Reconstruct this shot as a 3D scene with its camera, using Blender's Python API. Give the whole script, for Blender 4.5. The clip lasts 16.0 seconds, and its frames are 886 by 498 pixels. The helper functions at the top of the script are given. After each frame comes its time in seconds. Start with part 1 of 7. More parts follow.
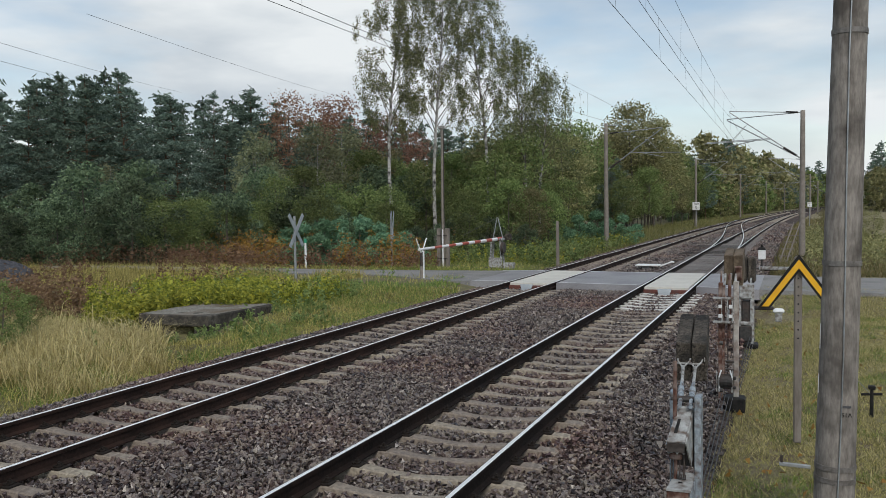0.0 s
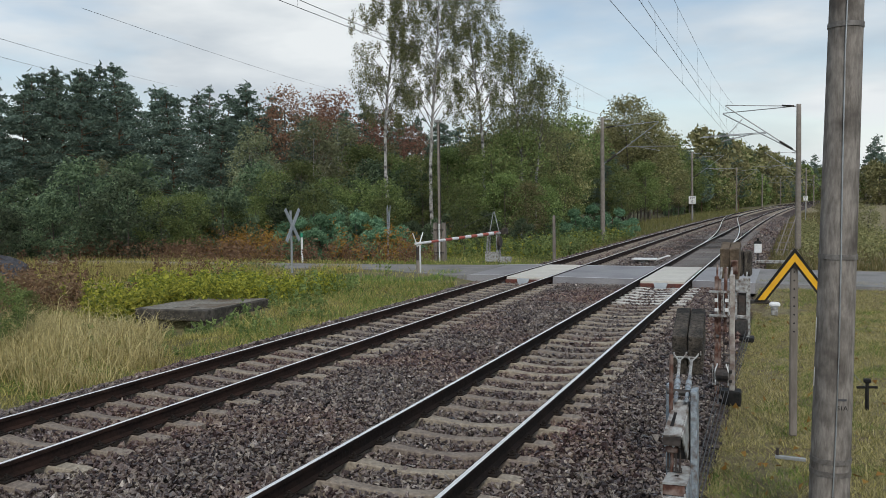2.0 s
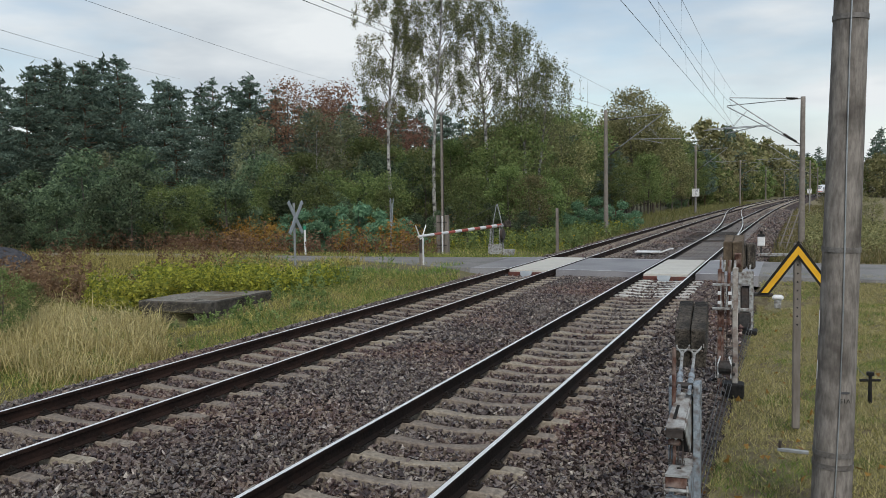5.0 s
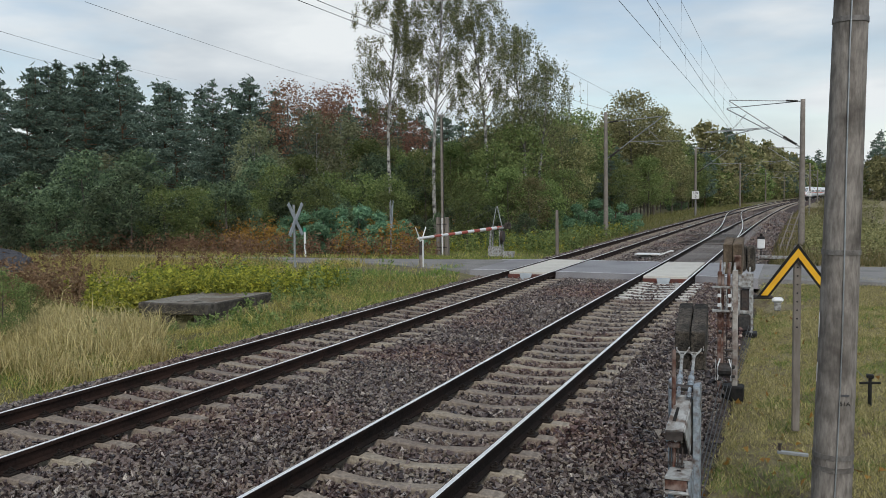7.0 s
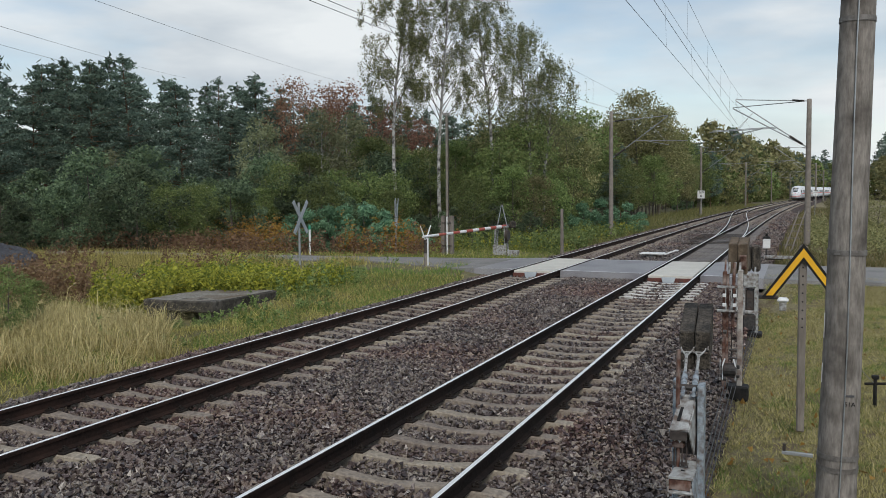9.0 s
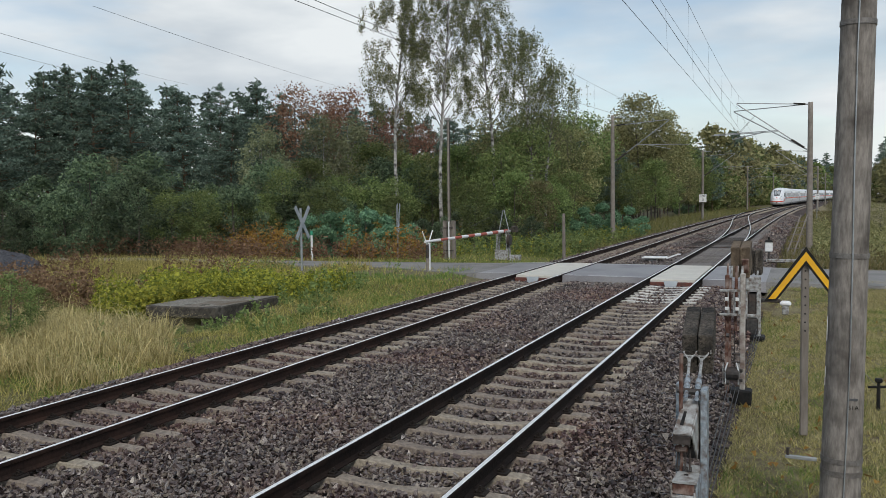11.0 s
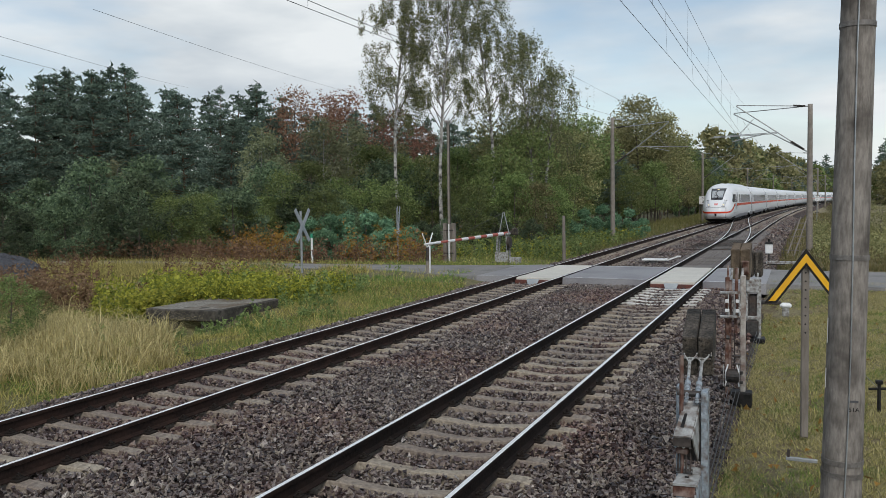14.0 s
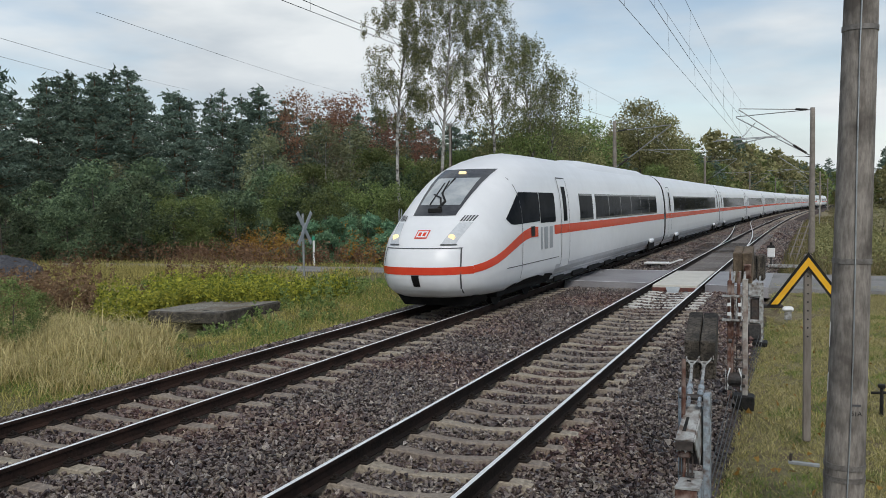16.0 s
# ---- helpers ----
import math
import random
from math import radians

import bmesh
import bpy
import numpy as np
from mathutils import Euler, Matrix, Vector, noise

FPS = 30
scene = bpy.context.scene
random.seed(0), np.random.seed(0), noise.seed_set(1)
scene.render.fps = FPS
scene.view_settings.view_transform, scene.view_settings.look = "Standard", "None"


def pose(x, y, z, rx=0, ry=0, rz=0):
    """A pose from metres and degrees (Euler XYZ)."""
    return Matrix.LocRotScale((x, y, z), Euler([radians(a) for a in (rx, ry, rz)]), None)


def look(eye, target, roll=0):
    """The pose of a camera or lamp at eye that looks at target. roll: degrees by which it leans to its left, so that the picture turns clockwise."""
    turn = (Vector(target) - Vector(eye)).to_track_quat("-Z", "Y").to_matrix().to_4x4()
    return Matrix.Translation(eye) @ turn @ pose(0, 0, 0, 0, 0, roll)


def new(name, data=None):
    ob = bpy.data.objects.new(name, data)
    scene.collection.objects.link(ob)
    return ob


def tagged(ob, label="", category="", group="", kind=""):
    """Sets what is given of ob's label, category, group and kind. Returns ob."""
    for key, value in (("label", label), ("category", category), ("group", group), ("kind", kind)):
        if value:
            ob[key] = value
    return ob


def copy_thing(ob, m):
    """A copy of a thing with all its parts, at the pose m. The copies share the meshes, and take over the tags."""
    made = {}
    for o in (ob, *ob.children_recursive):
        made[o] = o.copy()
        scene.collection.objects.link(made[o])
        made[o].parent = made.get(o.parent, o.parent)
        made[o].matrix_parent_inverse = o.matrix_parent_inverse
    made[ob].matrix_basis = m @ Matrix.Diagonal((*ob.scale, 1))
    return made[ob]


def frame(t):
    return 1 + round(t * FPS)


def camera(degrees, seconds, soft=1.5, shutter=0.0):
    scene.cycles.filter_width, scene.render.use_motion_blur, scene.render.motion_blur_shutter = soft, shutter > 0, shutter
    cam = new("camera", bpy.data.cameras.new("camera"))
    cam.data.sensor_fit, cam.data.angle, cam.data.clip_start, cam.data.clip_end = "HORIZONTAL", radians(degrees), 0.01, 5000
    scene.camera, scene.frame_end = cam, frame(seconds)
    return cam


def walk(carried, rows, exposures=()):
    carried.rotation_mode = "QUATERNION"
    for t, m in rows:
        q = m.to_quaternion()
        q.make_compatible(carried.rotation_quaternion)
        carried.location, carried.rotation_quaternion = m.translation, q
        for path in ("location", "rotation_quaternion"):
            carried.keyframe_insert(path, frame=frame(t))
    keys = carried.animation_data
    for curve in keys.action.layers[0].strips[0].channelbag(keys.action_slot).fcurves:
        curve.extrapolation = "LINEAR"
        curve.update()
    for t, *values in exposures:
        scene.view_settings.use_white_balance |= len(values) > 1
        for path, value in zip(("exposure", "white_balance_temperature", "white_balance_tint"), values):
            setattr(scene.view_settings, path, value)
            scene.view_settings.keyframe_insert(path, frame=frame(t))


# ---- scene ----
# The camera stays in one place on a mound beside the line and only turns a little.
EYE = (3.446, 0.0, 2.465)


def aim(yaw, pitch, roll):
    """yaw: degrees left of +y, pitch: degrees down."""
    a, b = radians(yaw), radians(pitch)
    d = Vector((-math.sin(a) * math.cos(b), math.cos(a) * math.cos(b), -math.sin(b)))
    return look(EYE, Vector(EYE) + d * 20, roll)


cam = camera(54.99, 16.0, soft=0.55)
walk(cam, [(t, aim(a, b, c)) for t, a, b, c in (
(0.0, 22.28, 2.81, -0.85),
    (0.5, 22.34, 2.79, -0.99),
    (1.0, 22.02, 2.75, -0.98),
    (1.5, 21.94, 2.88, -0.98),
    (2.0, 22.05, 3.20, -0.94),
    (2.5, 22.20, 3.44, -0.94),
    (3.0, 22.31, 3.60, -0.97),
    (3.5, 22.35, 3.71, -1.04),
    (4.0, 22.35, 3.78, -1.00),
    (6.5, 22.18, 3.53, -0.78),
    (7.0, 22.25, 3.56, -0.82),
    (7.5, 22.30, 3.61, -0.74),
    (8.0, 22.41, 3.66, -0.59),
    (8.5, 22.49, 3.70, -0.50),
    (9.0, 22.57, 3.66, -0.58),
    (11.5, 22.69, 3.30, -0.86),
    (12.0, 22.67, 3.40, -0.86),
    (12.5, 22.65, 3.44, -0.93),
    (13.0, 22.64, 3.43, -0.93),
    (13.5, 22.66, 3.34, -0.93),
    (14.0, 22.70, 3.16, -0.94),
    (14.5, 22.74, 2.98, -0.92),
    (15.0, 22.80, 2.89, -0.89),
    (15.5, 22.82, 2.91, -0.88),
    (16.0, 22.83, 2.96, -0.85))])

# ---------------------------------------------------------------- world and light
SUN_EL, SUN_AZ = radians(42), radians(152)
scene.view_settings.exposure = 0.0
world = bpy.data.worlds.new("overcast_sky")
scene.world = world
world.use_nodes = True
wn, wl = world.node_tree.nodes, world.node_tree.links
wn.clear()
w_out, w_bg = wn.new("ShaderNodeOutputWorld"), wn.new("ShaderNodeBackground")
w_sky = wn.new("ShaderNodeTexSky")
w_sky.sky_type, w_sky.sun_disc = "NISHITA", False
w_sky.sun_elevation, w_sky.sun_rotation = SUN_EL, SUN_AZ
w_sky.air_density, w_sky.dust_density = 1.0, 0.2
w_co, w_map = wn.new("ShaderNodeTexCoord"), wn.new("ShaderNodeMapping")
w_map.inputs["Scale"].default_value = (1.0, 1.0, 3.4)
w_map.inputs["Location"].default_value = (0.35, 0.1, 0.0)
w_noise, w_noise2 = wn.new("ShaderNodeTexNoise"), wn.new("ShaderNodeTexNoise")
w_noise.inputs["Scale"].default_value, w_noise.inputs["Detail"].default_value = 1.7, 6
w_noise.inputs["Roughness"].default_value = 0.52
w_noise2.inputs["Scale"].default_value, w_noise2.inputs["Detail"].default_value = 3.3, 5
w_gap, w_grey = wn.new("ShaderNodeValToRGB"), wn.new("ShaderNodeValToRGB")
w_gap.color_ramp.elements[0].position, w_gap.color_ramp.elements[1].position = 0.45, 0.60
w_gap.color_ramp.elements[0].color, w_gap.color_ramp.elements[1].color = (0.12, 0.12, 0.12, 1), (1, 1, 1, 1)
w_grey.color_ramp.elements[0].position, w_grey.color_ramp.elements[1].position = 0.34, 0.62
w_grey.color_ramp.elements[0].color, w_grey.color_ramp.elements[1].color = (0.46, 0.53, 0.60, 1), (0.82, 0.86, 0.88, 1)
w_mul = wn.new("ShaderNodeMix")
w_mul.data_type, w_mul.blend_type = "RGBA", "MULTIPLY"
w_mul.inputs["Factor"].default_value = 1.0
w_mul.inputs["B"].default_value = (0.125, 0.12, 0.112, 1)
w_mix = wn.new("ShaderNodeMix")
w_mix.data_type = "RGBA"
wl.new(w_co.outputs["Generated"], w_map.inputs["Vector"])
wl.new(w_map.outputs["Vector"], w_noise.inputs["Vector"])
wl.new(w_map.outputs["Vector"], w_noise2.inputs["Vector"])
wl.new(w_noise.outputs["Fac"], w_gap.inputs["Fac"])
# the clouds close up towards the horizon
w_sep, w_low, w_max = wn.new("ShaderNodeSeparateXYZ"), wn.new("ShaderNodeMapRange"), wn.new("ShaderNodeMath")
w_low.inputs["From Min"].default_value, w_low.inputs["From Max"].default_value = 0.03, 0.15
w_low.inputs["To Min"].default_value, w_low.inputs["To Max"].default_value = 1.0, 0.0
w_max.operation = "MAXIMUM"
wl.new(w_co.outputs["Generated"], w_sep.inputs["Vector"])
wl.new(w_sep.outputs["Z"], w_low.inputs["Value"])
wl.new(w_gap.outputs["Color"], w_max.inputs[0])
wl.new(w_low.outputs["Result"], w_max.inputs[1])
wl.new(w_noise2.outputs["Fac"], w_grey.inputs["Fac"])
wl.new(w_sky.outputs["Color"], w_mul.inputs["A"])
wl.new(w_max.outputs["Value"], w_mix.inputs["Factor"])
wl.new(w_mul.outputs["Result"], w_mix.inputs["A"])
wl.new(w_grey.outputs["Color"], w_mix.inputs["B"])
wl.new(w_mix.outputs["Result"], w_bg.inputs["Color"])
wl.new(w_bg.outputs["Background"], w_out.inputs["Surface"])
w_bg.inputs["Strength"].default_value = 1.0

sun = new("sun", bpy.data.lights.new("sun", "SUN"))
sun.data.energy, sun.data.angle, sun.data.color = 1.75, radians(20), (1.0, 0.96, 0.9)
sun_from = Vector((math.sin(SUN_AZ) * math.cos(SUN_EL), math.cos(SUN_AZ) * math.cos(SUN_EL), math.sin(SUN_EL)))
sun.matrix_world = look(sun_from * 50, (0, 0, 0))


# ---------------------------------------------------------------- materials
def material(name, c1, c2, scale=8.0, rough=0.8, bump=0.3, metal=0.0, c3=None, scale2=1.2, mix2=0.5,
             island=0.0, per_object=0.0, stretch=(1, 1, 1), cells=0.0, rough2=None, dist=0.02):
    """Two colours by fine noise, a third by broad noise, relief, and variation from piece to piece."""
    m = bpy.data.materials.new(name)
    m.use_nodes = True
    n, l = m.node_tree.nodes, m.node_tree.links
    b = n["Principled BSDF"]
    co, mp = n.new("ShaderNodeTexCoord"), n.new("ShaderNodeMapping")
    mp.inputs["Scale"].default_value = stretch
    l.new(co.outputs["Object"], mp.inputs["Vector"])
    fine = n.new("ShaderNodeTexNoise")
    fine.inputs["Scale"].default_value, fine.inputs["Detail"].default_value = scale, 6
    fine.inputs["Roughness"].default_value = 0.65
    l.new(mp.outputs["Vector"], fine.inputs["Vector"])
    ramp = n.new("ShaderNodeValToRGB")
    ramp.color_ramp.elements[0].position, ramp.color_ramp.elements[1].position = 0.36, 0.64
    ramp.color_ramp.elements[0].color, ramp.color_ramp.elements[1].color = (*c1, 1), (*c2, 1)
    l.new(fine.outputs["Fac"], ramp.inputs["Fac"])
    col, height = ramp.outputs["Color"], fine.outputs["Fac"]
    if cells:
        v = n.new("ShaderNodeTexVoronoi")
        v.inputs["Scale"].default_value = cells
        l.new(mp.outputs["Vector"], v.inputs["Vector"])
        bright = n.new("ShaderNodeSeparateColor")
        l.new(v.outputs["Color"], bright.inputs["Color"])
        mx = n.new("ShaderNodeMix")
        mx.data_type = "RGBA"
        mx.inputs["A"].default_value, mx.inputs["B"].default_value = (*c1, 1), (*c2, 1)
        l.new(bright.outputs["Red"], mx.inputs["Factor"])
        col, height = mx.outputs["Result"], v.outputs["Distance"]
    if c3:
        broad = n.new("ShaderNodeTexNoise")
        broad.inputs["Scale"].default_value, broad.inputs["Detail"].default_value = scale2, 5
        l.new(co.outputs["Object"], broad.inputs["Vector"])
        r2 = n.new("ShaderNodeValToRGB")
        r2.color_ramp.elements[0].position, r2.color_ramp.elements[1].position = 0.45, 0.68
        r2.color_ramp.elements[0].color = (0, 0, 0, 1)
        r2.color_ramp.elements[1].color = (mix2, mix2, mix2, 1)
        l.new(broad.outputs["Fac"], r2.inputs["Fac"])
        mx = n.new("ShaderNodeMix")
        mx.data_type = "RGBA"
        mx.inputs["B"].default_value = (*c3, 1)
        l.new(r2.outputs["Color"], mx.inputs["Factor"])
        l.new(col, mx.inputs["A"])
        col = mx.outputs["Result"]
    if island or per_object:
        src = n.new("ShaderNodeNewGeometry").outputs["Random Per Island"] if island else n.new("ShaderNodeObjectInfo").outputs["Random"]
        amount = island or per_object
        mr = n.new("ShaderNodeMapRange")
        mr.inputs["To Min"].default_value, mr.inputs["To Max"].default_value = 1 - amount, 1 + amount
        l.new(src, mr.inputs["Value"])
        hs = n.new("ShaderNodeHueSaturation")
        l.new(mr.outputs["Result"], hs.inputs["Value"])
        mh = n.new("ShaderNodeMapRange")
        mh.inputs["To Min"].default_value, mh.inputs["To Max"].default_value = 0.5 - 0.05 * amount, 0.5 + 0.05 * amount
        l.new(src, mh.inputs["Value"])
        l.new(mh.outputs["Result"], hs.inputs["Hue"])
        l.new(col, hs.inputs["Color"])
        col = hs.outputs["Color"]
    l.new(col, b.inputs["Base Color"])
    b.inputs["Metallic"].default_value = metal
    if rough2 is None:
        b.inputs["Roughness"].default_value = rough
    else:
        rr = n.new("ShaderNodeMapRange")
        rr.inputs["To Min"].default_value, rr.inputs["To Max"].default_value = rough, rough2
        l.new(fine.outputs["Fac"], rr.inputs["Value"])
        l.new(rr.outputs["Result"], b.inputs["Roughness"])
    if bump:
        bp = n.new("ShaderNodeBump")
        bp.inputs["Strength"].default_value, bp.inputs["Distance"].default_value = bump, dist
        l.new(height, bp.inputs["Height"])
        l.new(bp.outputs["Normal"], b.inputs["Normal"])
    return m


def leafy(name, c1, c2, amount=0.45, through_light=0.35):
    """Leaves: colour from leaf to leaf, and some light through them."""
    m = bpy.data.materials.new(name)
    m.use_nodes = True
    n, l = m.node_tree.nodes, m.node_tree.links
    b = n["Principled BSDF"]
    g = n.new("ShaderNodeNewGeometry")
    ob = n.new("ShaderNodeObjectInfo")
    mx = n.new("ShaderNodeMix")
    mx.data_type = "RGBA"
    mx.inputs["A"].default_value, mx.inputs["B"].default_value = (*c1, 1), (*c2, 1)
    l.new(g.outputs["Random Per Island"], mx.inputs["Factor"])
    hs = n.new("ShaderNodeHueSaturation")
    mr = n.new("ShaderNodeMapRange")
    mr.inputs["To Min"].default_value, mr.inputs["To Max"].default_value = 1 - amount, 1 + amount
    l.new(ob.outputs["Random"], mr.inputs["Value"])
    l.new(mr.outputs["Result"], hs.inputs["Value"])
    mh = n.new("ShaderNodeMapRange")
    mh.inputs["To Min"].default_value, mh.inputs["To Max"].default_value = 0.485, 0.515
    l.new(ob.outputs["Random"], mh.inputs["Value"])
    l.new(mh.outputs["Result"], hs.inputs["Hue"])
    l.new(mx.outputs["Result"], hs.inputs["Color"])
    l.new(hs.outputs["Color"], b.inputs["Base Color"])
    b.inputs["Roughness"].default_value = 0.6
    b.inputs["Specular IOR Level"].default_value = 0.25
    tr = n.new("ShaderNodeBsdfTranslucent")
    l.new(hs.outputs["Color"], tr.inputs["Color"])
    ad = n.new("ShaderNodeMixShader")
    ad.inputs["Fac"].default_value = through_light
    l.new(b.outputs["BSDF"], ad.inputs[1])
    l.new(tr.outputs["BSDF"], ad.inputs[2])
    l.new(ad.outputs["Shader"], n["Material Output"].inputs["Surface"])
    return m


def glowing(name, colour, strength):
    m = material(name, colour, colour, bump=0)
    b = m.node_tree.nodes["Principled BSDF"]
    b.inputs["Emission Color"].default_value = (*colour, 1)
    b.inputs["Emission Strength"].default_value = strength
    return m


# bed colour darkened so that the gaps between the stones look shaded
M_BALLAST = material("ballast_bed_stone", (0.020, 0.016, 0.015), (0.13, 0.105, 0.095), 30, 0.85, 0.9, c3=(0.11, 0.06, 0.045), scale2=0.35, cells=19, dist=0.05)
M_STONE = material("ballast_stone", (0.076, 0.059, 0.053), (0.195, 0.156, 0.139), 40, 0.14, 0.10, c3=(0.16, 0.060, 0.044), scale2=0.3, mix2=0.45, island=0.85, rough2=0.5)
M_SLEEPER = material("sleeper_concrete", (0.18, 0.147, 0.114), (0.38, 0.32, 0.25), 22, 0.6, 0.4, c3=(0.14, 0.106, 0.078), scale2=2.5, per_object=0.22)
M_SLEEPER_WHITE = material("sleeper_whitish", (0.48, 0.46, 0.42), (0.66, 0.64, 0.60), 20, 0.7, 0.3, c3=(0.30, 0.32, 0.28), scale2=4, per_object=0.12)
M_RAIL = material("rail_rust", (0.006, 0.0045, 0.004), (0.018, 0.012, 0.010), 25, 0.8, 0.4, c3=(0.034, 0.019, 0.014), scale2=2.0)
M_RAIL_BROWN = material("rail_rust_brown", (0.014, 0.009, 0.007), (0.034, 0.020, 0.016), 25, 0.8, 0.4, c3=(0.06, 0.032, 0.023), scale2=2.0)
for m in (M_RAIL, M_RAIL_BROWN):
    m.node_tree.nodes["Principled BSDF"].inputs["Specular IOR Level"].default_value = 0.12
# near-white, half diffuse: the sky's sheen on the steel is in the colour
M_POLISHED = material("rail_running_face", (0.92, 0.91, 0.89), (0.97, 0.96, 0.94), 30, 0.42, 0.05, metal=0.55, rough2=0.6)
M_CLIP = material("clip_steel", (0.012, 0.010, 0.009), (0.035, 0.027, 0.022), 60, 0.7, 0.3)
M_CLIP.node_tree.nodes["Principled BSDF"].inputs["Specular IOR Level"].default_value = 0.15
M_ASPHALT = material("asphalt", (0.215, 0.207, 0.213), (0.32, 0.308, 0.312), 60, 0.36, 0.25, c3=(0.15, 0.14, 0.15), scale2=0.6, mix2=0.7, rough2=0.6)
M_OLD_ASPHALT = material("old_asphalt", (0.17, 0.162, 0.155), (0.30, 0.285, 0.265), 25, 0.6, 0.5, c3=(0.072, 0.0696, 0.0672), scale2=0.9, rough2=0.85)
M_PAINT_WHITE = material("road_paint", (0.62, 0.62, 0.62), (0.75, 0.75, 0.74), 15, 0.7, 0.1, c3=(0.4, 0.4, 0.4), scale2=3)
M_PANEL = material("crossing_panel_concrete", (0.56, 0.535, 0.47), (0.66, 0.635, 0.565), 12, 0.6, 0.15, c3=(0.48, 0.45, 0.40), scale2=1.6, mix2=0.5, per_object=0.05)
M_RUBBER = material("panel_edge_rust", (0.10, 0.04, 0.032), (0.20, 0.065, 0.045), 20, 0.8, 0.4, c3=(0.08, 0.05, 0.045), scale2=5)
M_SOIL = material("meadow_soil", (0.10, 0.095, 0.04), (0.19, 0.17, 0.075), 7, 0.95, 0.6, c3=(0.13, 0.10, 0.06), scale2=0.25, mix2=0.6)
M_LAWN = material("mown_lawn", (0.09, 0.08, 0.035), (0.39, 0.335, 0.18), 55, 0.95, 1.0, c3=(0.13, 0.088, 0.058), scale2=3.4, mix2=0.9, dist=0.04)
M_SAND = material("sandy_track", (0.25, 0.22, 0.18), (0.36, 0.32, 0.27), 10, 0.95, 0.5, c3=(0.2, 0.18, 0.12), scale2=0.8)
M_DARKPILE = material("dark_gravel_heap", (0.035, 0.036, 0.042), (0.08, 0.08, 0.09), 14, 0.9, 0.8, cells=9, dist=0.08)
M_CONCRETE = material("mast_concrete", (0.15, 0.132, 0.116), (0.31, 0.28, 0.248), 26, 0.9, 0.5, c3=(0.065, 0.055, 0.047), scale2=3.4, mix2=0.85, stretch=(1, 1, 0.22))
M_CONCRETE_FAR = material("mast_concrete_weathered", (0.19, 0.165, 0.14), (0.27, 0.24, 0.21), 6, 0.9, 0.2, c3=(0.14, 0.12, 0.10), scale2=0.8)
M_SLAB = material("culvert_concrete", (0.028, 0.024, 0.020), (0.12, 0.105, 0.086), 9, 0.95, 0.8, c3=(0.03, 0.027, 0.02), scale2=1.6, mix2=0.85, dist=0.04)
M_MOSS = material("slab_top_lichen", (0.13, 0.12, 0.10), (0.33, 0.31, 0.275), 16, 0.9, 0.7, c3=(0.12, 0.085, 0.05), scale2=1.8, mix2=0.9, dist=0.03)
M_STEEL = material("galvanised_steel", (0.30, 0.32, 0.33), (0.42, 0.44, 0.45), 14, 0.5, 0.1, metal=0.55, c3=(0.24, 0.22, 0.2), scale2=3)
M_STEEL_DARK = material("dark_steel", (0.035, 0.034, 0.034), (0.08, 0.075, 0.07), 18, 0.6, 0.2, metal=0.4, c3=(0.10, 0.05, 0.03), scale2=4)
M_BLUEGREY = material("bluegrey_flaking_paint", (0.20, 0.24, 0.275), (0.37, 0.42, 0.46), 18, 0.55, 0.5, c3=(0.09, 0.06, 0.045), scale2=15, mix2=0.95)
M_GREYPAINT = material("grey_machine_paint", (0.27, 0.275, 0.265), (0.46, 0.465, 0.455), 18, 0.55, 0.4, c3=(0.11, 0.075, 0.055), scale2=13, mix2=0.95)
M_RUST = material("flaking_rust", (0.045, 0.018, 0.012), (0.15, 0.065, 0.042), 16, 0.85, 0.6, c3=(0.38, 0.31, 0.27), scale2=9, mix2=0.75, stretch=(1, 1, 0.5))
M_FLAKED = material("flaked_grey_paint", (0.30, 0.27, 0.24), (0.48, 0.45, 0.41), 14, 0.8, 0.6, c3=(0.12, 0.05, 0.032), scale2=6, mix2=0.9)
M_WEIGHT = material("counterweight_concrete", (0.022, 0.018, 0.014), (0.15, 0.125, 0.098), 34, 0.9, 1.0, c3=(0.012, 0.011, 0.009), scale2=4.5, mix2=0.95, dist=0.04)
M_WEIGHT_BROWN = material("counterweight_brown", (0.10, 0.07, 0.045), (0.20, 0.15, 0.10), 15, 0.92, 0.8, c3=(0.04, 0.03, 0.022), scale2=3.5, mix2=0.8, dist=0.04)
M_BLACK = material("black_paint", (0.012, 0.012, 0.012), (0.03, 0.028, 0.026), 10, 0.6, 0.1)
M_YELLOW = material("signal_yellow", (0.78, 0.40, 0.012), (0.84, 0.46, 0.02), 10, 0.45, 0.05, c3=(0.7, 0.35, 0.02), scale2=4)
M_BAND = material("weathered_band_steel", (0.12, 0.11, 0.10), (0.22, 0.205, 0.19), 20, 0.6, 0.3, metal=0.2, c3=(0.08, 0.06, 0.05), scale2=6)
M_WOOD = material("weathered_post", (0.15, 0.128, 0.108), (0.25, 0.22, 0.19), 12, 0.9, 0.4, c3=(0.13, 0.11, 0.09), scale2=3, stretch=(1, 1, 0.2))
M_RED = material("boom_red", (0.34, 0.065, 0.045), (0.42, 0.09, 0.06), 12, 0.6, 0.1, c3=(0.30, 0.11, 0.08), scale2=4)
M_WHITE = material("white_paint", (0.72, 0.72, 0.71), (0.82, 0.82, 0.81), 10, 0.5, 0.08, c3=(0.6, 0.59, 0.57), scale2=3)
M_CROSSBACK = material("sign_back_aluminium", (0.30, 0.33, 0.35), (0.40, 0.43, 0.45), 9, 0.55, 0.05, metal=0.3, c3=(0.22, 0.24, 0.25), scale2=4)
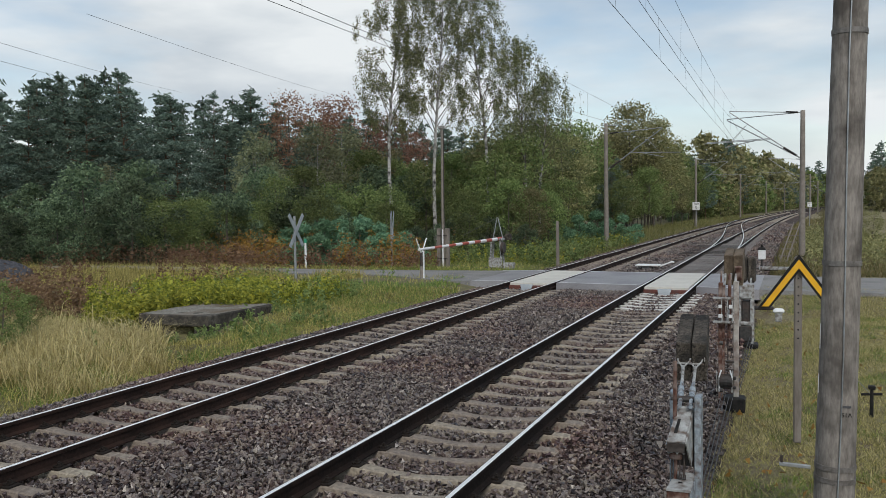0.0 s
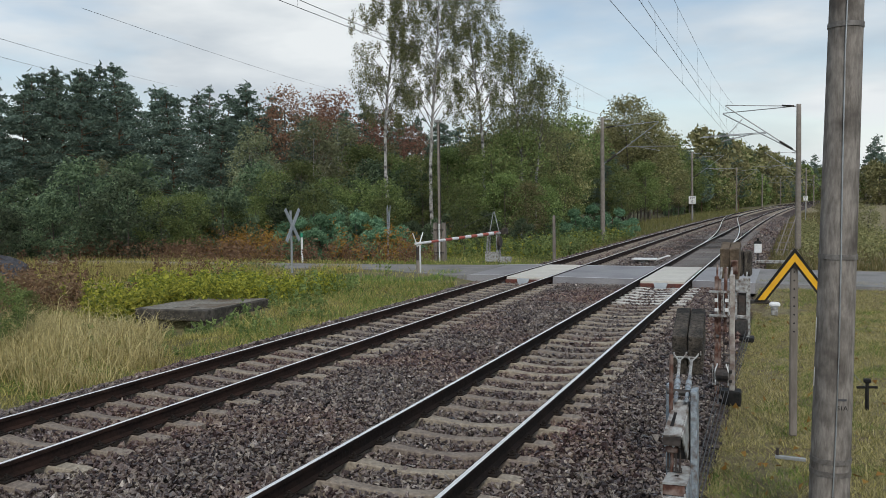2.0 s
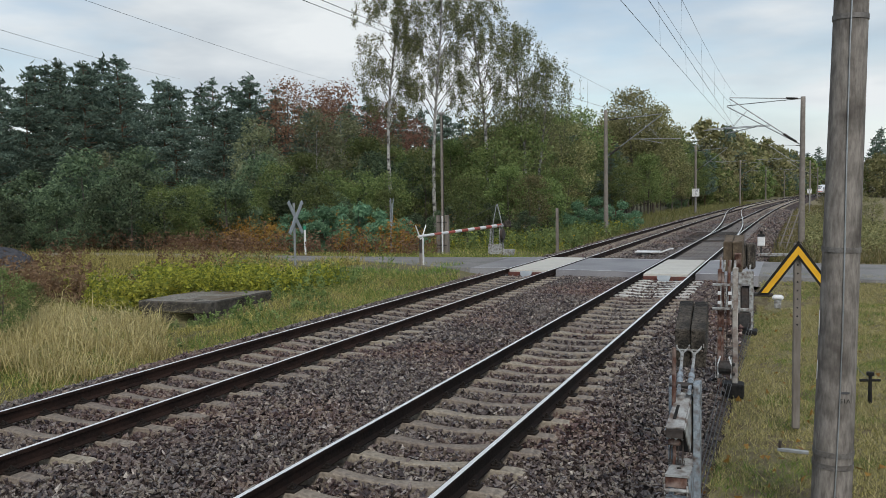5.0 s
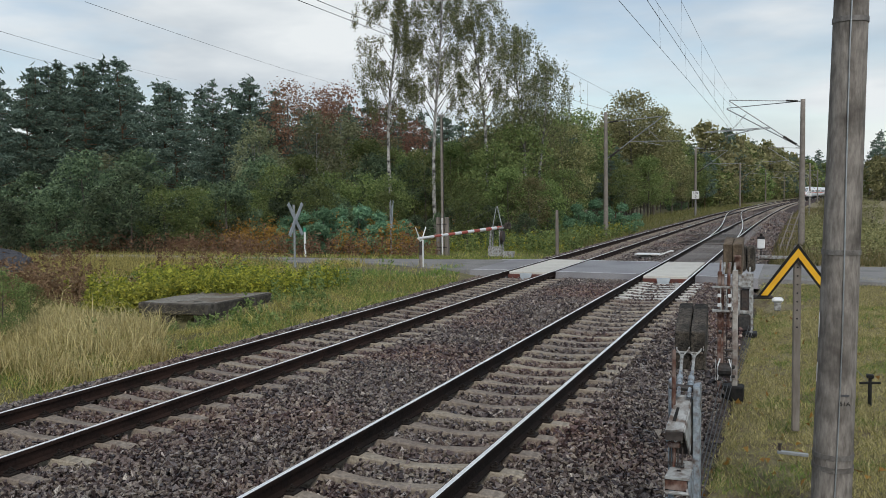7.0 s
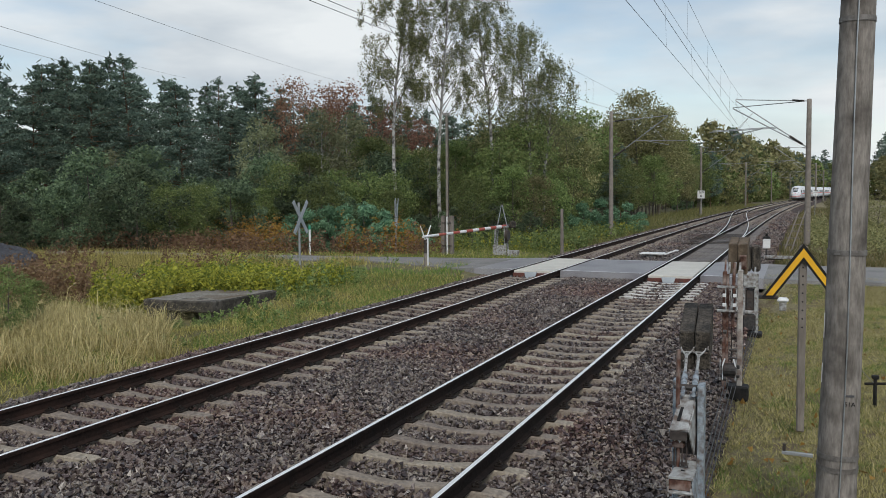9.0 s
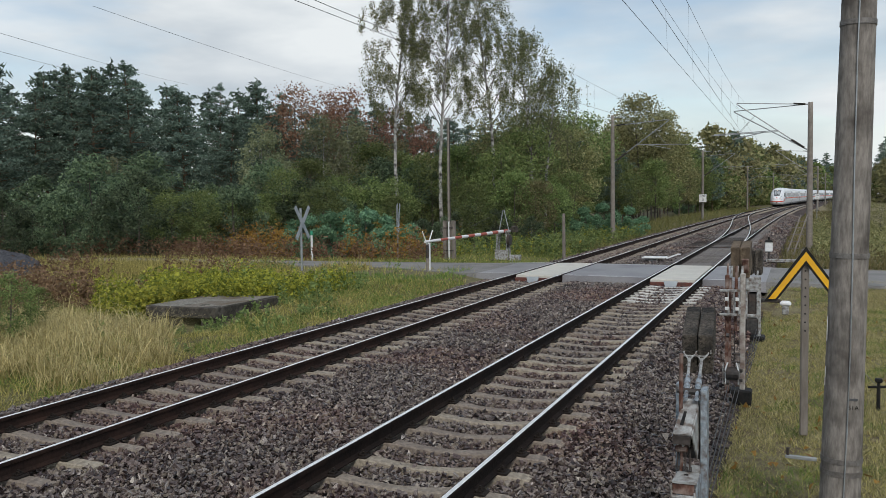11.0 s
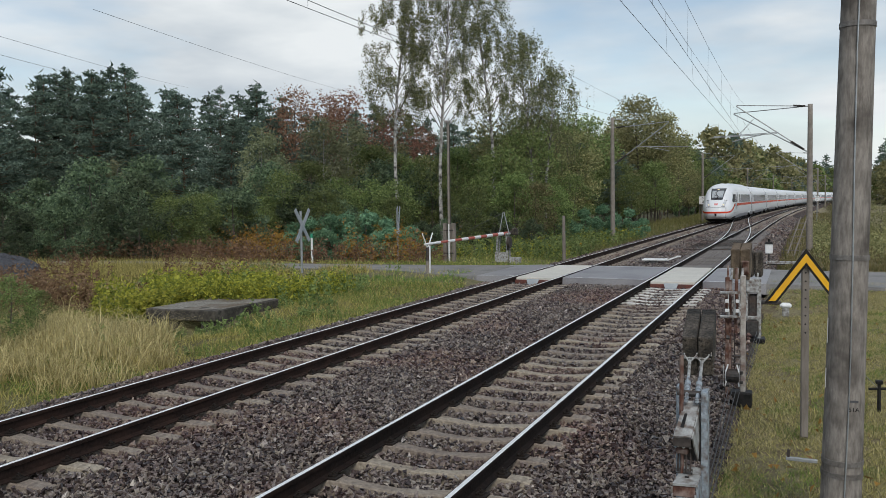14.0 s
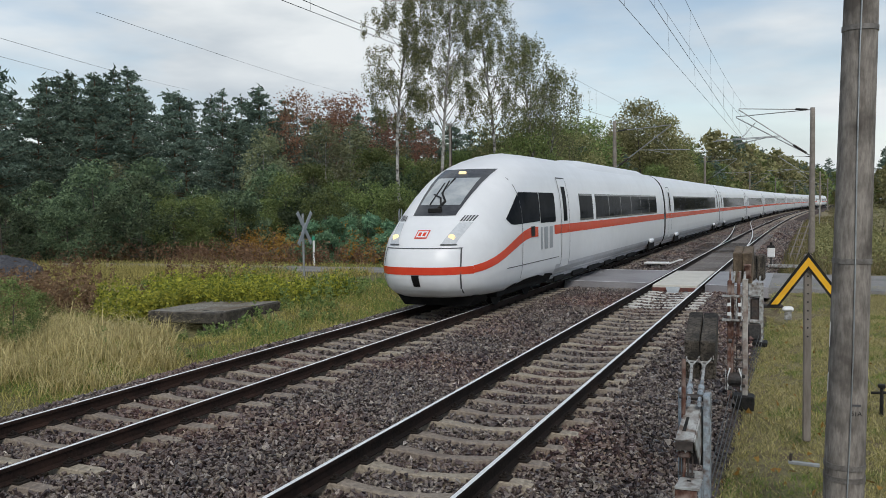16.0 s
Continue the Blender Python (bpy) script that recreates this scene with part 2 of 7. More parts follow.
M_GREEN = material("green_plastic", (0.02, 0.22, 0.12), (0.03, 0.28, 0.16), 10, 0.5, 0.05)
M_WIRE = material("wire_copper", (0.035, 0.035, 0.035), (0.06, 0.06, 0.06), 10, 0.6, 0.0)
M_BIRCHBARK = material("birch_bark", (0.34, 0.325, 0.30), (0.50, 0.485, 0.455), 7, 0.85, 0.4, c3=(0.03, 0.027, 0.024), scale2=3.4, mix2=1.0, stretch=(0.7, 0.7, 0.9))
M_BARK = material("grey_brown_bark", (0.06, 0.05, 0.04), (0.14, 0.115, 0.095), 12, 0.95, 0.8, c3=(0.18, 0.16, 0.13), scale2=1.5, stretch=(1, 1, 0.3))
M_PINEBARK = material("pine_bark", (0.09, 0.055, 0.035), (0.20, 0.115, 0.065), 9, 0.95, 0.8, c3=(0.07, 0.055, 0.045), scale2=0.8, stretch=(1, 1, 0.4))
# needle colours lightened towards blue-grey, with the wood's haze in them
L_PINE = leafy("pine_needles", (0.055, 0.088, 0.070), (0.215, 0.285, 0.215), 0.22, 0.3)
L_BUSH = leafy("dark_bush_leaves", (0.030, 0.055, 0.032), (0.205, 0.265, 0.145), 0.45)
L_MID = leafy("mid_green_leaves", (0.075, 0.115, 0.036), (0.28, 0.33, 0.12), 0.4)
L_TEAL = leafy("blue_green_leaves", (0.08, 0.17, 0.10), (0.25, 0.42, 0.24), 0.25)
L_OLIVE = leafy("olive_autumn_leaves", (0.11, 0.12, 0.046), (0.38, 0.345, 0.17), 0.3)
L_BIRCH = leafy("birch_leaves", (0.085, 0.105, 0.042), (0.27, 0.265, 0.12), 0.2, 0.4)
L_PALE = leafy("pale_birch_leaves", (0.15, 0.165, 0.085), (0.30, 0.31, 0.18), 0.2)
L_RUSTY = leafy("rusty_autumn_leaves", (0.16, 0.085, 0.06), (0.38, 0.20, 0.135), 0.2)
L_GOLD = leafy("goldenrod_leaves", (0.10, 0.14, 0.03), (0.50, 0.46, 0.07), 0.2)
L_GRASS = leafy("verge_grass", (0.13, 0.125, 0.035), (0.64, 0.54, 0.20), 0.1, 0.3)
L_STRAW = leafy("dry_grass", (0.24, 0.20, 0.07), (0.82, 0.71, 0.36), 0.1, 0.3)
L_GREEN = leafy("fresh_grass", (0.08, 0.14, 0.025), (0.27, 0.36, 0.09), 0.1, 0.3)
L_LAWN = leafy("lawn_blades", (0.125, 0.12, 0.04), (0.66, 0.56, 0.29), 0.1, 0.3)
L_LINE = leafy("lineside_weeds", (0.09, 0.105, 0.035), (0.27, 0.225, 0.095), 0.1, 0.3)
L_BROWNWEED = leafy("brown_weeds", (0.12, 0.072, 0.042), (0.288, 0.18, 0.102), 0.2, 0.2)
L_ORANGE = leafy("orange_weeds", (0.26, 0.13, 0.03), (0.40, 0.24, 0.06), 0.2, 0.25)
T_WHITE = material("train_white_gloss", (0.76, 0.77, 0.78), (0.80, 0.81, 0.82), 3, 0.34, 0.02, c3=(0.70, 0.71, 0.72), scale2=0.6)
T_GREY = material("train_lower_grey", (0.42, 0.43, 0.45), (0.52, 0.53, 0.55), 6, 0.35, 0.03, c3=(0.34, 0.34, 0.35), scale2=1.2)
T_RED = material("train_red_stripe", (0.68, 0.055, 0.025), (0.72, 0.07, 0.03), 4, 0.25, 0.0)
T_GLASS = material("train_dark_glass", (0.010, 0.012, 0.014), (0.02, 0.022, 0.026), 2, 0.06, 0.0)
T_GLASS.node_tree.nodes["Principled BSDF"].inputs["Specular IOR Level"].default_value = 0.05
T_GLASS.node_tree.nodes["Principled BSDF"].inputs["IOR"].default_value = 1.10
# pale grey base colour carries the reflection on the windscreen
T_SCREEN = material("windscreen_glass", (0.30, 0.33, 0.34), (0.44, 0.46, 0.47), 2.2, 0.08, 0.0)
T_FRAME = material("windscreen_surround", (0.045, 0.047, 0.052), (0.07, 0.072, 0.078), 5, 0.2, 0.0)
T_FRAME.node_tree.nodes["Principled BSDF"].inputs["Specular IOR Level"].default_value = 0.2
T_UNDER = material("underframe_black", (0.004, 0.004, 0.0045), (0.014, 0.013, 0.012), 6, 0.8, 0.2)
T_UNDER.node_tree.nodes["Principled BSDF"].inputs["Specular IOR Level"].default_value = 0.1
T_LINE = material("panel_gap_dark", (0.05, 0.05, 0.055), (0.09, 0.09, 0.095), 6, 0.6, 0.0)
T_LETTER = material("grey_marking", (0.33, 0.35, 0.38), (0.38, 0.4, 0.43), 6, 0.3, 0.0)
T_LAMP = glowing("headlamp_glow", (1.0, 0.78, 0.45), 0.55)
T_LAMPGLASS = material("headlamp_glass", (0.5, 0.52, 0.54), (0.62, 0.64, 0.66), 12, 0.1, 0.0)

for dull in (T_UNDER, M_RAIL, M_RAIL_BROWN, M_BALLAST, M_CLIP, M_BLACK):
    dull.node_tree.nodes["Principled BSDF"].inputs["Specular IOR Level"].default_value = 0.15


# ---------------------------------------------------------------- mesh helpers
CURVE = 1.42e-4
LEFT, RIGHT = -4.37, 0.0


def along(x0, y):
    """x of a line that runs with the tracks: straight, then bending gently to the right."""
    return x0 + CURVE * max(y - 30.0, 0.0) ** 2


def bend_angle(y):
    return math.atan(2 * CURVE * max(y - 30.0, 0.0))


def finish(name, bm, mat, smooth=False):
    me = bpy.data.meshes.new(name)
    bmesh.ops.recalc_face_normals(bm, faces=bm.faces)
    bm.to_mesh(me)
    bm.free()
    for mm in (mat if isinstance(mat, (list, tuple)) else (mat,)):
        me.materials.append(mm)
    if smooth:
        me.polygons.foreach_set("use_smooth", [True] * len(me.polygons))
    return me


def tube(points, r, n=5, bm=None):
    """One bent round bar through all the points."""
    bm = bm or bmesh.new()
    p = [Vector(q) for q in points]
    rings = []
    for i, c in enumerate(p):
        d = p[min(i + 1, len(p) - 1)] - p[max(i - 1, 0)]
        q = d.to_track_quat("Z", "Y").to_matrix()
        rings.append([bm.verts.new(c + q @ Vector((r * math.cos(6.28319 * k / n), r * math.sin(6.28319 * k / n), 0))) for k in range(n)])
    for a, b in zip(rings, rings[1:]):
        for k in range(n):
            bm.faces.new((a[k], a[(k + 1) % n], b[(k + 1) % n], b[k]))
    bm.faces.new(rings[0][::-1]), bm.faces.new(rings[-1])
    return bm


def part(name, bm, mat, parent, label="", smooth=False, m=None):
    me = bm if isinstance(bm, bpy.types.Mesh) else finish(name, bm, mat, smooth)
    ob = new(name, me)
    ob.parent = parent
    if m is not None:
        ob.matrix_basis = m
    if label:
        tagged(ob, label)
    return ob


def thing(name, label, category, group="", kind="", m=None, data=None):
    ob = new(name, data)
    if m is not None:
        ob.matrix_basis = m
    return tagged(ob, label, category, group, kind)


def box(sx, sy, sz, at=(0, 0, 0), bevel=0.0, m=None, bm=None, taper=1.0):
    """A box on its centre, bevelled; taper: the top's size against the bottom's."""
    bm = bm or bmesh.new()
    made = bmesh.ops.create_cube(bm, size=1.0)["verts"]
    for v in made:
        k = taper if v.co.z > 0 else 1.0
        v.co = Vector((v.co.x * sx * k, v.co.y * sy * k, v.co.z * sz))
    if bevel:
        edges = list({e for v in made for e in v.link_edges})
        made = bmesh.ops.bevel(bm, geom=edges, offset=bevel, segments=1, affect="EDGES")["verts"] + [v for v in made if v.is_valid]
        made = list(set(made))
    for v in made:
        v.co = (m @ v.co if m else v.co) + Vector(at)
    return bm


def rod(a, b, r1, r2=None, n=8, bm=None):
    """A tapered round bar from a to b, with ends."""
    bm = bm or bmesh.new()
    a, b = Vector(a), Vector(b)
    q = (b - a).to_track_quat("Z", "Y").to_matrix()
    r2 = r1 if r2 is None else r2
    rings = []
    for p, r in ((a, r1), (b, r2)):
        rings.append([bm.verts.new(p + q @ Vector((r * math.cos(6.28319 * i / n), r * math.sin(6.28319 * i / n), 0))) for i in range(n)])
    for i in range(n):
        bm.faces.new((rings[0][i], rings[0][(i + 1) % n], rings[1][(i + 1) % n], rings[1][i]))
    bm.faces.new(rings[0][::-1]), bm.faces.new(rings[1])
    return bm


def prism(points, depth, m=None, bm=None):
    """A flat outline (x, z) given thickness along y."""
    bm = bm or bmesh.new()
    m = m or Matrix()
    f = [bm.verts.new(m @ Vector((x, -depth / 2, z))) for x, z in points]
    g = [bm.verts.new(m @ Vector((x, depth / 2, z))) for x, z in points]
    bm.faces.new(f), bm.faces.new(g[::-1])
    for i in range(len(points)):
        j = (i + 1) % len(points)
        bm.faces.new((f[j], f[i], g[i], g[j]))
    return bm


def sweep(profile, stations, closed=True):
    """Carry an outline (x, z) along stations (x, y, z, angle)."""
    bm = bmesh.new()
    rings = []
    for x, y, z, a in stations:
        c, s = math.cos(a), math.sin(a)
        rings.append([bm.verts.new((x + px * c, y - px * s, z + pz)) for px, pz in profile])
    n = len(profile)
    for r, q in zip(rings, rings[1:]):
        for i in range(n if closed else n - 1):
            j = (i + 1) % n
            bm.faces.new((r[i], r[j], q[j], q[i]))
    if closed:
        bm.faces.new(rings[0]), bm.faces.new(rings[-1][::-1])
    return bm


def np_mesh(name, verts, faces, mat, index=None, smooth=False):
    """A mesh from arrays: verts (n, 3), faces (m, 3 or 4)."""
    me = bpy.data.meshes.new(name)
    k = faces.shape[1]
    me.vertices.add(len(verts))
    me.vertices.foreach_set("co", np.ascontiguousarray(verts, np.float32).ravel())
    me.loops.add(faces.size)
    me.loops.foreach_set("vertex_index", np.ascontiguousarray(faces, np.int32).ravel())
    me.polygons.add(len(faces))
    me.polygons.foreach_set("loop_start", np.arange(0, faces.size, k, dtype=np.int32))
    for mm in (mat if isinstance(mat, (list, tuple)) else (mat,)):
        me.materials.append(mm)
    if index is not None:
        me.polygons.foreach_set("material_index", np.ascontiguousarray(index, np.int32))
    if not smooth:
        me.polygons.foreach_set("use_smooth", np.zeros(len(faces), bool))
    me.update(calc_edges=True)
    me.validate()
    return me


# ---------------------------------------------------------------- ground
def road_level(x):
    """The road is flush with the rails and sinks a little towards the verge on both sides."""
    d = max(0.0, max(-5.6 - x, x - 2.1))
    return -0.012 - 0.085 * (1 - math.exp(-d / 2.4))


def road_near(x):
    """The road crosses the line slightly askew: its edge towards the mound."""
    return 26.42 - 0.11 * (min(max(x, -7.0), 2.5) + 2.0)


def road_far(x):
    return 31.45 - 0.07 * (min(max(x, -7.0), 2.5) + 2.0)


def ground_height(x, y):
    """The verge lies below the rails; x is taken from the line of the right-hand track."""
    u = x - CURVE * max(y - 30.0, 0.0) ** 2
    if -6.5 < u < 2.7 or (-7.4 < u < 2.9 and not 24.0 < y < 34.0):
        return -0.62
    if x < -6.4 and 24.0 < y < 37.0:
        k = min(1.0, (y - 24.0) / 3.2, (37.0 - y) / 4.6)
        return (1 - k) * -0.5 + k * (road_level(x) - 0.045) + 0.02 * noise.noise(Vector((x * 0.7, y * 0.7, 4.1)))
    if x > 2.6 and 23.6 < y < 35.0:
        k = min(1.0, (y - 23.6) / 3.0, (35.0 - y) / 3.0)
        return (1 - k) * -0.46 + k * (road_level(x) - 0.045)
    if -13.2 < x < -8.4 and 14.2 < y < 17.6:
        k = max(0.0, 1 - math.hypot((x + 10.6) / 2.4, (y - 16.2) / 1.8))
        return -0.45 - 0.45 * k
    wob = 0.10 * noise.noise(Vector((x * 0.16, y * 0.16, 0.3))) + 0.04 * noise.noise(Vector((x * 0.7, y * 0.7, 4.1)))
    if u <= -7.4:
        dip = min(1.0, (-7.4 - u) / 2.0)
        return -0.62 + 0.18 * dip + wob * dip
    rise = min(1.0, (u - 2.9) / 1.5)
    mound = 1.2 * max(0.0, 1 - ((x - 4.5) ** 2 + (y + 2.5) ** 2) / 14.0) if y < 2.5 else 0.0
    return -0.62 + 0.17 * rise + 0.4 * wob * rise + mound


def build_ground():
    xs = [-1600, -900, -500, -300, -180, -120, -90, -70, -56] + [-48 + 0.8 * i for i in range(50)] + [-7.6, -7.2, -2, 2.4, 2.8] \
        + [3.0 + 0.5 * i for i in range(20)] + [14, 18, 24, 34, 50, 80, 130, 220, 400, 800, 1600]
    ys = [-600, -200, -80, -40, -20] + [-10 + 0.8 * i for i in range(80)] + [56, 60, 66, 74, 84, 96, 110, 130, 160, 200, 260, 340, 450, 600, 900, 1500, 2600]
    bm = bmesh.new()
    grid = [[bm.verts.new((x + CURVE * max(min(y, 700) - 30.0, 0.0) ** 2, y, 0)) for x in xs] for y in ys]
    for row in grid:
        for v in row:
            v.co.z = ground_height(v.co.x, v.co.y) if abs(v.co.x) < 400 and v.co.y < 700 else -0.45
    for r, q in zip(grid, grid[1:]):
        for i in range(len(xs) - 1):
            f = bm.faces.new((r[i], r[i + 1], q[i + 1], q[i]))
            f.material_index = 1 if xs[i] > 2 else 0
    ob = new("ground", finish("ground", bm, (M_SOIL, M_LAWN), True))
    tagged(ob, "grassy verge with dry meadow soil on both sides of the line", "ground", kind="structure")


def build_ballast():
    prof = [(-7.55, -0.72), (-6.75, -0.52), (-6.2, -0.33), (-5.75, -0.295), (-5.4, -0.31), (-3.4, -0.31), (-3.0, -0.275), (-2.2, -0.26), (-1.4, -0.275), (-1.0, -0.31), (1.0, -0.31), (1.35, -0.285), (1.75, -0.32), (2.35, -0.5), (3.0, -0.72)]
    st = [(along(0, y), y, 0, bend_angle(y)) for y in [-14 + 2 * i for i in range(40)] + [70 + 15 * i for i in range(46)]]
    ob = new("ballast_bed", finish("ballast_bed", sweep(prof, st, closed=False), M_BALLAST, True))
    tagged(ob, "bed of crushed ballast under both tracks, darkened for the shade between stones", "ballast", kind="structure")


def build_stones(rng, name, y0, y1, per_m2, size, label):
    area = (y1 - y0) * 9.0
    n = int(area * per_m2)
    x, y = rng.uniform(-6.9, 2.55, n), rng.uniform(y0, y1, n)
    edge_l, edge_r = np.clip((-6.0 - x) / 0.9, 0, 1), np.clip((x - 1.5) / 1.0, 0, 1)
    keep = (rng.random(n) > 0.75 * edge_l) & (rng.random(n) > 0.25 * edge_r) & ~((y > 26.35 - 0.11 * (x + 2.0)) & (y < 31.6 - 0.07 * (x + 2.0)))
    for c in (LEFT, RIGHT):
        for s in (-0.753, 0.753):
            keep &= abs(x - c - s) > 0.085
    # the sleepers stay clear, but for a stray stone
    for c, half, y_first, pitch in ((RIGHT, 1.10, 7.63, 0.615), (LEFT, 1.12, 7.1, 0.6)):
        on = (abs(x - c) < half) & (abs((y - y_first + pitch / 2) % pitch - pitch / 2) < 0.092)
        keep &= ~(on & (rng.random(n) > 0.02))
    x, y, edge_l, edge_r = x[keep], y[keep], edge_l[keep], edge_r[keep]
    n = len(x)
    inside = np.maximum(1 - np.clip((abs(x - LEFT) - 0.85) / 0.4, 0, 1), 1 - np.clip((abs(x - RIGHT) - 0.85) / 0.35, 0, 1))
    z = -0.216 - 0.018 * inside - 0.32 * edge_l ** 1.3 - 0.24 * edge_r ** 1.3 + rng.uniform(-0.032, 0.036, n)
    # each stone is a broken wedge: two uneven triangles and three sides
    third = 2.0944 * np.arange(3)
    wedge = np.concatenate([np.stack([np.cos(third), np.sin(third), np.full(3, h)], 1) for h in (-0.62, 0.62)])
    v = wedge[None] * rng.uniform(0.72, 1.08, (n, 6, 1)) + rng.uniform(-0.24, 0.24, (n, 6, 3))
    v *= (size * rng.lognormal(0, 0.24, n))[:, None, None] * rng.uniform(0.7, 1.3, (n, 1, 3)) * np.array([1.20, 0.98, 0.66]) * 0.58
    q = rng.normal(size=(n, 4)) * np.array([1.0, 0.5, 0.5, 1.2])
    q /= np.linalg.norm(q, axis=1)[:, None]
    w, a, b, c = q.T
    rot = np.stack([1 - 2 * (b * b + c * c), 2 * (a * b - c * w), 2 * (a * c + b * w), 2 * (a * b + c * w), 1 - 2 * (a * a + c * c), 2 * (b * c - a * w),
                    2 * (a * c - b * w), 2 * (b * c + a * w), 1 - 2 * (a * a + b * b)], 1).reshape(n, 3, 3)
    v = np.einsum("nij,nkj->nki", rot, v) + np.stack([x + CURVE * np.maximum(y - 30.0, 0.0) ** 2, y, z], 1)[:, None]
    tri = np.array([(2, 1, 0), (3, 4, 5), (0, 1, 4), (0, 4, 3), (1, 2, 5), (1, 5, 4), (2, 0, 3), (2, 3, 5)])
    f = (tri[None] + 6 * np.arange(n)[:, None, None]).reshape(-1, 3)
    ob = new(name, np_mesh(name, v.reshape(-1, 3), f, M_STONE))
    tagged(ob, label, "ballast", kind="stuff")


# ---------------------------------------------------------------- tracks
RAIL_FOOT = [(-0.062, -0.165), (0.062, -0.165), (0.062, -0.153), (0.012, -0.132), (0.009, -0.048), (0.034, -0.036), (0.034, -0.006), (0.028, -0.001),
             (-0.028, -0.001), (-0.034, -0.006), (-0.034, -0.036), (-0.009, -0.048), (-0.012, -0.132), (-0.062, -0.153)]
RAIL_TOP = [(-0.030, -0.005), (0.030, -0.005), (0.026, -0.0015), (0.012, 0.0012), (-0.012, 0.0012), (-0.026, -0.0015)]


def stations(x0, y0, y1):
    ys = []
    y = y0
    while y < y1:
        ys.append(y)
        y += 3.0 if y < 60 else 8.0 if y < 200 else 20.0
    return [(along(x0, t), t, 0.0, bend_angle(t)) for t in ys + [y1]]


def sleeper_mesh(name, half, mat):
    """Concrete sleeper: high and broad under the rails, dished in the middle, with bevelled upper edges."""
    bm = bmesh.new()
    cuts = [(-half, -0.190, 0.084), (-half + 0.05, -0.174, 0.092), (-0.56, -0.165, 0.092), (-0.30, -0.192, 0.078), (0, -0.206, 0.072),
            (0.30, -0.192, 0.078), (0.56, -0.165, 0.092), (half - 0.05, -0.174, 0.092), (half, -0.190, 0.084)]
    rings = []
    for x, z, w in cuts:
        rings.append([bm.verts.new((x, sy * (w + dx), zz)) for sy, dx, zz in ((-1, 0.02, -0.34), (-1, 0.0, z - 0.012), (-1, -0.02, z), (1, -0.02, z), (1, 0.0, z - 0.012), (1, 0.02, -0.34))])
    for r, q in zip(rings, rings[1:]):
        for i in range(5):
            bm.faces.new((r[i], q[i], q[i + 1], r[i + 1]))
    bm.faces.new(rings[0]), bm.faces.new(rings[-1][::-1])
    return finish(name, bm, mat)


def clip_mesh():
    """Fastening: ribbed plate, spring clips and bolts on both sides of the rail foot."""
    bm = box(0.30, 0.15, 0.022, (0, 0, -0.160), 0.004)
    for s in (-1, 1):
        box(0.075, 0.06, 0.022, (s * 0.078, 0, -0.141), 0.005, bm=bm)
        rod((s * 0.088, 0, -0.14), (s * 0.088, 0, -0.092), 0.014, 0.012, 6, bm)
        rod((s * 0.088, 0, -0.125), (s * 0.088, 0, -0.106), 0.024, 0.024, 6, bm)
        rod((s * 0.06, -0.05, -0.135), (s * 0.105, 0.05, -0.128), 0.010, 0.010, 5, bm)
    return finish("rail_clip", bm, M_CLIP)


def build_track(name, x0, y_first, pitch, half, rail_mat, label):
    track = thing(name, label, "railway track", kind="structure")
    for s in (-0.753, 0.753):
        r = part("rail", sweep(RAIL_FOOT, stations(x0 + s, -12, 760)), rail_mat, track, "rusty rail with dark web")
        part("running_face", sweep(RAIL_TOP, stations(x0 + s, -12, 760)), M_POLISHED, r, "polished running face of the rail, whitened with a painted sky reflection")
    me, white = sleeper_mesh("sleeper", half, M_SLEEPER), sleeper_mesh("sleeper_white", half, M_SLEEPER_WHITE)
    clip = clip_mesh()
    k0 = -int((y_first + 2) / pitch)
    far_v, far_f = [], []
    base_v = np.array([v.co for v in me.vertices])
    base_f = [tuple(p.vertices) for p in me.polygons]
    for k in range(k0, 700):
        y = y_first + pitch * k
        if y > 240:
            break
        if road_near(x0) - 0.4 < y < road_far(x0) + 0.15:
            continue
        if x0 == RIGHT and 31.0 < y < 70.2:
            continue
        a = bend_angle(y)
        m = Matrix.Translation((along(x0, y), y, 0)) @ Matrix.Rotation(-a, 4, "Z")
        if k - k0 < 230:
            pale_sleeper = x0 == RIGHT and 21.6 < y < 25.6
            part("sleeper", white if pale_sleeper else me, None, track, "pale whitish concrete sleeper" if pale_sleeper else "", m=m)
        else:
            off = len(far_v) * len(base_v)
            far_v.append(np.array([m @ Vector(c) for c in base_v]))
            far_f += [tuple(i + off for i in p) for p in base_f]
        if y < 46:
            for s in (-0.753, 0.753):
                part("rail_clip", clip, None, track, m=m @ Matrix.Translation((s, 0, 0)))
    far = bpy.data.meshes.new("far_sleepers")
    far.from_pydata(np.concatenate(far_v).tolist(), [], far_f)
    far.materials.append(M_SLEEPER)
    tagged(part("far_sleepers", far, None, track), kind="stuff")
    return track


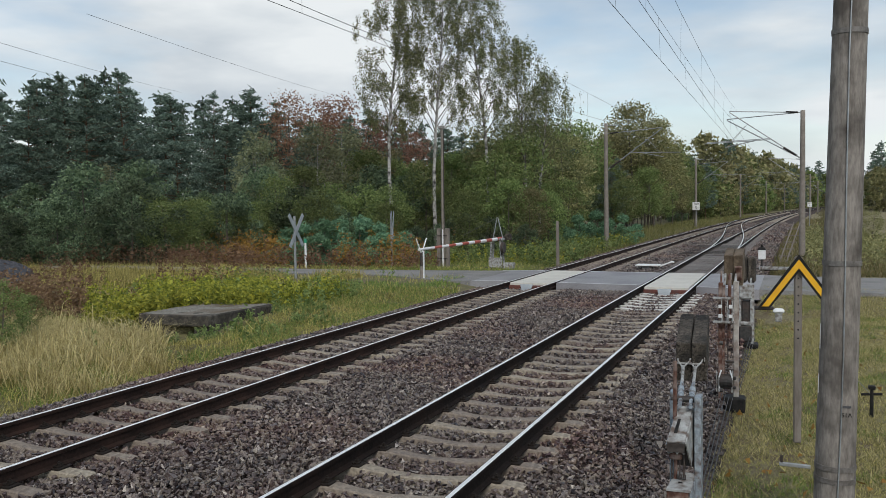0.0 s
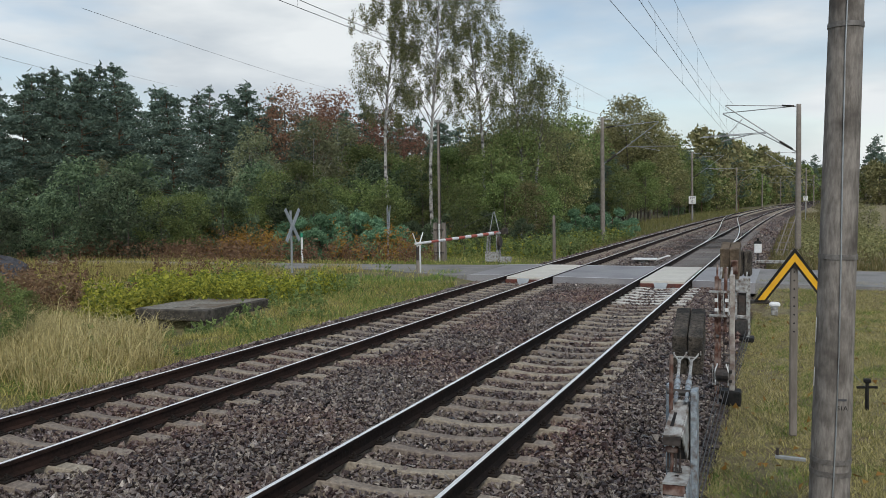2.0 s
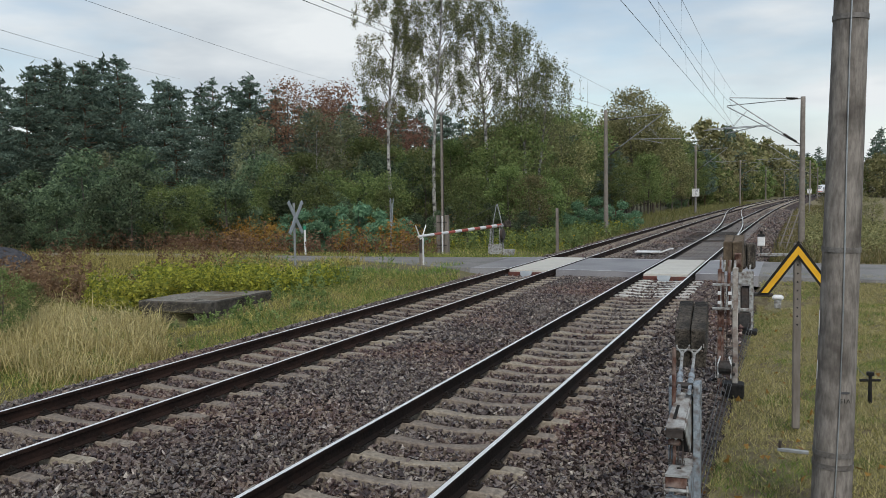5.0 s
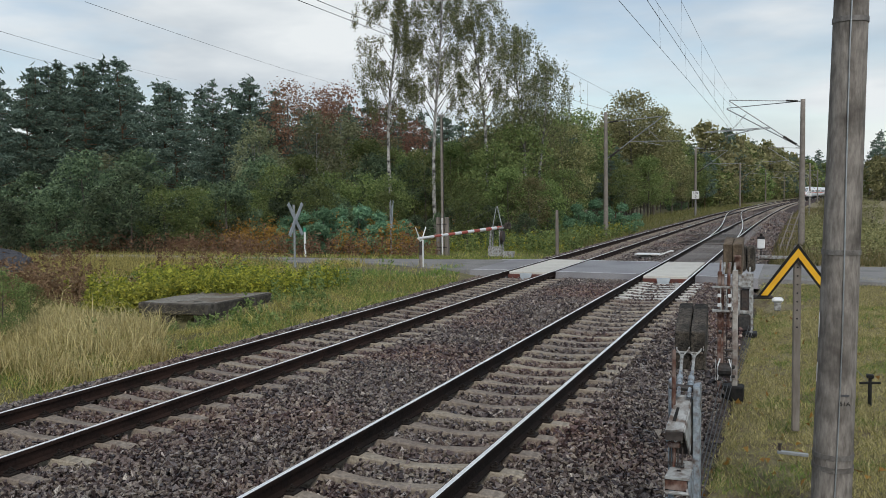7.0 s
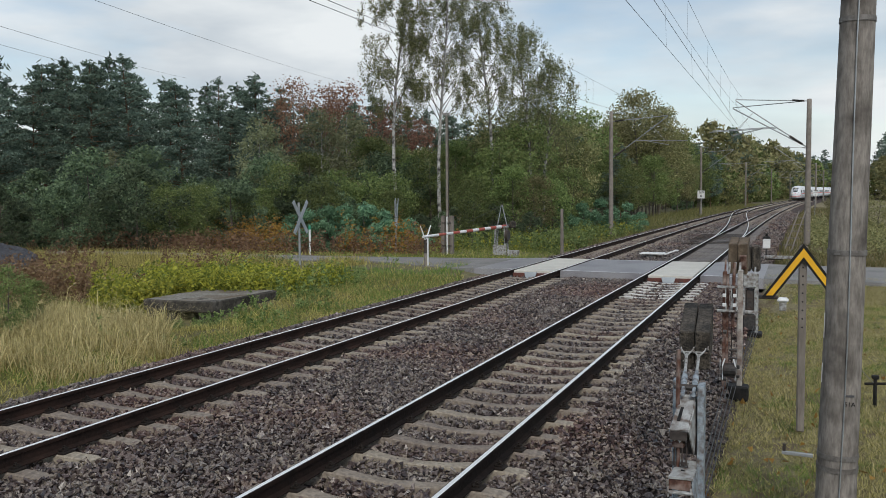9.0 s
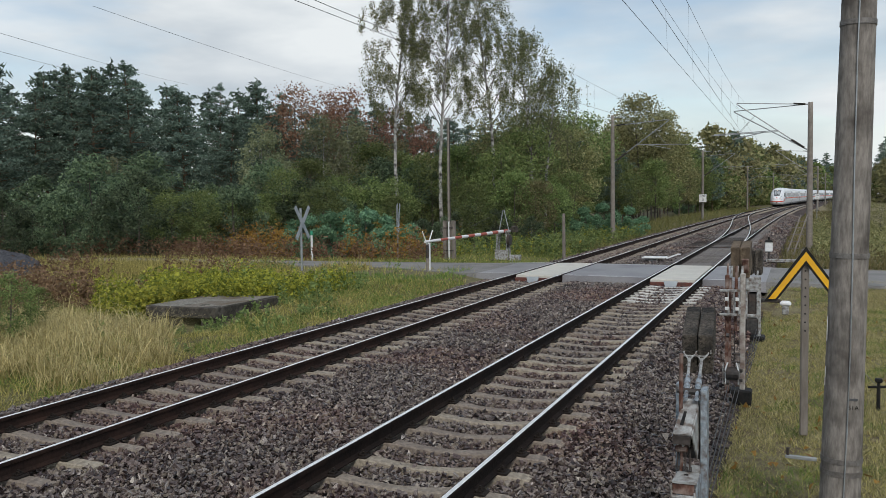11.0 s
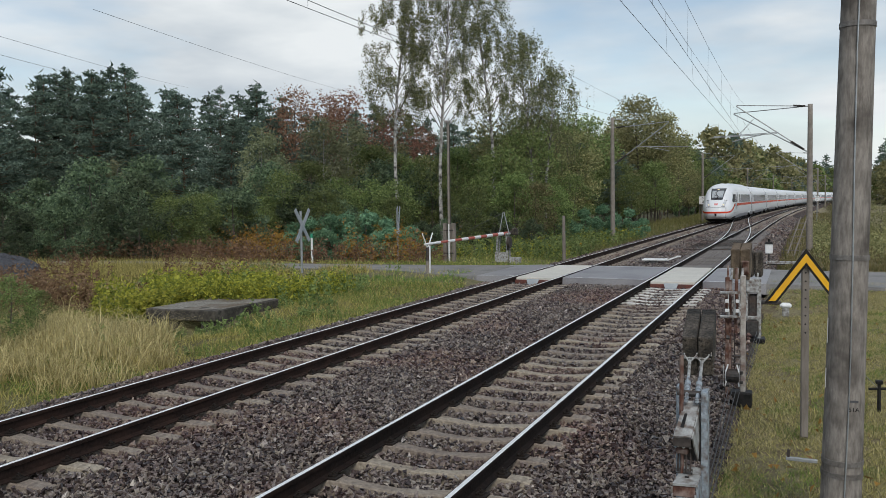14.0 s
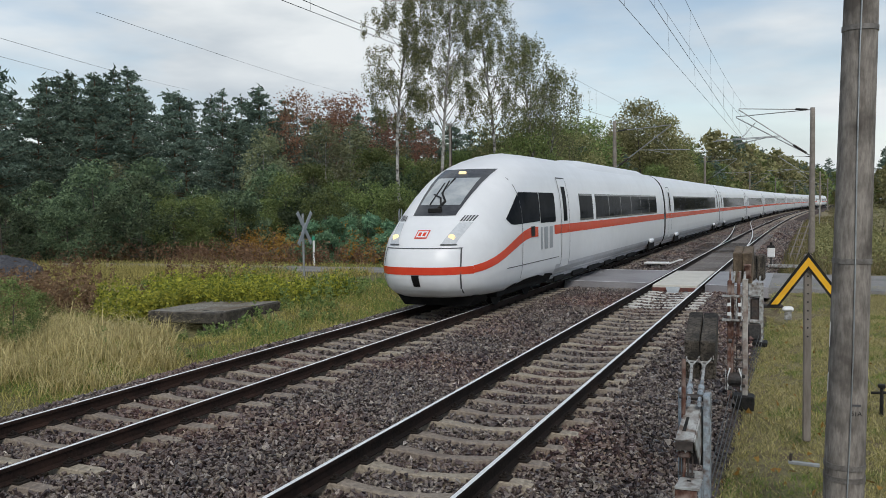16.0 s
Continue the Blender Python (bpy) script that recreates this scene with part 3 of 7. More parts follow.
def build_crossover():
    """Points from the right-hand track over to the other, beyond the level crossing."""
    track = thing("turnout", "crossover rails with points and check rails between both tracks", "railway points", kind="structure")

    def centre(y):
        t = min(1, max(0, (y - 43) / 88.0))
        return along(RIGHT, y) + (LEFT - RIGHT) * t * t * (3 - 2 * t)
    ys = [43 + 2 * i for i in range(45)]
    for s in (-0.753, 0.753):
        st = []
        for y in ys:
            st.append((centre(y) + s, y, 0.0, math.atan((centre(y + 0.5) - centre(y - 0.5)))))
        st = st[1:] if s < 0 else st
        lo = [(px, pz - 0.004) for px, pz in RAIL_FOOT]
        r = part("rail", sweep(lo, st), M_RAIL, track, "curved rail of the crossover")
        part("running_face", sweep([(px, pz - 0.002) for px, pz in RAIL_TOP], st), M_POLISHED, r)
    for s, y0, y1, dx in ((1, 58, 66, -0.08), (-1, 58, 66, 0.08), (-1, 100, 108, 0.08)):
        x = s * 0.753 + dx * 1.4
        part("check_rail", sweep(RAIL_FOOT, stations(x, y0, y1)), M_RAIL, track, "short check rail")
    timber = material("turnout_timber", (0.12, 0.105, 0.095), (0.20, 0.18, 0.165), 14, 0.6, 0.3, c3=(0.09, 0.08, 0.07), scale2=2, per_object=0.2)
    for k in range(64):
        y = 31.9 + 0.6 * k
        w = 2.6 + (0.9 * min(1, max(0, (y - 50) / 22)))
        part("bearer", box(w, 0.26, 0.16, bevel=0.012), timber, track, m=Matrix.Translation((along(RIGHT, y) - (w - 2.6) / 2, y, -0.236)) @ Matrix.Rotation(-bend_angle(y), 4, "Z"))
    for k in range(9):
        part("point_machine_rod", rod((-1.9, 44 + 1.2 * k, -0.10), (0.9, 44 + 1.2 * k, -0.10), 0.02), M_STEEL_DARK, track)
    return track


# ---------------------------------------------------------------- road and crossing
def road_strip(a, b, near, far, lift=0.0, step=0.5):
    """A strip of road from x = a to x = b between two edges, with its sides."""
    n = max(2, int((b - a) / step))
    bm = bmesh.new()
    rows = []
    for i in range(n + 1):
        x = a + (b - a) * i / n
        z = road_level(x) + lift
        rows.append([bm.verts.new((x, y, z + dz)) for y, dz in ((near(x) - 0.05, -0.3), (near(x), 0), (far(x), 0), (far(x) + 0.05, -0.3))])
    for p, q in zip(rows, rows[1:]):
        for j in range(3):
            bm.faces.new((p[j], q[j], q[j + 1], p[j + 1]))
    bm.faces.new(rows[0]), bm.faces.new(rows[-1][::-1])
    return bm


def build_road():
    road = thing("road", "wet grey asphalt road across the tracks", "road", kind="structure")
    for a, b in ((-6.6, LEFT - 0.84), (LEFT + 0.84, RIGHT - 0.84), (RIGHT + 0.84, 2.6)):
        part("carriageway", road_strip(a, b, road_near, road_far), M_ASPHALT, road)

    def ragged(x, seed):
        return 0.14 * noise.noise(Vector((x * 0.6, seed, 0)))

    def lane_near(x):
        k = min(1.0, max(0.0, (-6.6 - x) / 4.6))
        return road_near(-6.6) + (29.3 - road_near(-6.6)) * k ** 1.2 + ragged(x, 1.0) * min(1, k * 4)

    def lane_far(x):
        return road_far(-6.6) - 0.25 * min(1.0, max(0.0, (-6.6 - x) / 8)) + ragged(x, 7.0) * min(1, (-6.6 - x))
    part("lane", road_strip(-17.0, -6.602, lane_near, lane_far, 0.0), M_OLD_ASPHALT, road, "patched old asphalt lane leading away")
    part("lane", road_strip(-60.0, -17.002, lane_near, lane_far, -0.01, 1.2), M_SAND, road, "sandy lane through the verge")
    part("lane", road_strip(2.602, 160.0, lambda x: road_near(2.6) + 0.035 * min(x - 2.6, 30.0) + ragged(x, 3.0) * min(1, x - 2.6),
                            lambda x: road_far(2.6) + 0.05 * min(x - 2.6, 30.0) + ragged(x, 9.0) * min(1, x - 2.6), 0.0, 0.9), M_OLD_ASPHALT, road, "wet patched asphalt lane leading away")

    def line(x0, x1, edge, off, w):
        bm = bmesh.new()
        n = 4
        rows = []
        for i in range(n + 1):
            x = x0 + (x1 - x0) * i / n
            rows.append([bm.verts.new((x, edge(x) + off + d, road_level(x) + 0.004)) for d in (0, w)])
        for p, q in zip(rows, rows[1:]):
            bm.faces.new((p[0], q[0], q[1], p[1]))
        part("edge_line", bm, M_PAINT_WHITE, road, "white painted edge line")
    for x0, x1 in ((-6.5, LEFT - 0.9), (LEFT + 0.9, -2.9), (-2.7, -1.75), (-1.6, -0.95), (0.95, 2.5)):
        line(x0, x1, road_near, 0.05, 0.12)
    for x0, x1 in ((-7.0, LEFT - 0.9), (LEFT + 0.9, -0.95), (0.95, 2.3)):
        line(x0, x1, road_far, -0.24, 0.15)
    for c in (LEFT, RIGHT):
        deck = thing("crossing_deck", "cream concrete level crossing panels between the rails", "crossing panel", kind="structure")
        n = 4
        y_a, y_b = road_near(c) - 0.32, road_far(c) + 0.05
        w = (y_b - y_a) / n
        for i in range(n):
            part("panel", box(1.30, w - 0.012, 0.12, (0, 0, 0), 0.012), M_PANEL, deck, m=pose(c, y_a + w * (i + 0.5), -0.072))
        part("edge_beam", box(1.30, 0.10, 0.13, bevel=0.01), M_RUBBER, deck, "rust-red steel edge beam", m=pose(c, y_a - 0.07, -0.15))
        part("ramp_plate", prism([(-0.21, 0.06), (0.21, 0.06), (0.13, -0.20), (-0.13, -0.20)], 0.03, Matrix.Rotation(radians(-24), 4, "X")), M_CROSSBACK, deck, "grey steel deflector plate", m=pose(c - 0.02, y_a - 0.24, -0.10))


def build_culvert():
    """A concrete slab over a ditch mouth on the far verge, overgrown behind."""
    slab = thing("culvert", "weathered concrete culvert slab with a dark opening under it", "culvert", m=pose(-10.84, 18.42, -0.31, 0, 0, 0))
    bm = box(2.15, 2.85, 0.27, (0, 0, 0.05), 0.03)
    for v in bm.verts:
        v.co.x += 0.05 * noise.noise(v.co * 3)
        v.co.z += 0.02 * noise.noise(v.co * 2 + Vector((5, 0, 0)))
    part("cover_slab", bm, M_SLAB, slab, "cracked dark edge of the slab")
    bm = bmesh.new()
    n = 16
    grid = [[bm.verts.new((-1.03 + 2.06 * i / n, -1.38 + 2.76 * j / n, 0.194 + 0.012 * noise.noise(Vector((i * 0.5, j * 0.5, 2))))) for i in range(n + 1)] for j in range(n + 1)]
    for j in range(n):
        for i in range(n):
            bm.faces.new((grid[j][i], grid[j][i + 1], grid[j + 1][i + 1], grid[j + 1][i]))
    part("slab_top", bm, M_MOSS, slab, "lichen-grey rough top surface", True)
    for x, w in ((-0.85, 0.42), (0.88, 0.36)):
        part("side_wall", box(w, 2.7, 0.45, bevel=0.02), M_SLAB, slab, m=pose(x, 0, -0.24))
    part("front_wall", box(0.85, 0.22, 0.5, bevel=0.03), M_SLAB, slab, m=pose(-0.58, -1.22, -0.26))
    part("front_wall", box(0.5, 0.24, 0.5, bevel=0.03), M_SLAB, slab, m=pose(0.80, -1.2, -0.26))
    part("side_wall", box(0.22, 2.2, 0.5, bevel=0.03), M_SLAB, slab, m=pose(0.93, 0.0, -0.26))
    # black wall colour stands for the darkness inside the culvert's mouth
    part("back_wall", box(2.1, 0.2, 0.6, bevel=0.02), M_BLACK, slab, m=pose(0, 1.25, -0.3))


# ---------------------------------------------------------------- train
LV_Z = [0.38, 0.46, 0.6, 0.85, 1.1, 1.4, 1.7, 2.0, 2.3, 2.65, 3.0, 3.22, 3.44, 3.62, 3.76, 3.85, 3.9]
LV_W = [1.18, 1.27, 1.35, 1.405, 1.425, 1.43, 1.43, 1.425, 1.41, 1.375, 1.31, 1.235, 1.11, 0.95, 0.72, 0.42, 0.0]
LV_S = [0.62, 0.36, 0.14, 0.02, 0.0, 0.10, 0.30, 0.72, 1.18, 1.75, 2.40, 2.90, 3.50, 4.15, 4.80, 5.40, 6.0]
LV_L = [2.6, 2.7, 2.8, 2.9, 3.0, 3.0, 3.0, 3.0, 2.9, 2.8, 2.7, 2.6, 2.5, 2.4, 2.3, 2.2, 2.2]
POW = 2.7


def level_of(table, z):
    return float(np.interp(z, LV_Z, table))


def hull(x, z):
    """How far behind the nose's tip the skin lies at (x, z)."""
    w = max(level_of(LV_W, z), 1e-4)
    k = min(1.0, abs(x) / w)
    return level_of(LV_S, z) + level_of(LV_L, z) * (1 - (1 - k ** POW) ** (1 / POW))


def half_width(s, z):
    """Half the width of the body at s metres behind the tip and at height z."""
    u = min(1.0, max(0.0, (s - level_of(LV_S, z)) / level_of(LV_L, z)))
    return level_of(LV_W, z) * (1 - (1 - u) ** POW) ** (1 / POW)


def smooth_levels():
    """Heights at which the skin is cut, closer together towards the roof."""
    out = []
    for a, b in zip(LV_Z, LV_Z[1:]):
        n = 3 if a > 2.9 else 2
        out += [a + (b - a) * i / n for i in range(n)]
    return out + [LV_Z[-1]]


def nose_body(length):
    bm = bmesh.new()
    us = [0, 0.004, 0.016, 0.04, 0.08, 0.13, 0.2, 0.28, 0.37, 0.47, 0.58, 0.7, 0.84, 1.0]
    ss = [0.06, 0.15, 0.3, 0.5, 0.75, 1.0]
    zs = smooth_levels()
    for side in (-1, 1):
        grid = []
        for z in zs:
            w, s0, ll = level_of(LV_W, z), level_of(LV_S, z), level_of(LV_L, z)
            row = [(side * w * (1 - (1 - u) ** POW) ** (1 / POW), s0 + u * ll) for u in us]
            row += [(side * w, s0 + ll + (length - s0 - ll) * k) for k in ss]
            grid.append([bm.verts.new((x, s, z)) for x, s in row])
        for r, q in zip(grid, grid[1:]):
            for i in range(len(r) - 1):
                bm.faces.new((r[i], r[i + 1], q[i + 1], q[i]))
        if side == 1:
            right = grid
        else:
            left = grid
    for i in range(len(left[0]) - 1):
        bm.faces.new((left[0][i], left[0][i + 1], right[0][i + 1], right[0][i]))
    bmesh.ops.remove_doubles(bm, verts=bm.verts, dist=0.0008)
    return bm


def coach_body(length):
    bm = bmesh.new()
    zs = smooth_levels()
    ring = [(level_of(LV_W, z), z) for z in zs] + [(-level_of(LV_W, z), z) for z in zs[-2::-1]]
    rows = [[bm.verts.new((x, s, z)) for x, z in ring] for s in (0, length * 0.33, length * 0.66, length)]
    for r, q in zip(rows, rows[1:]):
        for i in range(len(ring)):
            j = (i + 1) % len(ring)
            bm.faces.new((r[i], r[j], q[j], q[i]))
    bm.faces.new(rows[0]), bm.faces.new(rows[-1][::-1])
    return bm


def bellows(depth):
    """Gangway between two cars, following the body's outline a little inside it."""
    zs = smooth_levels()
    ring = [(level_of(LV_W, z), z) for z in zs] + [(-level_of(LV_W, z), z) for z in zs[-2::-1]]
    return prism([(0.998 * x, 0.39 + 0.996 * (z - 0.38)) for x, z in ring], depth)


def side_patch(s0, s1, lo, hi, side, lift=0.006, ns=10, nz=5, shaped=True):
    """A piece of skin on the side: lo and hi are heights, or functions of s."""
    bm = bmesh.new()
    grid = []
    for i in range(ns + 1):
        s = s0 + (s1 - s0) * i / ns
        a, b = (lo(s) if callable(lo) else lo), (hi(s) if callable(hi) else hi)
        col = []
        for j in range(nz + 1):
            z = a + (b - a) * j / nz
            w = half_width(s, z) if shaped else level_of(LV_W, z)
            col.append(bm.verts.new((side * (w + lift), s - (0.5 * lift if s < 3 and shaped else 0), z)))
        grid.append(col)
    for r, q in zip(grid, grid[1:]):
        for j in range(nz):
            bm.faces.new((r[j], r[j + 1], q[j + 1], q[j]))
    return bm


def front_patch(z0, z1, wl, wr, lift=0.012, nx=16, nz=12):
    """A piece of skin on the front: wl and wr give the outline's x at a height."""
    bm = bmesh.new()
    grid = []
    for j in range(nz + 1):
        z = z0 + (z1 - z0) * j / nz
        a, b = wl(z), wr(z)
        grid.append([bm.verts.new((a + (b - a) * i / nx, hull(a + (b - a) * i / nx, z) - lift, z + 0.3 * lift)) for i in range(nx + 1)])
    for r, q in zip(grid, grid[1:]):
        for i in range(nx):
            bm.faces.new((r[i], r[i + 1], q[i + 1], q[i]))
    return bm


STRIPE_LO, STRIPE_HI = 1.60, 1.86


def stripe_lo(s):
    t = min(1, max(0, (s - 0.35) / 3.9))
    return 0.93 + (STRIPE_LO - 0.93) * t * t * (3 - 2 * t)


def stripe_hi(s):
    t = min(1, max(0, (s - 0.35) / 3.9))
    return 1.10 + (STRIPE_HI - 1.10) * t * t * (3 - 2 * t)


def wheel_mesh():
    bm = rod((-0.07, 0, 0), (0.07, 0, 0), 0.46, 0.46, 24)
    rod((-0.09, 0, 0), (0.09, 0, 0), 0.16, 0.16, 14, bm)
    rod((-0.085, 0, 0), (-0.07, 0, 0), 0.49, 0.49, 24, bm)
    return finish("wheel", bm, T_UNDER)


def bogie(car, s, wheel, cover=True):
    """A bogie under a car: frame, four wheels, axle boxes, and the pale fairings outside."""
    bm = box(2.1, 3.4, 0.22, (0, 0, 0.55), 0.03)
    for sx in (-1, 1):
        box(0.16, 3.5, 0.26, (sx * 1.0, 0, 0.5), 0.04, bm=bm)
        for sy in (-1.25, 1.25):
            box(0.2, 0.34, 0.3, (sx * 1.06, sy, 0.46), 0.04, bm=bm)
    b = part("bogie", bm, T_UNDER, car, "black bogie frame", m=pose(0, s, 0))
    for sx in (-0.76, 0.76):
        for sy in (-1.25, 1.25):
            part("wheel", wheel, None, b, m=pose(sx, sy, 0.46) @ Matrix.Rotation(0 if sx < 0 else math.pi, 4, "Z"))
    if cover:
        for sx in (-1, 1):
            part("damper_cover", box(0.14, 1.0, 0.20, bevel=0.06), T_WHITE, b, "white fairing over the bogie damper", m=pose(sx * 1.39, 0, 0.66))
            # added dark box gives the shade behind and below the damper cover
            part("damper_shadow", box(0.10, 1.5, 0.40, bevel=0.03), T_UNDER, b, m=pose(sx * 1.35, 0.1, 0.48))


def skirt(car, a, b):
    for side in (-1, 1):
        part("skirt", side_patch(a, b, 0.22, 0.36, side, 0.0, 8, 3, False), T_UNDER, car, "dark equipment skirt")
        k, s = 0, a + 0.4
        while s < b - 1.6:
            part("equipment_box", box(0.05, 1.1 + 0.3 * (k % 3), 0.16, bevel=0.02), T_UNDER, car, m=pose(side * 1.22, s + 0.8, 0.27))
            s, k = s + 2.3, k + 1


def door(car, s, side, shaped):
    d = part("door", side_patch(s, s + 0.95, 0.62, 3.18, side, 0.008, 3, 12, shaped), T_WHITE, car, "white passenger door")
    for e in (s, s + 0.93):
        part("door_gap", side_patch(e, e + 0.03, 0.62, 3.2, side, 0.011, 1, 12, shaped), T_LINE, d)
    part("door_gap", side_patch(s, s + 0.95, 3.18, 3.215, side, 0.011, 3, 1, shaped), T_LINE, d)
    part("pane", side_patch(s + 0.28, s + 0.70, 1.95, 2.95, side, 0.012, 2, 6, shaped), T_GLASS, d, "narrow dark door window")
    part("stripe", side_patch(s + 0.03, s + 0.93, STRIPE_LO, STRIPE_HI, side, 0.010, 3, 3, shaped), T_RED, d, "red stripe across the door")


def window_band(car, a, b, side, shaped, panes):
    band = part("window_band", side_patch(a, b, 1.92, 2.76, side, 0.006, 10, 6, shaped), T_FRAME, car, "black window band")
    w = (b - a) / panes
    for i in range(panes):
        part("pane", side_patch(a + i * w + 0.06, a + (i + 1) * w - 0.06, 1.98, 2.70, side, 0.010, 4, 6, shaped), T_GLASS, band, "dark tinted window")


def roof_gear(car, a, b):
    bm = bmesh.new()
    prof = [(-0.98, 0), (-0.9, 0.16), (-0.6, 0.27), (0, 0.31), (0.6, 0.27), (0.9, 0.16), (0.98, 0)]
    rows = []
    for s, k in ((a, 0.05), (a + 1.2, 0.75), (a + 2.2, 1.0), (b - 2.2, 1.0), (b - 1.2, 0.75), (b, 0.05)):
        rows.append([bm.verts.new((x, s, 3.52 + z * k * 1.5)) for x, z in prof])
    for r, q in zip(rows, rows[1:]):
        for i in range(len(prof) - 1):
            bm.faces.new((r[i], r[i + 1], q[i + 1], q[i]))
    part("roof_fairing", bm, T_WHITE, car, "white raised roof fairing", True)


def build_end_car(wheel):
    length = 27.05
    car = thing("train_head_car", "white high-speed train driving car with red stripe and black windscreen", "train", "cars of the passing train")
    part("body", nose_body(length), T_WHITE, car, smooth=True)
    sur = part("windscreen", front_patch(2.22, 3.36, lambda z: -0.53 - 0.17 * (z - 2.22), lambda z: 0.53 + 0.17 * (z - 2.22)), T_FRAME, car, "black windscreen surround", True)
    part("glass", front_patch(2.46, 3.12, lambda z: -0.50 - 0.08 * (z - 2.42), lambda z: 0.50 + 0.08 * (z - 2.42), 0.020), T_SCREEN, sur, "windscreen glass with a pale grey reflection painted in", True)
    part("top_lamp", box(0.20, 0.06, 0.09, bevel=0.02), T_LAMP, sur, "lit top headlamp", m=pose(0, hull(0, 3.25) - 0.03, 3.26, -48))
    w1 = rod((0.0, hull(0, 2.36) - 0.06, 2.34), (0.12, hull(0.12, 2.55) - 0.07, 2.55), 0.03)
    rod((0.12, hull(0.12, 2.55) - 0.07, 2.55), (-0.10, hull(0.1, 2.75) - 0.07, 2.75), 0.026, bm=w1)
    rod((-0.10, hull(0.1, 2.75) - 0.07, 2.75), (-0.16, hull(0.16, 3.05) - 0.05, 3.05), 0.02, bm=w1)
    rod((-0.16, hull(0.1, 2.5) - 0.06, 2.45), (-0.06, hull(0.16, 3.1) - 0.04, 3.12), 0.022, bm=w1)
    rod((0.10, hull(0.10, 2.4) - 0.06, 2.40), (-0.04, hull(0.04, 2.62) - 0.08, 2.64), 0.022, bm=w1)
    rod((-0.04, hull(0.04, 2.62) - 0.08, 2.64), (-0.30, hull(0.30, 2.72) - 0.05, 2.72), 0.018, bm=w1)
    rod((-0.22, hull(0.22, 2.46) - 0.05, 2.48), (-0.24, hull(0.24, 3.0) - 0.04, 3.0), 0.016, bm=w1)
    box(0.34, 0.10, 0.10, (0.0, hull(0, 2.33) - 0.05, 2.34), 0.02, bm=w1)
    part("wiper", w1, M_BLACK, sur, "black windscreen wiper")
    for side in (-1, 1):
        lamp = part("headlamp", front_patch(1.60, 2.06, lambda z: side * (0.52 + 0.36 * (z - 1.6)), lambda z: side * (0.80 + 0.30 * (z - 1.6)), 0.014, 4, 5), T_LAMPGLASS, car, "slanted headlamp unit with glass cover")
        part("lens", rod((side * 0.68, hull(0.68, 1.73) - 0.03, 1.74), (side * 0.68, hull(0.68, 1.73) + 0.05, 1.74), 0.075, 0.075, 14), T_LAMP, lamp, "lit headlamp lens")
        part("frame", front_patch(1.57, 1.60, lambda z: side * 0.50, lambda z: side * 0.82, 0.016, 4, 1), T_LINE, lamp)
        for k in range(5):
            part("vent_slot", front_patch(2.09, 2.22, lambda z: side * (0.68 + 0.055 * k + 0.3 * (z - 2.09)), lambda z: side * (0.712 + 0.055 * k + 0.3 * (z - 2.09)), 0.014, 1, 3), T_LINE, lamp)
    # red band round the nose and up along the side
    part("stripe", front_patch(0.93, 1.10, lambda z: -1.12, lambda z: 1.12, 0.010, 24, 3), T_RED, car, "red band round the nose", True)
    for e in (1.50,):
        part("hatch_gap", front_patch(e, e + 0.02, lambda z: -0.93, lambda z: 0.93, 0.008, 24, 1), T_LINE, car)
    for side in (-1, 1):
        part("hatch_gap", front_patch(0.48, 1.50, lambda z: side * (0.92 - 0.16 * (1.1 - z) ** 2), lambda z: side * (0.945 - 0.16 * (1.1 - z) ** 2), 0.009, 1, 8), T_LINE, car)
    part("coupler_flap", front_patch(0.66, 0.92, lambda z: -0.07 - 0.1 * (z - 0.66), lambda z: 0.09, 0.016, 3, 3), T_UNDER, car, "dark coupler opening")
    # the operator's mark as a plain red frame
    em = part("emblem", front_patch(1.72, 1.90, lambda z: -0.15, lambda z: 0.15, 0.014, 6, 4), T_RED, car, "red-framed white emblem plate")
    part("emblem_field", front_patch(1.745, 1.875, lambda z: -0.125, lambda z: 0.125, 0.018, 6, 4), T_WHITE, em)
    for x in (-0.055, 0.055):
        part("emblem_bar", front_patch(1.77, 1.85, lambda z: x - 0.035, lambda z: x + 0.035, 0.021, 2, 2), T_RED, em)
    for side in (-1, 1):
        s_front = hull(1.115, 1.0)
        part("stripe", side_patch(s_front, 4.7, stripe_lo, stripe_hi, side, 0.008, 30, 3), T_RED, car, "red band rising along the side", True)
        part("stripe", side_patch(6.3, length - 0.1, STRIPE_LO, STRIPE_HI, side, 0.006, 6, 3), T_RED, car, "red band along the side")
        part("cab_window", side_patch(2.35, 4.9, lambda s: 1.95 + 0.02 * (s - 2.35) - 0.34 * min(1, (s - 2.35) / 0.7) * 0 + max(0.0, 0.25 - (s - 2.35)) * 0.6,
                                      lambda s: min(2.76, 2.12 + (s - 2.35) * 0.62), side, 0.008, 12, 6), T_GLASS, car, "dark swept cab side window")
        part("cab_window", side_patch(4.95, 6.45, 1.95, 2.76, side, 0.008, 4, 6), T_GLASS, car, "dark cab side window")
        part("vent_grille", side_patch(4.05, 4.40, 1.62, 1.88, side, 0.014, 2, 3), M_BLACK, car, "dark vent grille in the stripe")
        for k, (a, b, lo, hi) in enumerate(((4.95, 5.10, 1.24, 1.84), (5.28, 5.62, 1.24, 1.84), (5.80, 6.12, 1.24, 1.84))):
            part("marking_bar", side_patch(a, b, lo, hi, side, 0.009, 2, 2), T_LETTER, car, "grey marking bar")
        part("panel_gap", side_patch(3.32, 3.35, lambda s: 0.62, lambda s: 3.3, side, 0.009, 1, 14), T_LINE, car)
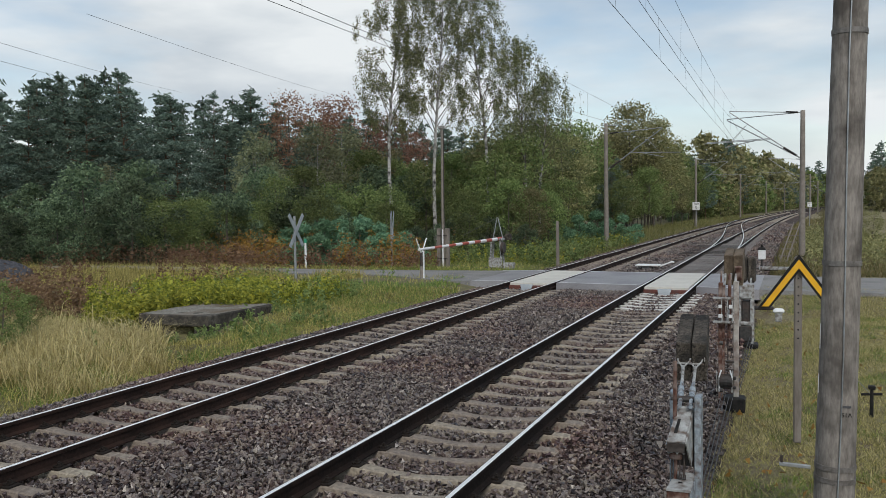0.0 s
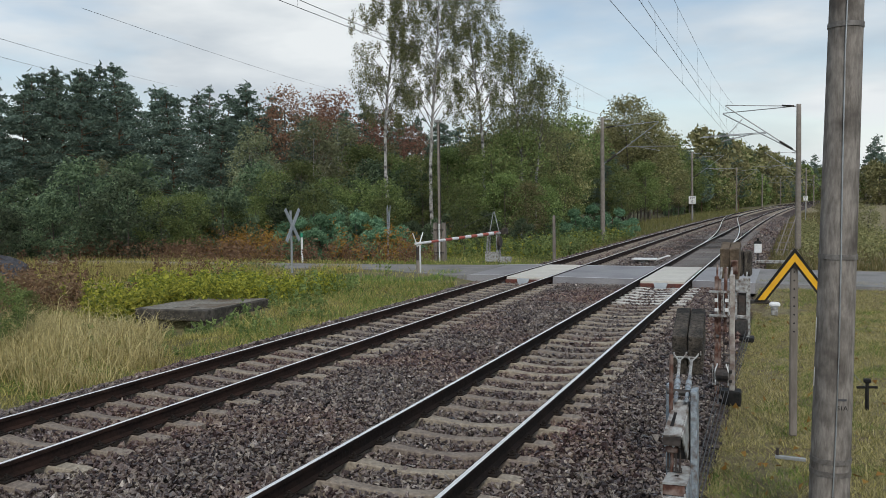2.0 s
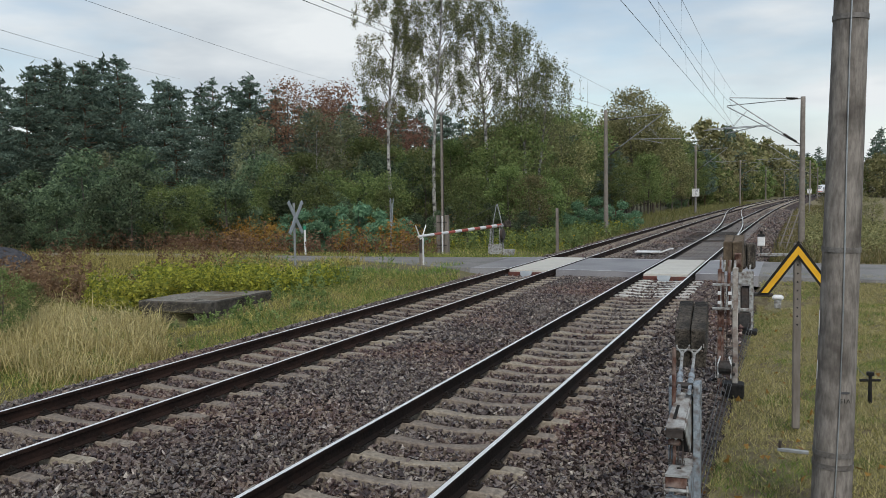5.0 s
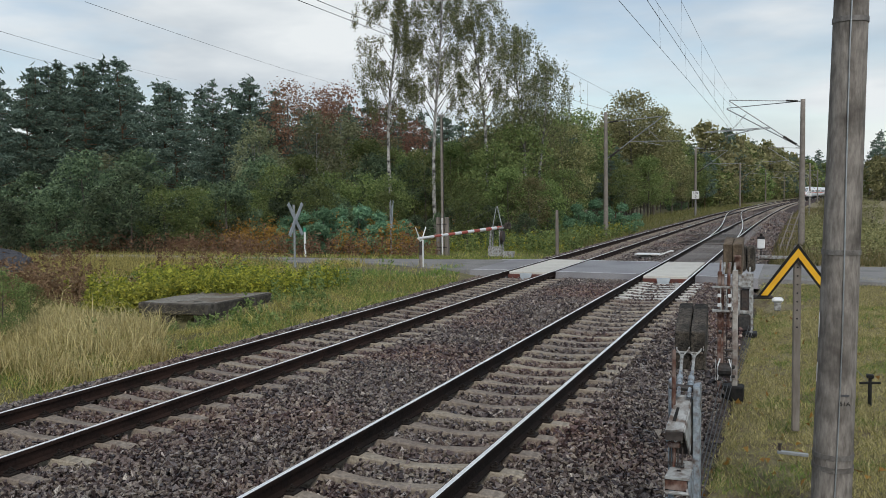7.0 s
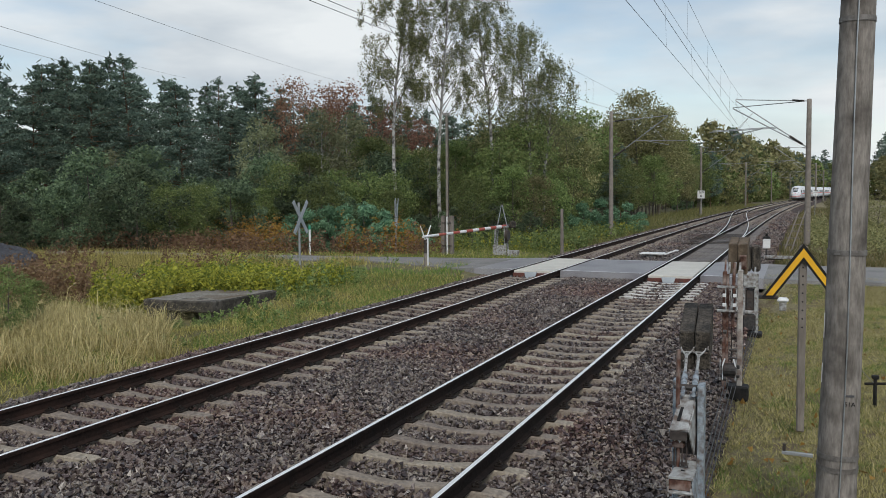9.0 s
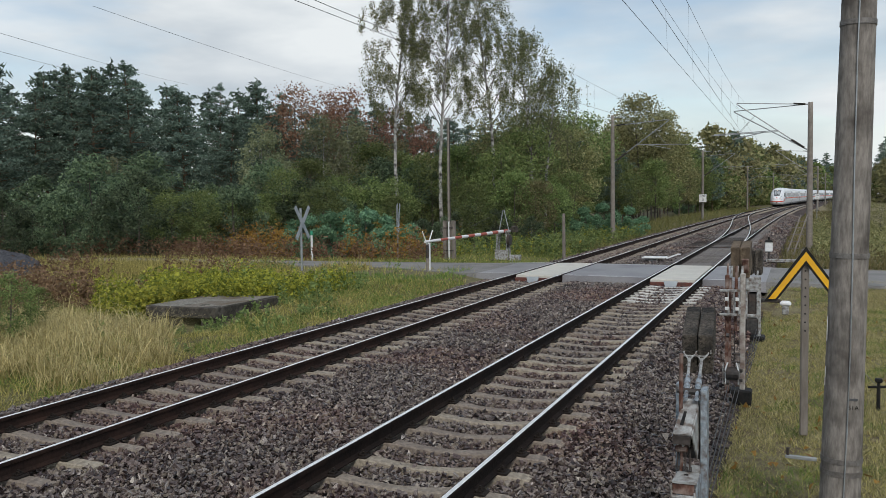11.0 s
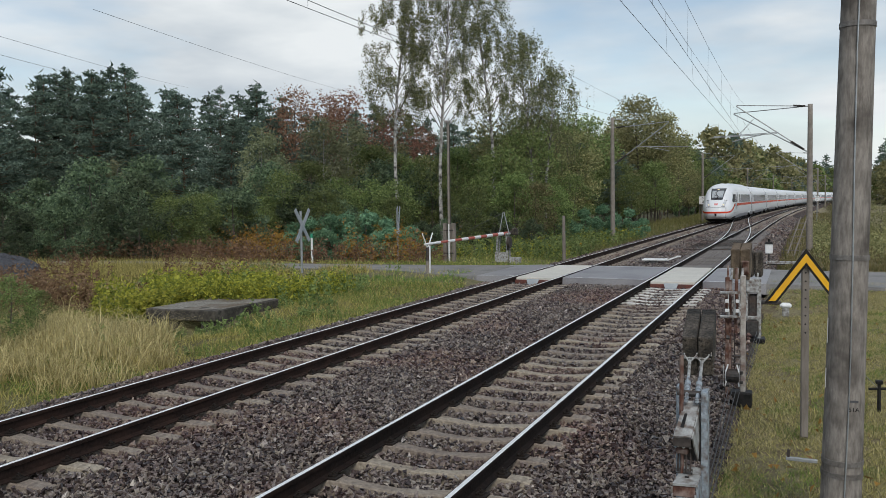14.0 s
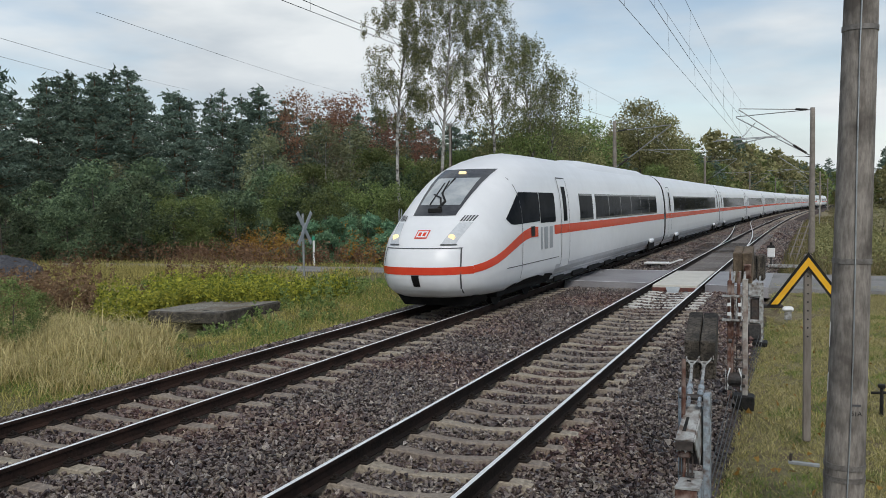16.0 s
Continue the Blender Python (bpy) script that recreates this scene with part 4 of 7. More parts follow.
        part("panel_gap", side_patch(2.2, 6.8, 0.93, 0.95, side, 0.009, 10, 1), T_LINE, car)
        door(car, 7.05, side, True)
        window_band(car, 9.35, 11.2, side, True, 1)
        window_band(car, 11.6, 24.7, side, True, 6)
        part("lower_band", side_patch(6.6, length - 0.05, 0.30, 0.72, side, 0.005, 8, 4, True), T_GREY, car, "grey lower panel")
        # flat dark patch on the skin, standing for the shade round the first bogie
        part("bogie_recess", side_patch(2.6, 6.7, lambda s: 0.38, lambda s: 0.44 + 0.12 * math.sin(math.pi * min(1, (s - 2.6) / 4.1)) ** 0.5, side, 0.010, 14, 3), T_UNDER, car, "dark patch on the skin for the shaded recess round the first bogie")
        part("wheel_fairing", side_patch(3.0, 5.4, lambda s: 0.50 + 0.10 * math.sin(math.pi * (s - 3.0) / 2.4), lambda s: 0.58 + 0.20 * math.sin(math.pi * (s - 3.0) / 2.4), side, 0.06, 10, 2), T_WHITE, car, "white fairing over the first bogie")
    part("snow_plough", prism([(-1.0, 0.40), (1.0, 0.40), (0.8, 0.14), (-0.8, 0.14)], 1.2), T_UNDER, car, "black plough under the nose", m=pose(0, 1.75, 0.0))
    roof_gear(car, 10.2, 26.0)
    bogie(car, 4.2, wheel, False)
    bogie(car, 23.2, wheel)
    skirt(car, 6.3, 21.0)
    part("underframe", box(2.3, length - 2.5, 0.35, bevel=0.03), T_UNDER, car, m=pose(0, length / 2 + 0.9, 0.42))
    part("gangway", bellows(0.62), T_UNDER, car, "black rubber gangway bellows", m=pose(0, length + 0.25, 0))
    return car


def build_coach(wheel):
    length = 28.2
    car = thing("train_coach", "white high-speed train coach with red stripe and dark window band", "train", "cars of the passing train")
    part("body", coach_body(length + 0.15), T_WHITE, car)
    for side in (-1, 1):
        part("stripe", side_patch(0.05, length - 0.05, STRIPE_LO, STRIPE_HI, side, 0.006, 6, 3, False), T_RED, car, "red band along the side")
        door(car, 1.0, side, False)
        door(car, length - 1.95, side, False)
        window_band(car, 3.0, length - 3.0, side, False, 9)
        part("lower_band", side_patch(0.05, length - 0.05, 0.30, 0.72, side, 0.005, 8, 4, False), T_GREY, car, "grey lower panel")
    bogie(car, 4.0, wheel)
    bogie(car, length - 4.0, wheel)
    skirt(car, 6.4, length - 6.4)
    part("underframe", box(2.3, length - 0.4, 0.35, bevel=0.03), T_UNDER, car, m=pose(0, length / 2, 0.42))
    part("gangway", bellows(0.62), T_UNDER, car, "black rubber gangway bellows", m=pose(0, length + 0.27, 0))
    return car


def build_train():
    wheel = wheel_mesh()
    head = build_end_car(wheel)
    coach = build_coach(wheel)
    cars = [(head, 0.0, 27.05)]
    s = 27.55
    for k in range(11):
        c = coach if k == 0 else copy_thing(coach, Matrix())
        cars.append((c, s, 28.2))
        s += 28.75
    return cars


TRAIN = build_train()
SPEED, NOSE_AT_END = 34.35, 16.95


def car_pose(t, s, length):
    """The car's front end on the track, turned so that its rear follows the curve."""
    y = NOSE_AT_END + SPEED * (16.0 - t) + s
    fx, rx = along(LEFT, y + 3), along(LEFT, y + length - 3)
    a = math.atan2(rx - fx, length - 6)
    return pose(fx - 3 * math.sin(a), y + 3 - 3 * math.cos(a), 0.0, 0, 0, -math.degrees(a))


def motions():
    for car, s, length in TRAIN:
        walk(car, [(0.5 * i, car_pose(0.5 * i, s, length)) for i in range(33)])


# ---------------------------------------------------------------- masts and wires
def mast_mesh(h, r0, r1, mat, n=20):
    bm = bmesh.new()
    rings = []
    for k in range(9):
        t = k / 8
        r = r0 + (r1 - r0) * t
        rings.append([bm.verts.new((r * math.cos(6.28319 * i / n), r * math.sin(6.28319 * i / n), h * t)) for i in range(n)])
    for a, b in zip(rings, rings[1:]):
        for i in range(n):
            bm.faces.new((a[i], a[(i + 1) % n], b[(i + 1) % n], b[i]))
    bm.faces.new(rings[-1])
    return finish("shaft", bm, mat, True)


def cantilever(mast, side, z0, reach, tube=0.032, dy=0.0, drop=0.0):
    """Two-tube bracket that carries the messenger wire, the registration tube and the steady arm."""
    s = side
    part("bracket_tube", rod((0.1 * s, 0, z0 + 4.9), (reach * s, dy, z0 + 7.55 - drop), tube), M_STEEL, mast, "galvanised bracket tube")
    part("top_tie", rod((0.1 * s, 0, z0 + 7.35), (reach * s, dy, z0 + 7.6 - drop), tube * 0.8), M_STEEL, mast, "galvanised top tie")
    part("insulator", rod((0.25 * s, 0, z0 + 7.36), (0.85 * s, 0, z0 + 7.42), 0.05, 0.05, 10), M_STEEL_DARK, mast, "dark ribbed insulator")
    part("insulator", rod((0.30 * s, 0, z0 + 5.04), (0.95 * s, 0, z0 + 5.5), 0.06, 0.06, 10), M_STEEL_DARK, mast, "dark ribbed insulator")
    part("registration_tube", rod((reach * 0.42 * s, dy, z0 + 6.02), (reach * 1.32 * s, dy, z0 + 5.92), tube * 0.7), M_STEEL, mast)
    part("steady_arm", rod((reach * 0.62 * s, dy, z0 + 5.98), (reach * 1.02 * s, dy, z0 + 5.66), tube * 0.5), M_STEEL, mast)
    part("hanger", rod((reach * 0.75 * s, dy, z0 + 6.85), (reach * 0.95 * s, dy, z0 + 5.97), 0.01), M_STEEL, mast)


def build_masts():
    spots = []
    for y, side in ((50.0, -1), (105, -1), (165, -1), (225, -1), (290, -1), (58.0, 1), (109, 1), (171, 1), (232, 1), (292, 1), (355, 1)):
        x0 = 3.93 if side < 0 else -8.35
        spots.append((along(x0, y), y, side))
    first = {}
    for x, y, side in spots:
        m = pose(x, y, -0.62, 0, 0, -math.degrees(bend_angle(y)))
        if side in first:
            mast = copy_thing(first[side], m)
        else:
            mast = thing("catenary_mast", "grey concrete catenary mast with a tubular bracket over the track", "mast", "catenary masts along the line", m=m)
            part("shaft", mast_mesh(8.0 if side < 0 else 8.6, 0.17, 0.12, M_CONCRETE_FAR, 12), None, mast)
            part("foundation", box(0.7, 0.7, 0.4, (0, 0, 0.0), 0.03), M_SLAB, mast)
            cantilever(mast, side, 0.55, 3.75)
            if side > 0:
                part("feeder_arm", rod((-0.3, 0, 8.45), (0.9, 0, 8.45), 0.03), M_STEEL, mast, "short feeder wire arm")
            first[side] = mast
    cantilever(first[-1], -1, 0.55, 3.95, dy=0.9, drop=0.35)
    return spots


def wire(points, r, label, name="wire"):
    return thing(name, label, "wire", data=finish(name, tube(points, r), M_WIRE))


def build_wires():
    def span(x0, ya, yb, z_end, sag, n=8):
        return [(along(x0, ya + (yb - ya) * i / n), ya + (yb - ya) * i / n, z_end - 4 * sag * (i / n) * (1 - i / n)) for i in range(n + 1)]
    for x0, ys in ((RIGHT + 0.15, (50, 105, 165, 225, 290)), (LEFT - 0.1, (-2, 58, 109, 171, 232, 292, 355))):
        for ya, yb in zip(ys, ys[1:]):
            zc, zm, sag = (5.9, 7.3, 0.16) if ya < 50 else (5.75, 7.4, 0.6)
            contact = span(x0, ya, yb, zc, 0.03)
            mess = span(x0, ya, yb, zm, sag)
            w = wire(contact, 0.006 if ya < 60 else 0.010, "copper contact wire above the track", "contact_wire")
            w2 = wire(mess, 0.0048 if ya < 60 else 0.010, "messenger wire hanging above the contact wire", "messenger_wire")
            if ya < 110:
                for i in range(1, 8):
                    part("dropper", rod(mess[i], contact[i], 0.003, 0.003, 4), M_WIRE, w2, "thin dropper wire")
    pts = []
    for ya, yb in ((-4, 58), (58, 109), (109, 171)):
        pts += span(-7.65, ya, yb, 7.9, 0.5)
    wire(pts, 0.009, "feeder wire along the masts", "feeder_wire")
    # the overlap before the first mast: two contact wires and two messengers side by side
    for ca, cb, ma, mb, dip in (((0.73, -8, 5.9), (0.33, 50, 5.9), (0.70, -8, 7.6), (0.27, 50, 7.2), 1.92), ((1.39, -8, 5.9), (0.50, 50.9, 5.9), (1.36, -8, 8.27), (0.56, 50.9, 7.68), 3.68)):
        low = [tuple(ca[j] + (cb[j] - ca[j]) * i / 10 for j in range(3)) for i in range(11)]
        high = [tuple(ma[j] + (mb[j] - ma[j]) * i / 10 - (dip * (i / 10) * (1 - i / 10) if j == 2 else 0) for j in range(3)) for i in range(11)]
        wire(low, 0.0055, "copper contact wire above the track", "contact_wire")
        up = wire(high, 0.0045, "messenger wire hanging above the contact wire", "messenger_wire")
        for i in range(1, 10):
            part("dropper", rod(high[i], low[i], 0.0022, 0.0022, 4), M_WIRE, up, "thin dropper wire")
    for a, b in (((-24.0, 27.9, 10.8), (-45.7, 86.1, 15.7)), ((-25.7, 23.3, 9.4), (-65.3, 84.7, 16.9)), ((-25.8, 23.4, 8.7), (-71.7, 78.9, 17.4))):
        n = 10
        wire([tuple(a[j] + (b[j] - a[j]) * i / n - (0.6 * (i / n) * (1 - i / n) if j == 2 else 0) for j in range(3)) for i in range(n + 1)],
             0.009, "thin overhead cable before the sky", "overhead_cable")


def build_near_mast():
    mast = thing("catenary_mast", "large weathered round concrete mast with steel bands and a down cable", "mast", m=pose(3.80, 8.2, -0.5, 0, 1.35, 0))
    part("shaft", mast_mesh(8.5, 0.170, 0.112, M_CONCRETE, 32), None, mast)

    def radius(z):
        return 0.170 + (0.112 - 0.170) * z / 8.5
    for z in (0.52, 0.63, 2.43, 4.42):
        bm = rod((0, 0, z - 0.022), (0, 0, z + 0.022), radius(z) + 0.007, radius(z) + 0.007, 32)
        part("band", bm, M_BAND, mast, "weathered grey steel clamp band")
    run = [(z, -1.50 + 0.10 * math.sin(z * 1.1)) for z in (0.0, 0.4, 0.9, 1.6, 2.4, 3.2, 4.2, 5.2)]
    bm = tube([((radius(z) + 0.012) * math.cos(k), (radius(z) + 0.012) * math.sin(k), z) for z, k in run], 0.006, 6)
    part("down_cable", bm, M_STEEL, mast, "thin grey earthing cable down the mast")
    part("step_bracket", box(0.26, 0.035, 0.03, bevel=0.004), M_STEEL, mast, "steel bracket sticking out", m=pose(-0.33, -0.05, 0.60))
    part("bracket_bolt", rod((-0.44, -0.05, 0.59), (-0.44, -0.05, 0.68), 0.014), M_STEEL_DARK, mast)
    for k, (txt, z, size) in enumerate((("51A", 1.10, 0.055),)):
        cu = bpy.data.curves.new("mast_number", "FONT")
        cu.body, cu.size, cu.align_x, cu.extrude = txt, size, "CENTER", 0.0006
        tmp = bpy.data.objects.new("mast_number", cu)
        me = bpy.data.meshes.new_from_object(tmp)
        me.materials.append(M_BLACK)
        part("mast_number", me, None, mast, "painted black mast number", m=pose(0.07, -math.sqrt((radius(z) + 0.004) ** 2 - 0.07 ** 2) - 0.002, z, 90, 0, 17))
    part("number_bar", box(0.07, 0.002, 0.018), T_LINE, mast, "faded black lettering bar", m=pose(0.07, -math.sqrt((radius(1.2) + 0.004) ** 2 - 0.07 ** 2) - 0.001, 1.19, 0, 0, 17))
    for z, h in ((1.36, 0.17), (1.78, 0.22)):
        part("chalk_mark", box(0.012, 0.003, h), M_WHITE, mast, "white chalk mark", m=pose(-radius(z) * 0.985, -0.05, z, 0, 0, -72))
    return mast


# ---------------------------------------------------------------- signs and posts
def chevron_sign():
    sign = thing("chevron_sign", "black-edged yellow chevron board on a slim concrete post", "railway sign", m=pose(3.525, 11.25, -0.5, 0, 0, 6))
    bm = box(0.088, 0.085, 2.30, (0, 0, 1.15), 0.012)
    post = part("post", bm, M_WOOD, sign, "slim grey concrete post")
    for k in range(9):
        part("hole", rod((0, -0.047, 1.3 + 0.105 * k), (0, -0.04, 1.3 + 0.105 * k), 0.011), M_BLACK, post)
    outer = [(0, 2.33), (0.475, 1.66), (0.335, 1.66), (0, 2.12), (-0.335, 1.66), (-0.475, 1.66)]
    part("board", prism(outer, 0.02, Matrix.Translation((0, -0.075, 0))), M_BLACK, sign, "black chevron edge")
    inner_r = [(0, 2.270), (0.422, 1.69), (0.345, 1.69), (0, 2.165)]
    part("yellow_field", prism(inner_r, 0.01, Matrix.Translation((0, -0.088, 0))), M_YELLOW, sign, "yellow reflective chevron half")
    part("yellow_field", prism([(-x, z) for x, z in inner_r][::-1], 0.01, Matrix.Translation((0, -0.0885, 0))), M_YELLOW, sign, "yellow reflective chevron half")


def saltire(x, y, z0, top, size, turn, label):
    """Warning cross seen from behind: two crossed arms on a steel post."""
    s = thing("crossing_sign", label, "crossing sign", "warning crosses at the level crossing", m=pose(x, y, z0, 0, 0, turn))
    part("post", rod((0, 0, 0), (0, 0, top - 0.05), 0.045, 0.045, 10), M_STEEL, s, "grey steel tube post")
    h = size
    for k in (-1, 1):
        a = math.atan2(0.46, 0.6)
        bm = box(0.17, 0.025, 2 * 0.76 * h, bevel=0.006)
        part("arm", bm, M_CROSSBACK, s, "grey back of a crossed arm", m=pose(0, -0.06 - 0.028 * (k > 0), top - 0.60 * h, 0, k * math.degrees(a), 0))
        part("bracket", box(0.34, 0.05, 0.04, bevel=0.006), M_STEEL, s, m=pose(0, -0.02, top - 0.60 * h + 0.16 * k))
    return s


def small_posts():
    d = thing("marker_post", "white marker post with a green cap in the weeds", "marker post", m=pose(-17.3, 33.9, -0.5))
    part("post", rod((0, 0, 0), (0, 0, 1.42), 0.05, 0.05, 10), M_WHITE, d)
    part("cap", rod((0, 0, 1.42), (0, 0, 1.60), 0.075, 0.06, 10), M_GREEN, d, "green plastic cap")
    p = thing("concrete_post", "slim bare grey post beside the track", "post", m=pose(-7.1, 40.5, -0.55))
    part("shaft", box(0.15, 0.13, 2.25, (0, 0, 1.12), 0.02, taper=0.85), M_WOOD, p)
    y = thing("track_marker", "small yellow marker plate on a stake", "marker", m=pose(-7.55, 46.0, -0.5))
    part("stake", box(0.05, 0.05, 0.45, (0, 0, 0.22), 0.005), M_STEEL_DARK, y)
    part("plate", box(0.20, 0.05, 0.20, (0, 0, 0.50), 0.01), M_YELLOW, y, "yellow plate")
    w = thing("cable_box", "small white mushroom-shaped cable cap in the lawn", "cable box", m=pose(3.17, 22.3, -0.46))
    part("stem", box(0.16, 0.16, 0.22, (0, 0, 0.11), 0.02), M_GREYPAINT, w)
    part("cap", box(0.28, 0.26, 0.11, (0, 0, 0.27), 0.04, taper=0.85), M_WHITE, w, "white rounded cap")
    h = thing("ground_valve", "black iron stake with a cross handle in the lawn", "valve", m=pose(4.46, 12.7, -0.46))
    part("stake", rod((0, 0, 0), (0, 0, 0.40), 0.026, 0.022), M_BLACK, h)
    part("handle", rod((-0.13, 0, 0.31), (0.13, 0, 0.33), 0.018), M_BLACK, h)
    part("cap", box(0.09, 0.09, 0.05, (0, 0, 0.41), 0.01), M_BLACK, h)
    part("stay_wire", rod((-0.02, 0, 0.33), (-0.55, -1.2, 1.05), 0.004), M_STEEL, h, "thin stay wire")
    la = thing("point_lantern", "white and black point lantern beside the track", "lantern", m=pose(2.3, 38.2, -0.35))
    part("post", rod((0, 0, 0), (0, 0, 0.75), 0.035), M_STEEL_DARK, la)
    part("lantern", box(0.30, 0.26, 0.40, (0, 0, 0.62), 0.03), M_WHITE, la, "white lantern box")
    part("lid", box(0.36, 0.32, 0.10, (0, 0, 0.88), 0.02, taper=0.6), M_BLACK, la, "black lantern lid")
    part("chimney", rod((0, 0, 0.92), (0, 0, 1.05), 0.05), M_BLACK, la)
    part("base", box(0.9, 0.5, 0.10, (0.2, 0, 0.02), 0.02), M_STEEL_DARK, la)
    tr = thing("cable_trough_cover", "white metal cover plate on blocks between the tracks", "cover plate", m=pose(-1.98, 35.75, -0.25))
    part("plate", box(0.95, 0.75, 0.05, (-0.05, 0, 0.20), 0.012), M_WHITE, tr)
    part("arm", prism([(0.42, 0.19), (0.86, 0.36), (0.98, 0.36), (0.98, 0.31), (0.88, 0.31), (0.45, 0.14)], 0.22), M_WHITE, tr, "bent white arm")
    part("block", box(0.35, 0.35, 0.20, (-0.1, 0, 0.08), 0.02), M_GREYPAINT, tr)
    # low rails of a gate by the road
    g = thing("low_barrier_rail", "low weathered grey board on stakes beside the road", "rail", m=pose(3.3, 36.5, -0.45))
    part("board", box(1.5, 0.08, 0.12, (-0.3, 0, 0.28), 0.01), M_GREYPAINT, g)
    for x in (-0.9, 0.3):
        part("stake", box(0.08, 0.08, 0.35, (x, 0.06, 0.16), 0.01), M_WOOD, g)
    # a ladder-like stay that leans against the first mast
    st = thing("mast_stay", "weathered wooden ladder-like stay leaning towards the mast", "stay", m=pose(0, 0, 0))
    lo, hi = Vector((3.05, 45.2, -0.55)), Vector((3.72, 49.6, 1.35))
    for dx in (-0.16, 0.16):
        part("rail", rod(lo + Vector((dx, 0, 0)), hi + Vector((dx, 0, 0)), 0.035, 0.03, 6), M_WOOD, st, "weathered side rail")
    for k in range(1, 6):
        c = lo.lerp(hi, k / 6)
        part("rung", box(0.62, 0.05, 0.05, bevel=0.008), M_WOOD, st, m=pose(*c))
    for x, yy, lab in ((-8.0, 108.6, 1), (4.55, 104.5, 2)):
        b = thing("kilometre_board", "white kilometre board with black numbers fixed to a mast", "railway sign", m=pose(along(x, yy) - 0.25 * (lab == 1), yy, 0.0))
        k = 1.0 if lab == 1 else 0.55
        part("board", box(0.85 * k, 0.03, 0.95 * k, (0, -0.2, 2.15), 0.01), M_WHITE, b)
        for txt, z in (("109", 2.27), ("0", 1.83)):
            cu = bpy.data.curves.new("number", "FONT")
            cu.body, cu.size, cu.align_x = txt, 0.42 * k, "CENTER"
            me = bpy.data.meshes.new_from_object(bpy.data.objects.new("number", cu))
            me.materials.append(M_BLACK)
            part("number", me, None, b, "black digits", m=pose(0, -0.222, 2.15 + (z - 2.15) * k, 90))
        part("strut", rod((0, -0.2, 0.0 - 0.5), (0, -0.2, 2.15 - 0.45 * k), 0.03), M_STEEL, b)


def lamp_pole():
    p = thing("lamp_pole", "slender grey lamp pole clamped between two short concrete stubs", "street lamp", m=pose(-12.1, 38.0, -0.5))
    part("pole", rod((0, 0, 0), (0, 0, 6.75), 0.085, 0.055, 12), M_CONCRETE_FAR, p)
    for x in (-0.22, 0.22):
        part("stub", box(0.17, 0.22, 1.95, (x, 0, 0.97), 0.02), M_WOOD, p, "brown-grey square stub post")
    part("white_tube", rod((0.02, -0.12, 0.05), (0.02, -0.12, 1.9), 0.035), M_WHITE, p, "white cable tube")
    for z in (0.5, 1.6):
        part("clamp", box(0.5, 0.03, 0.05, (0, -0.125, z), 0.01), M_STEEL_DARK, p)
    part("lamp_head", box(0.36, 0.22, 0.14, (0, 0, 6.8), 0.03), M_GREYPAINT, p, "pale grey lamp head")
    part("cable", rod((0.07, -0.05, 1.9), (0.09, -0.02, 6.6), 0.02), M_STEEL_DARK, p)


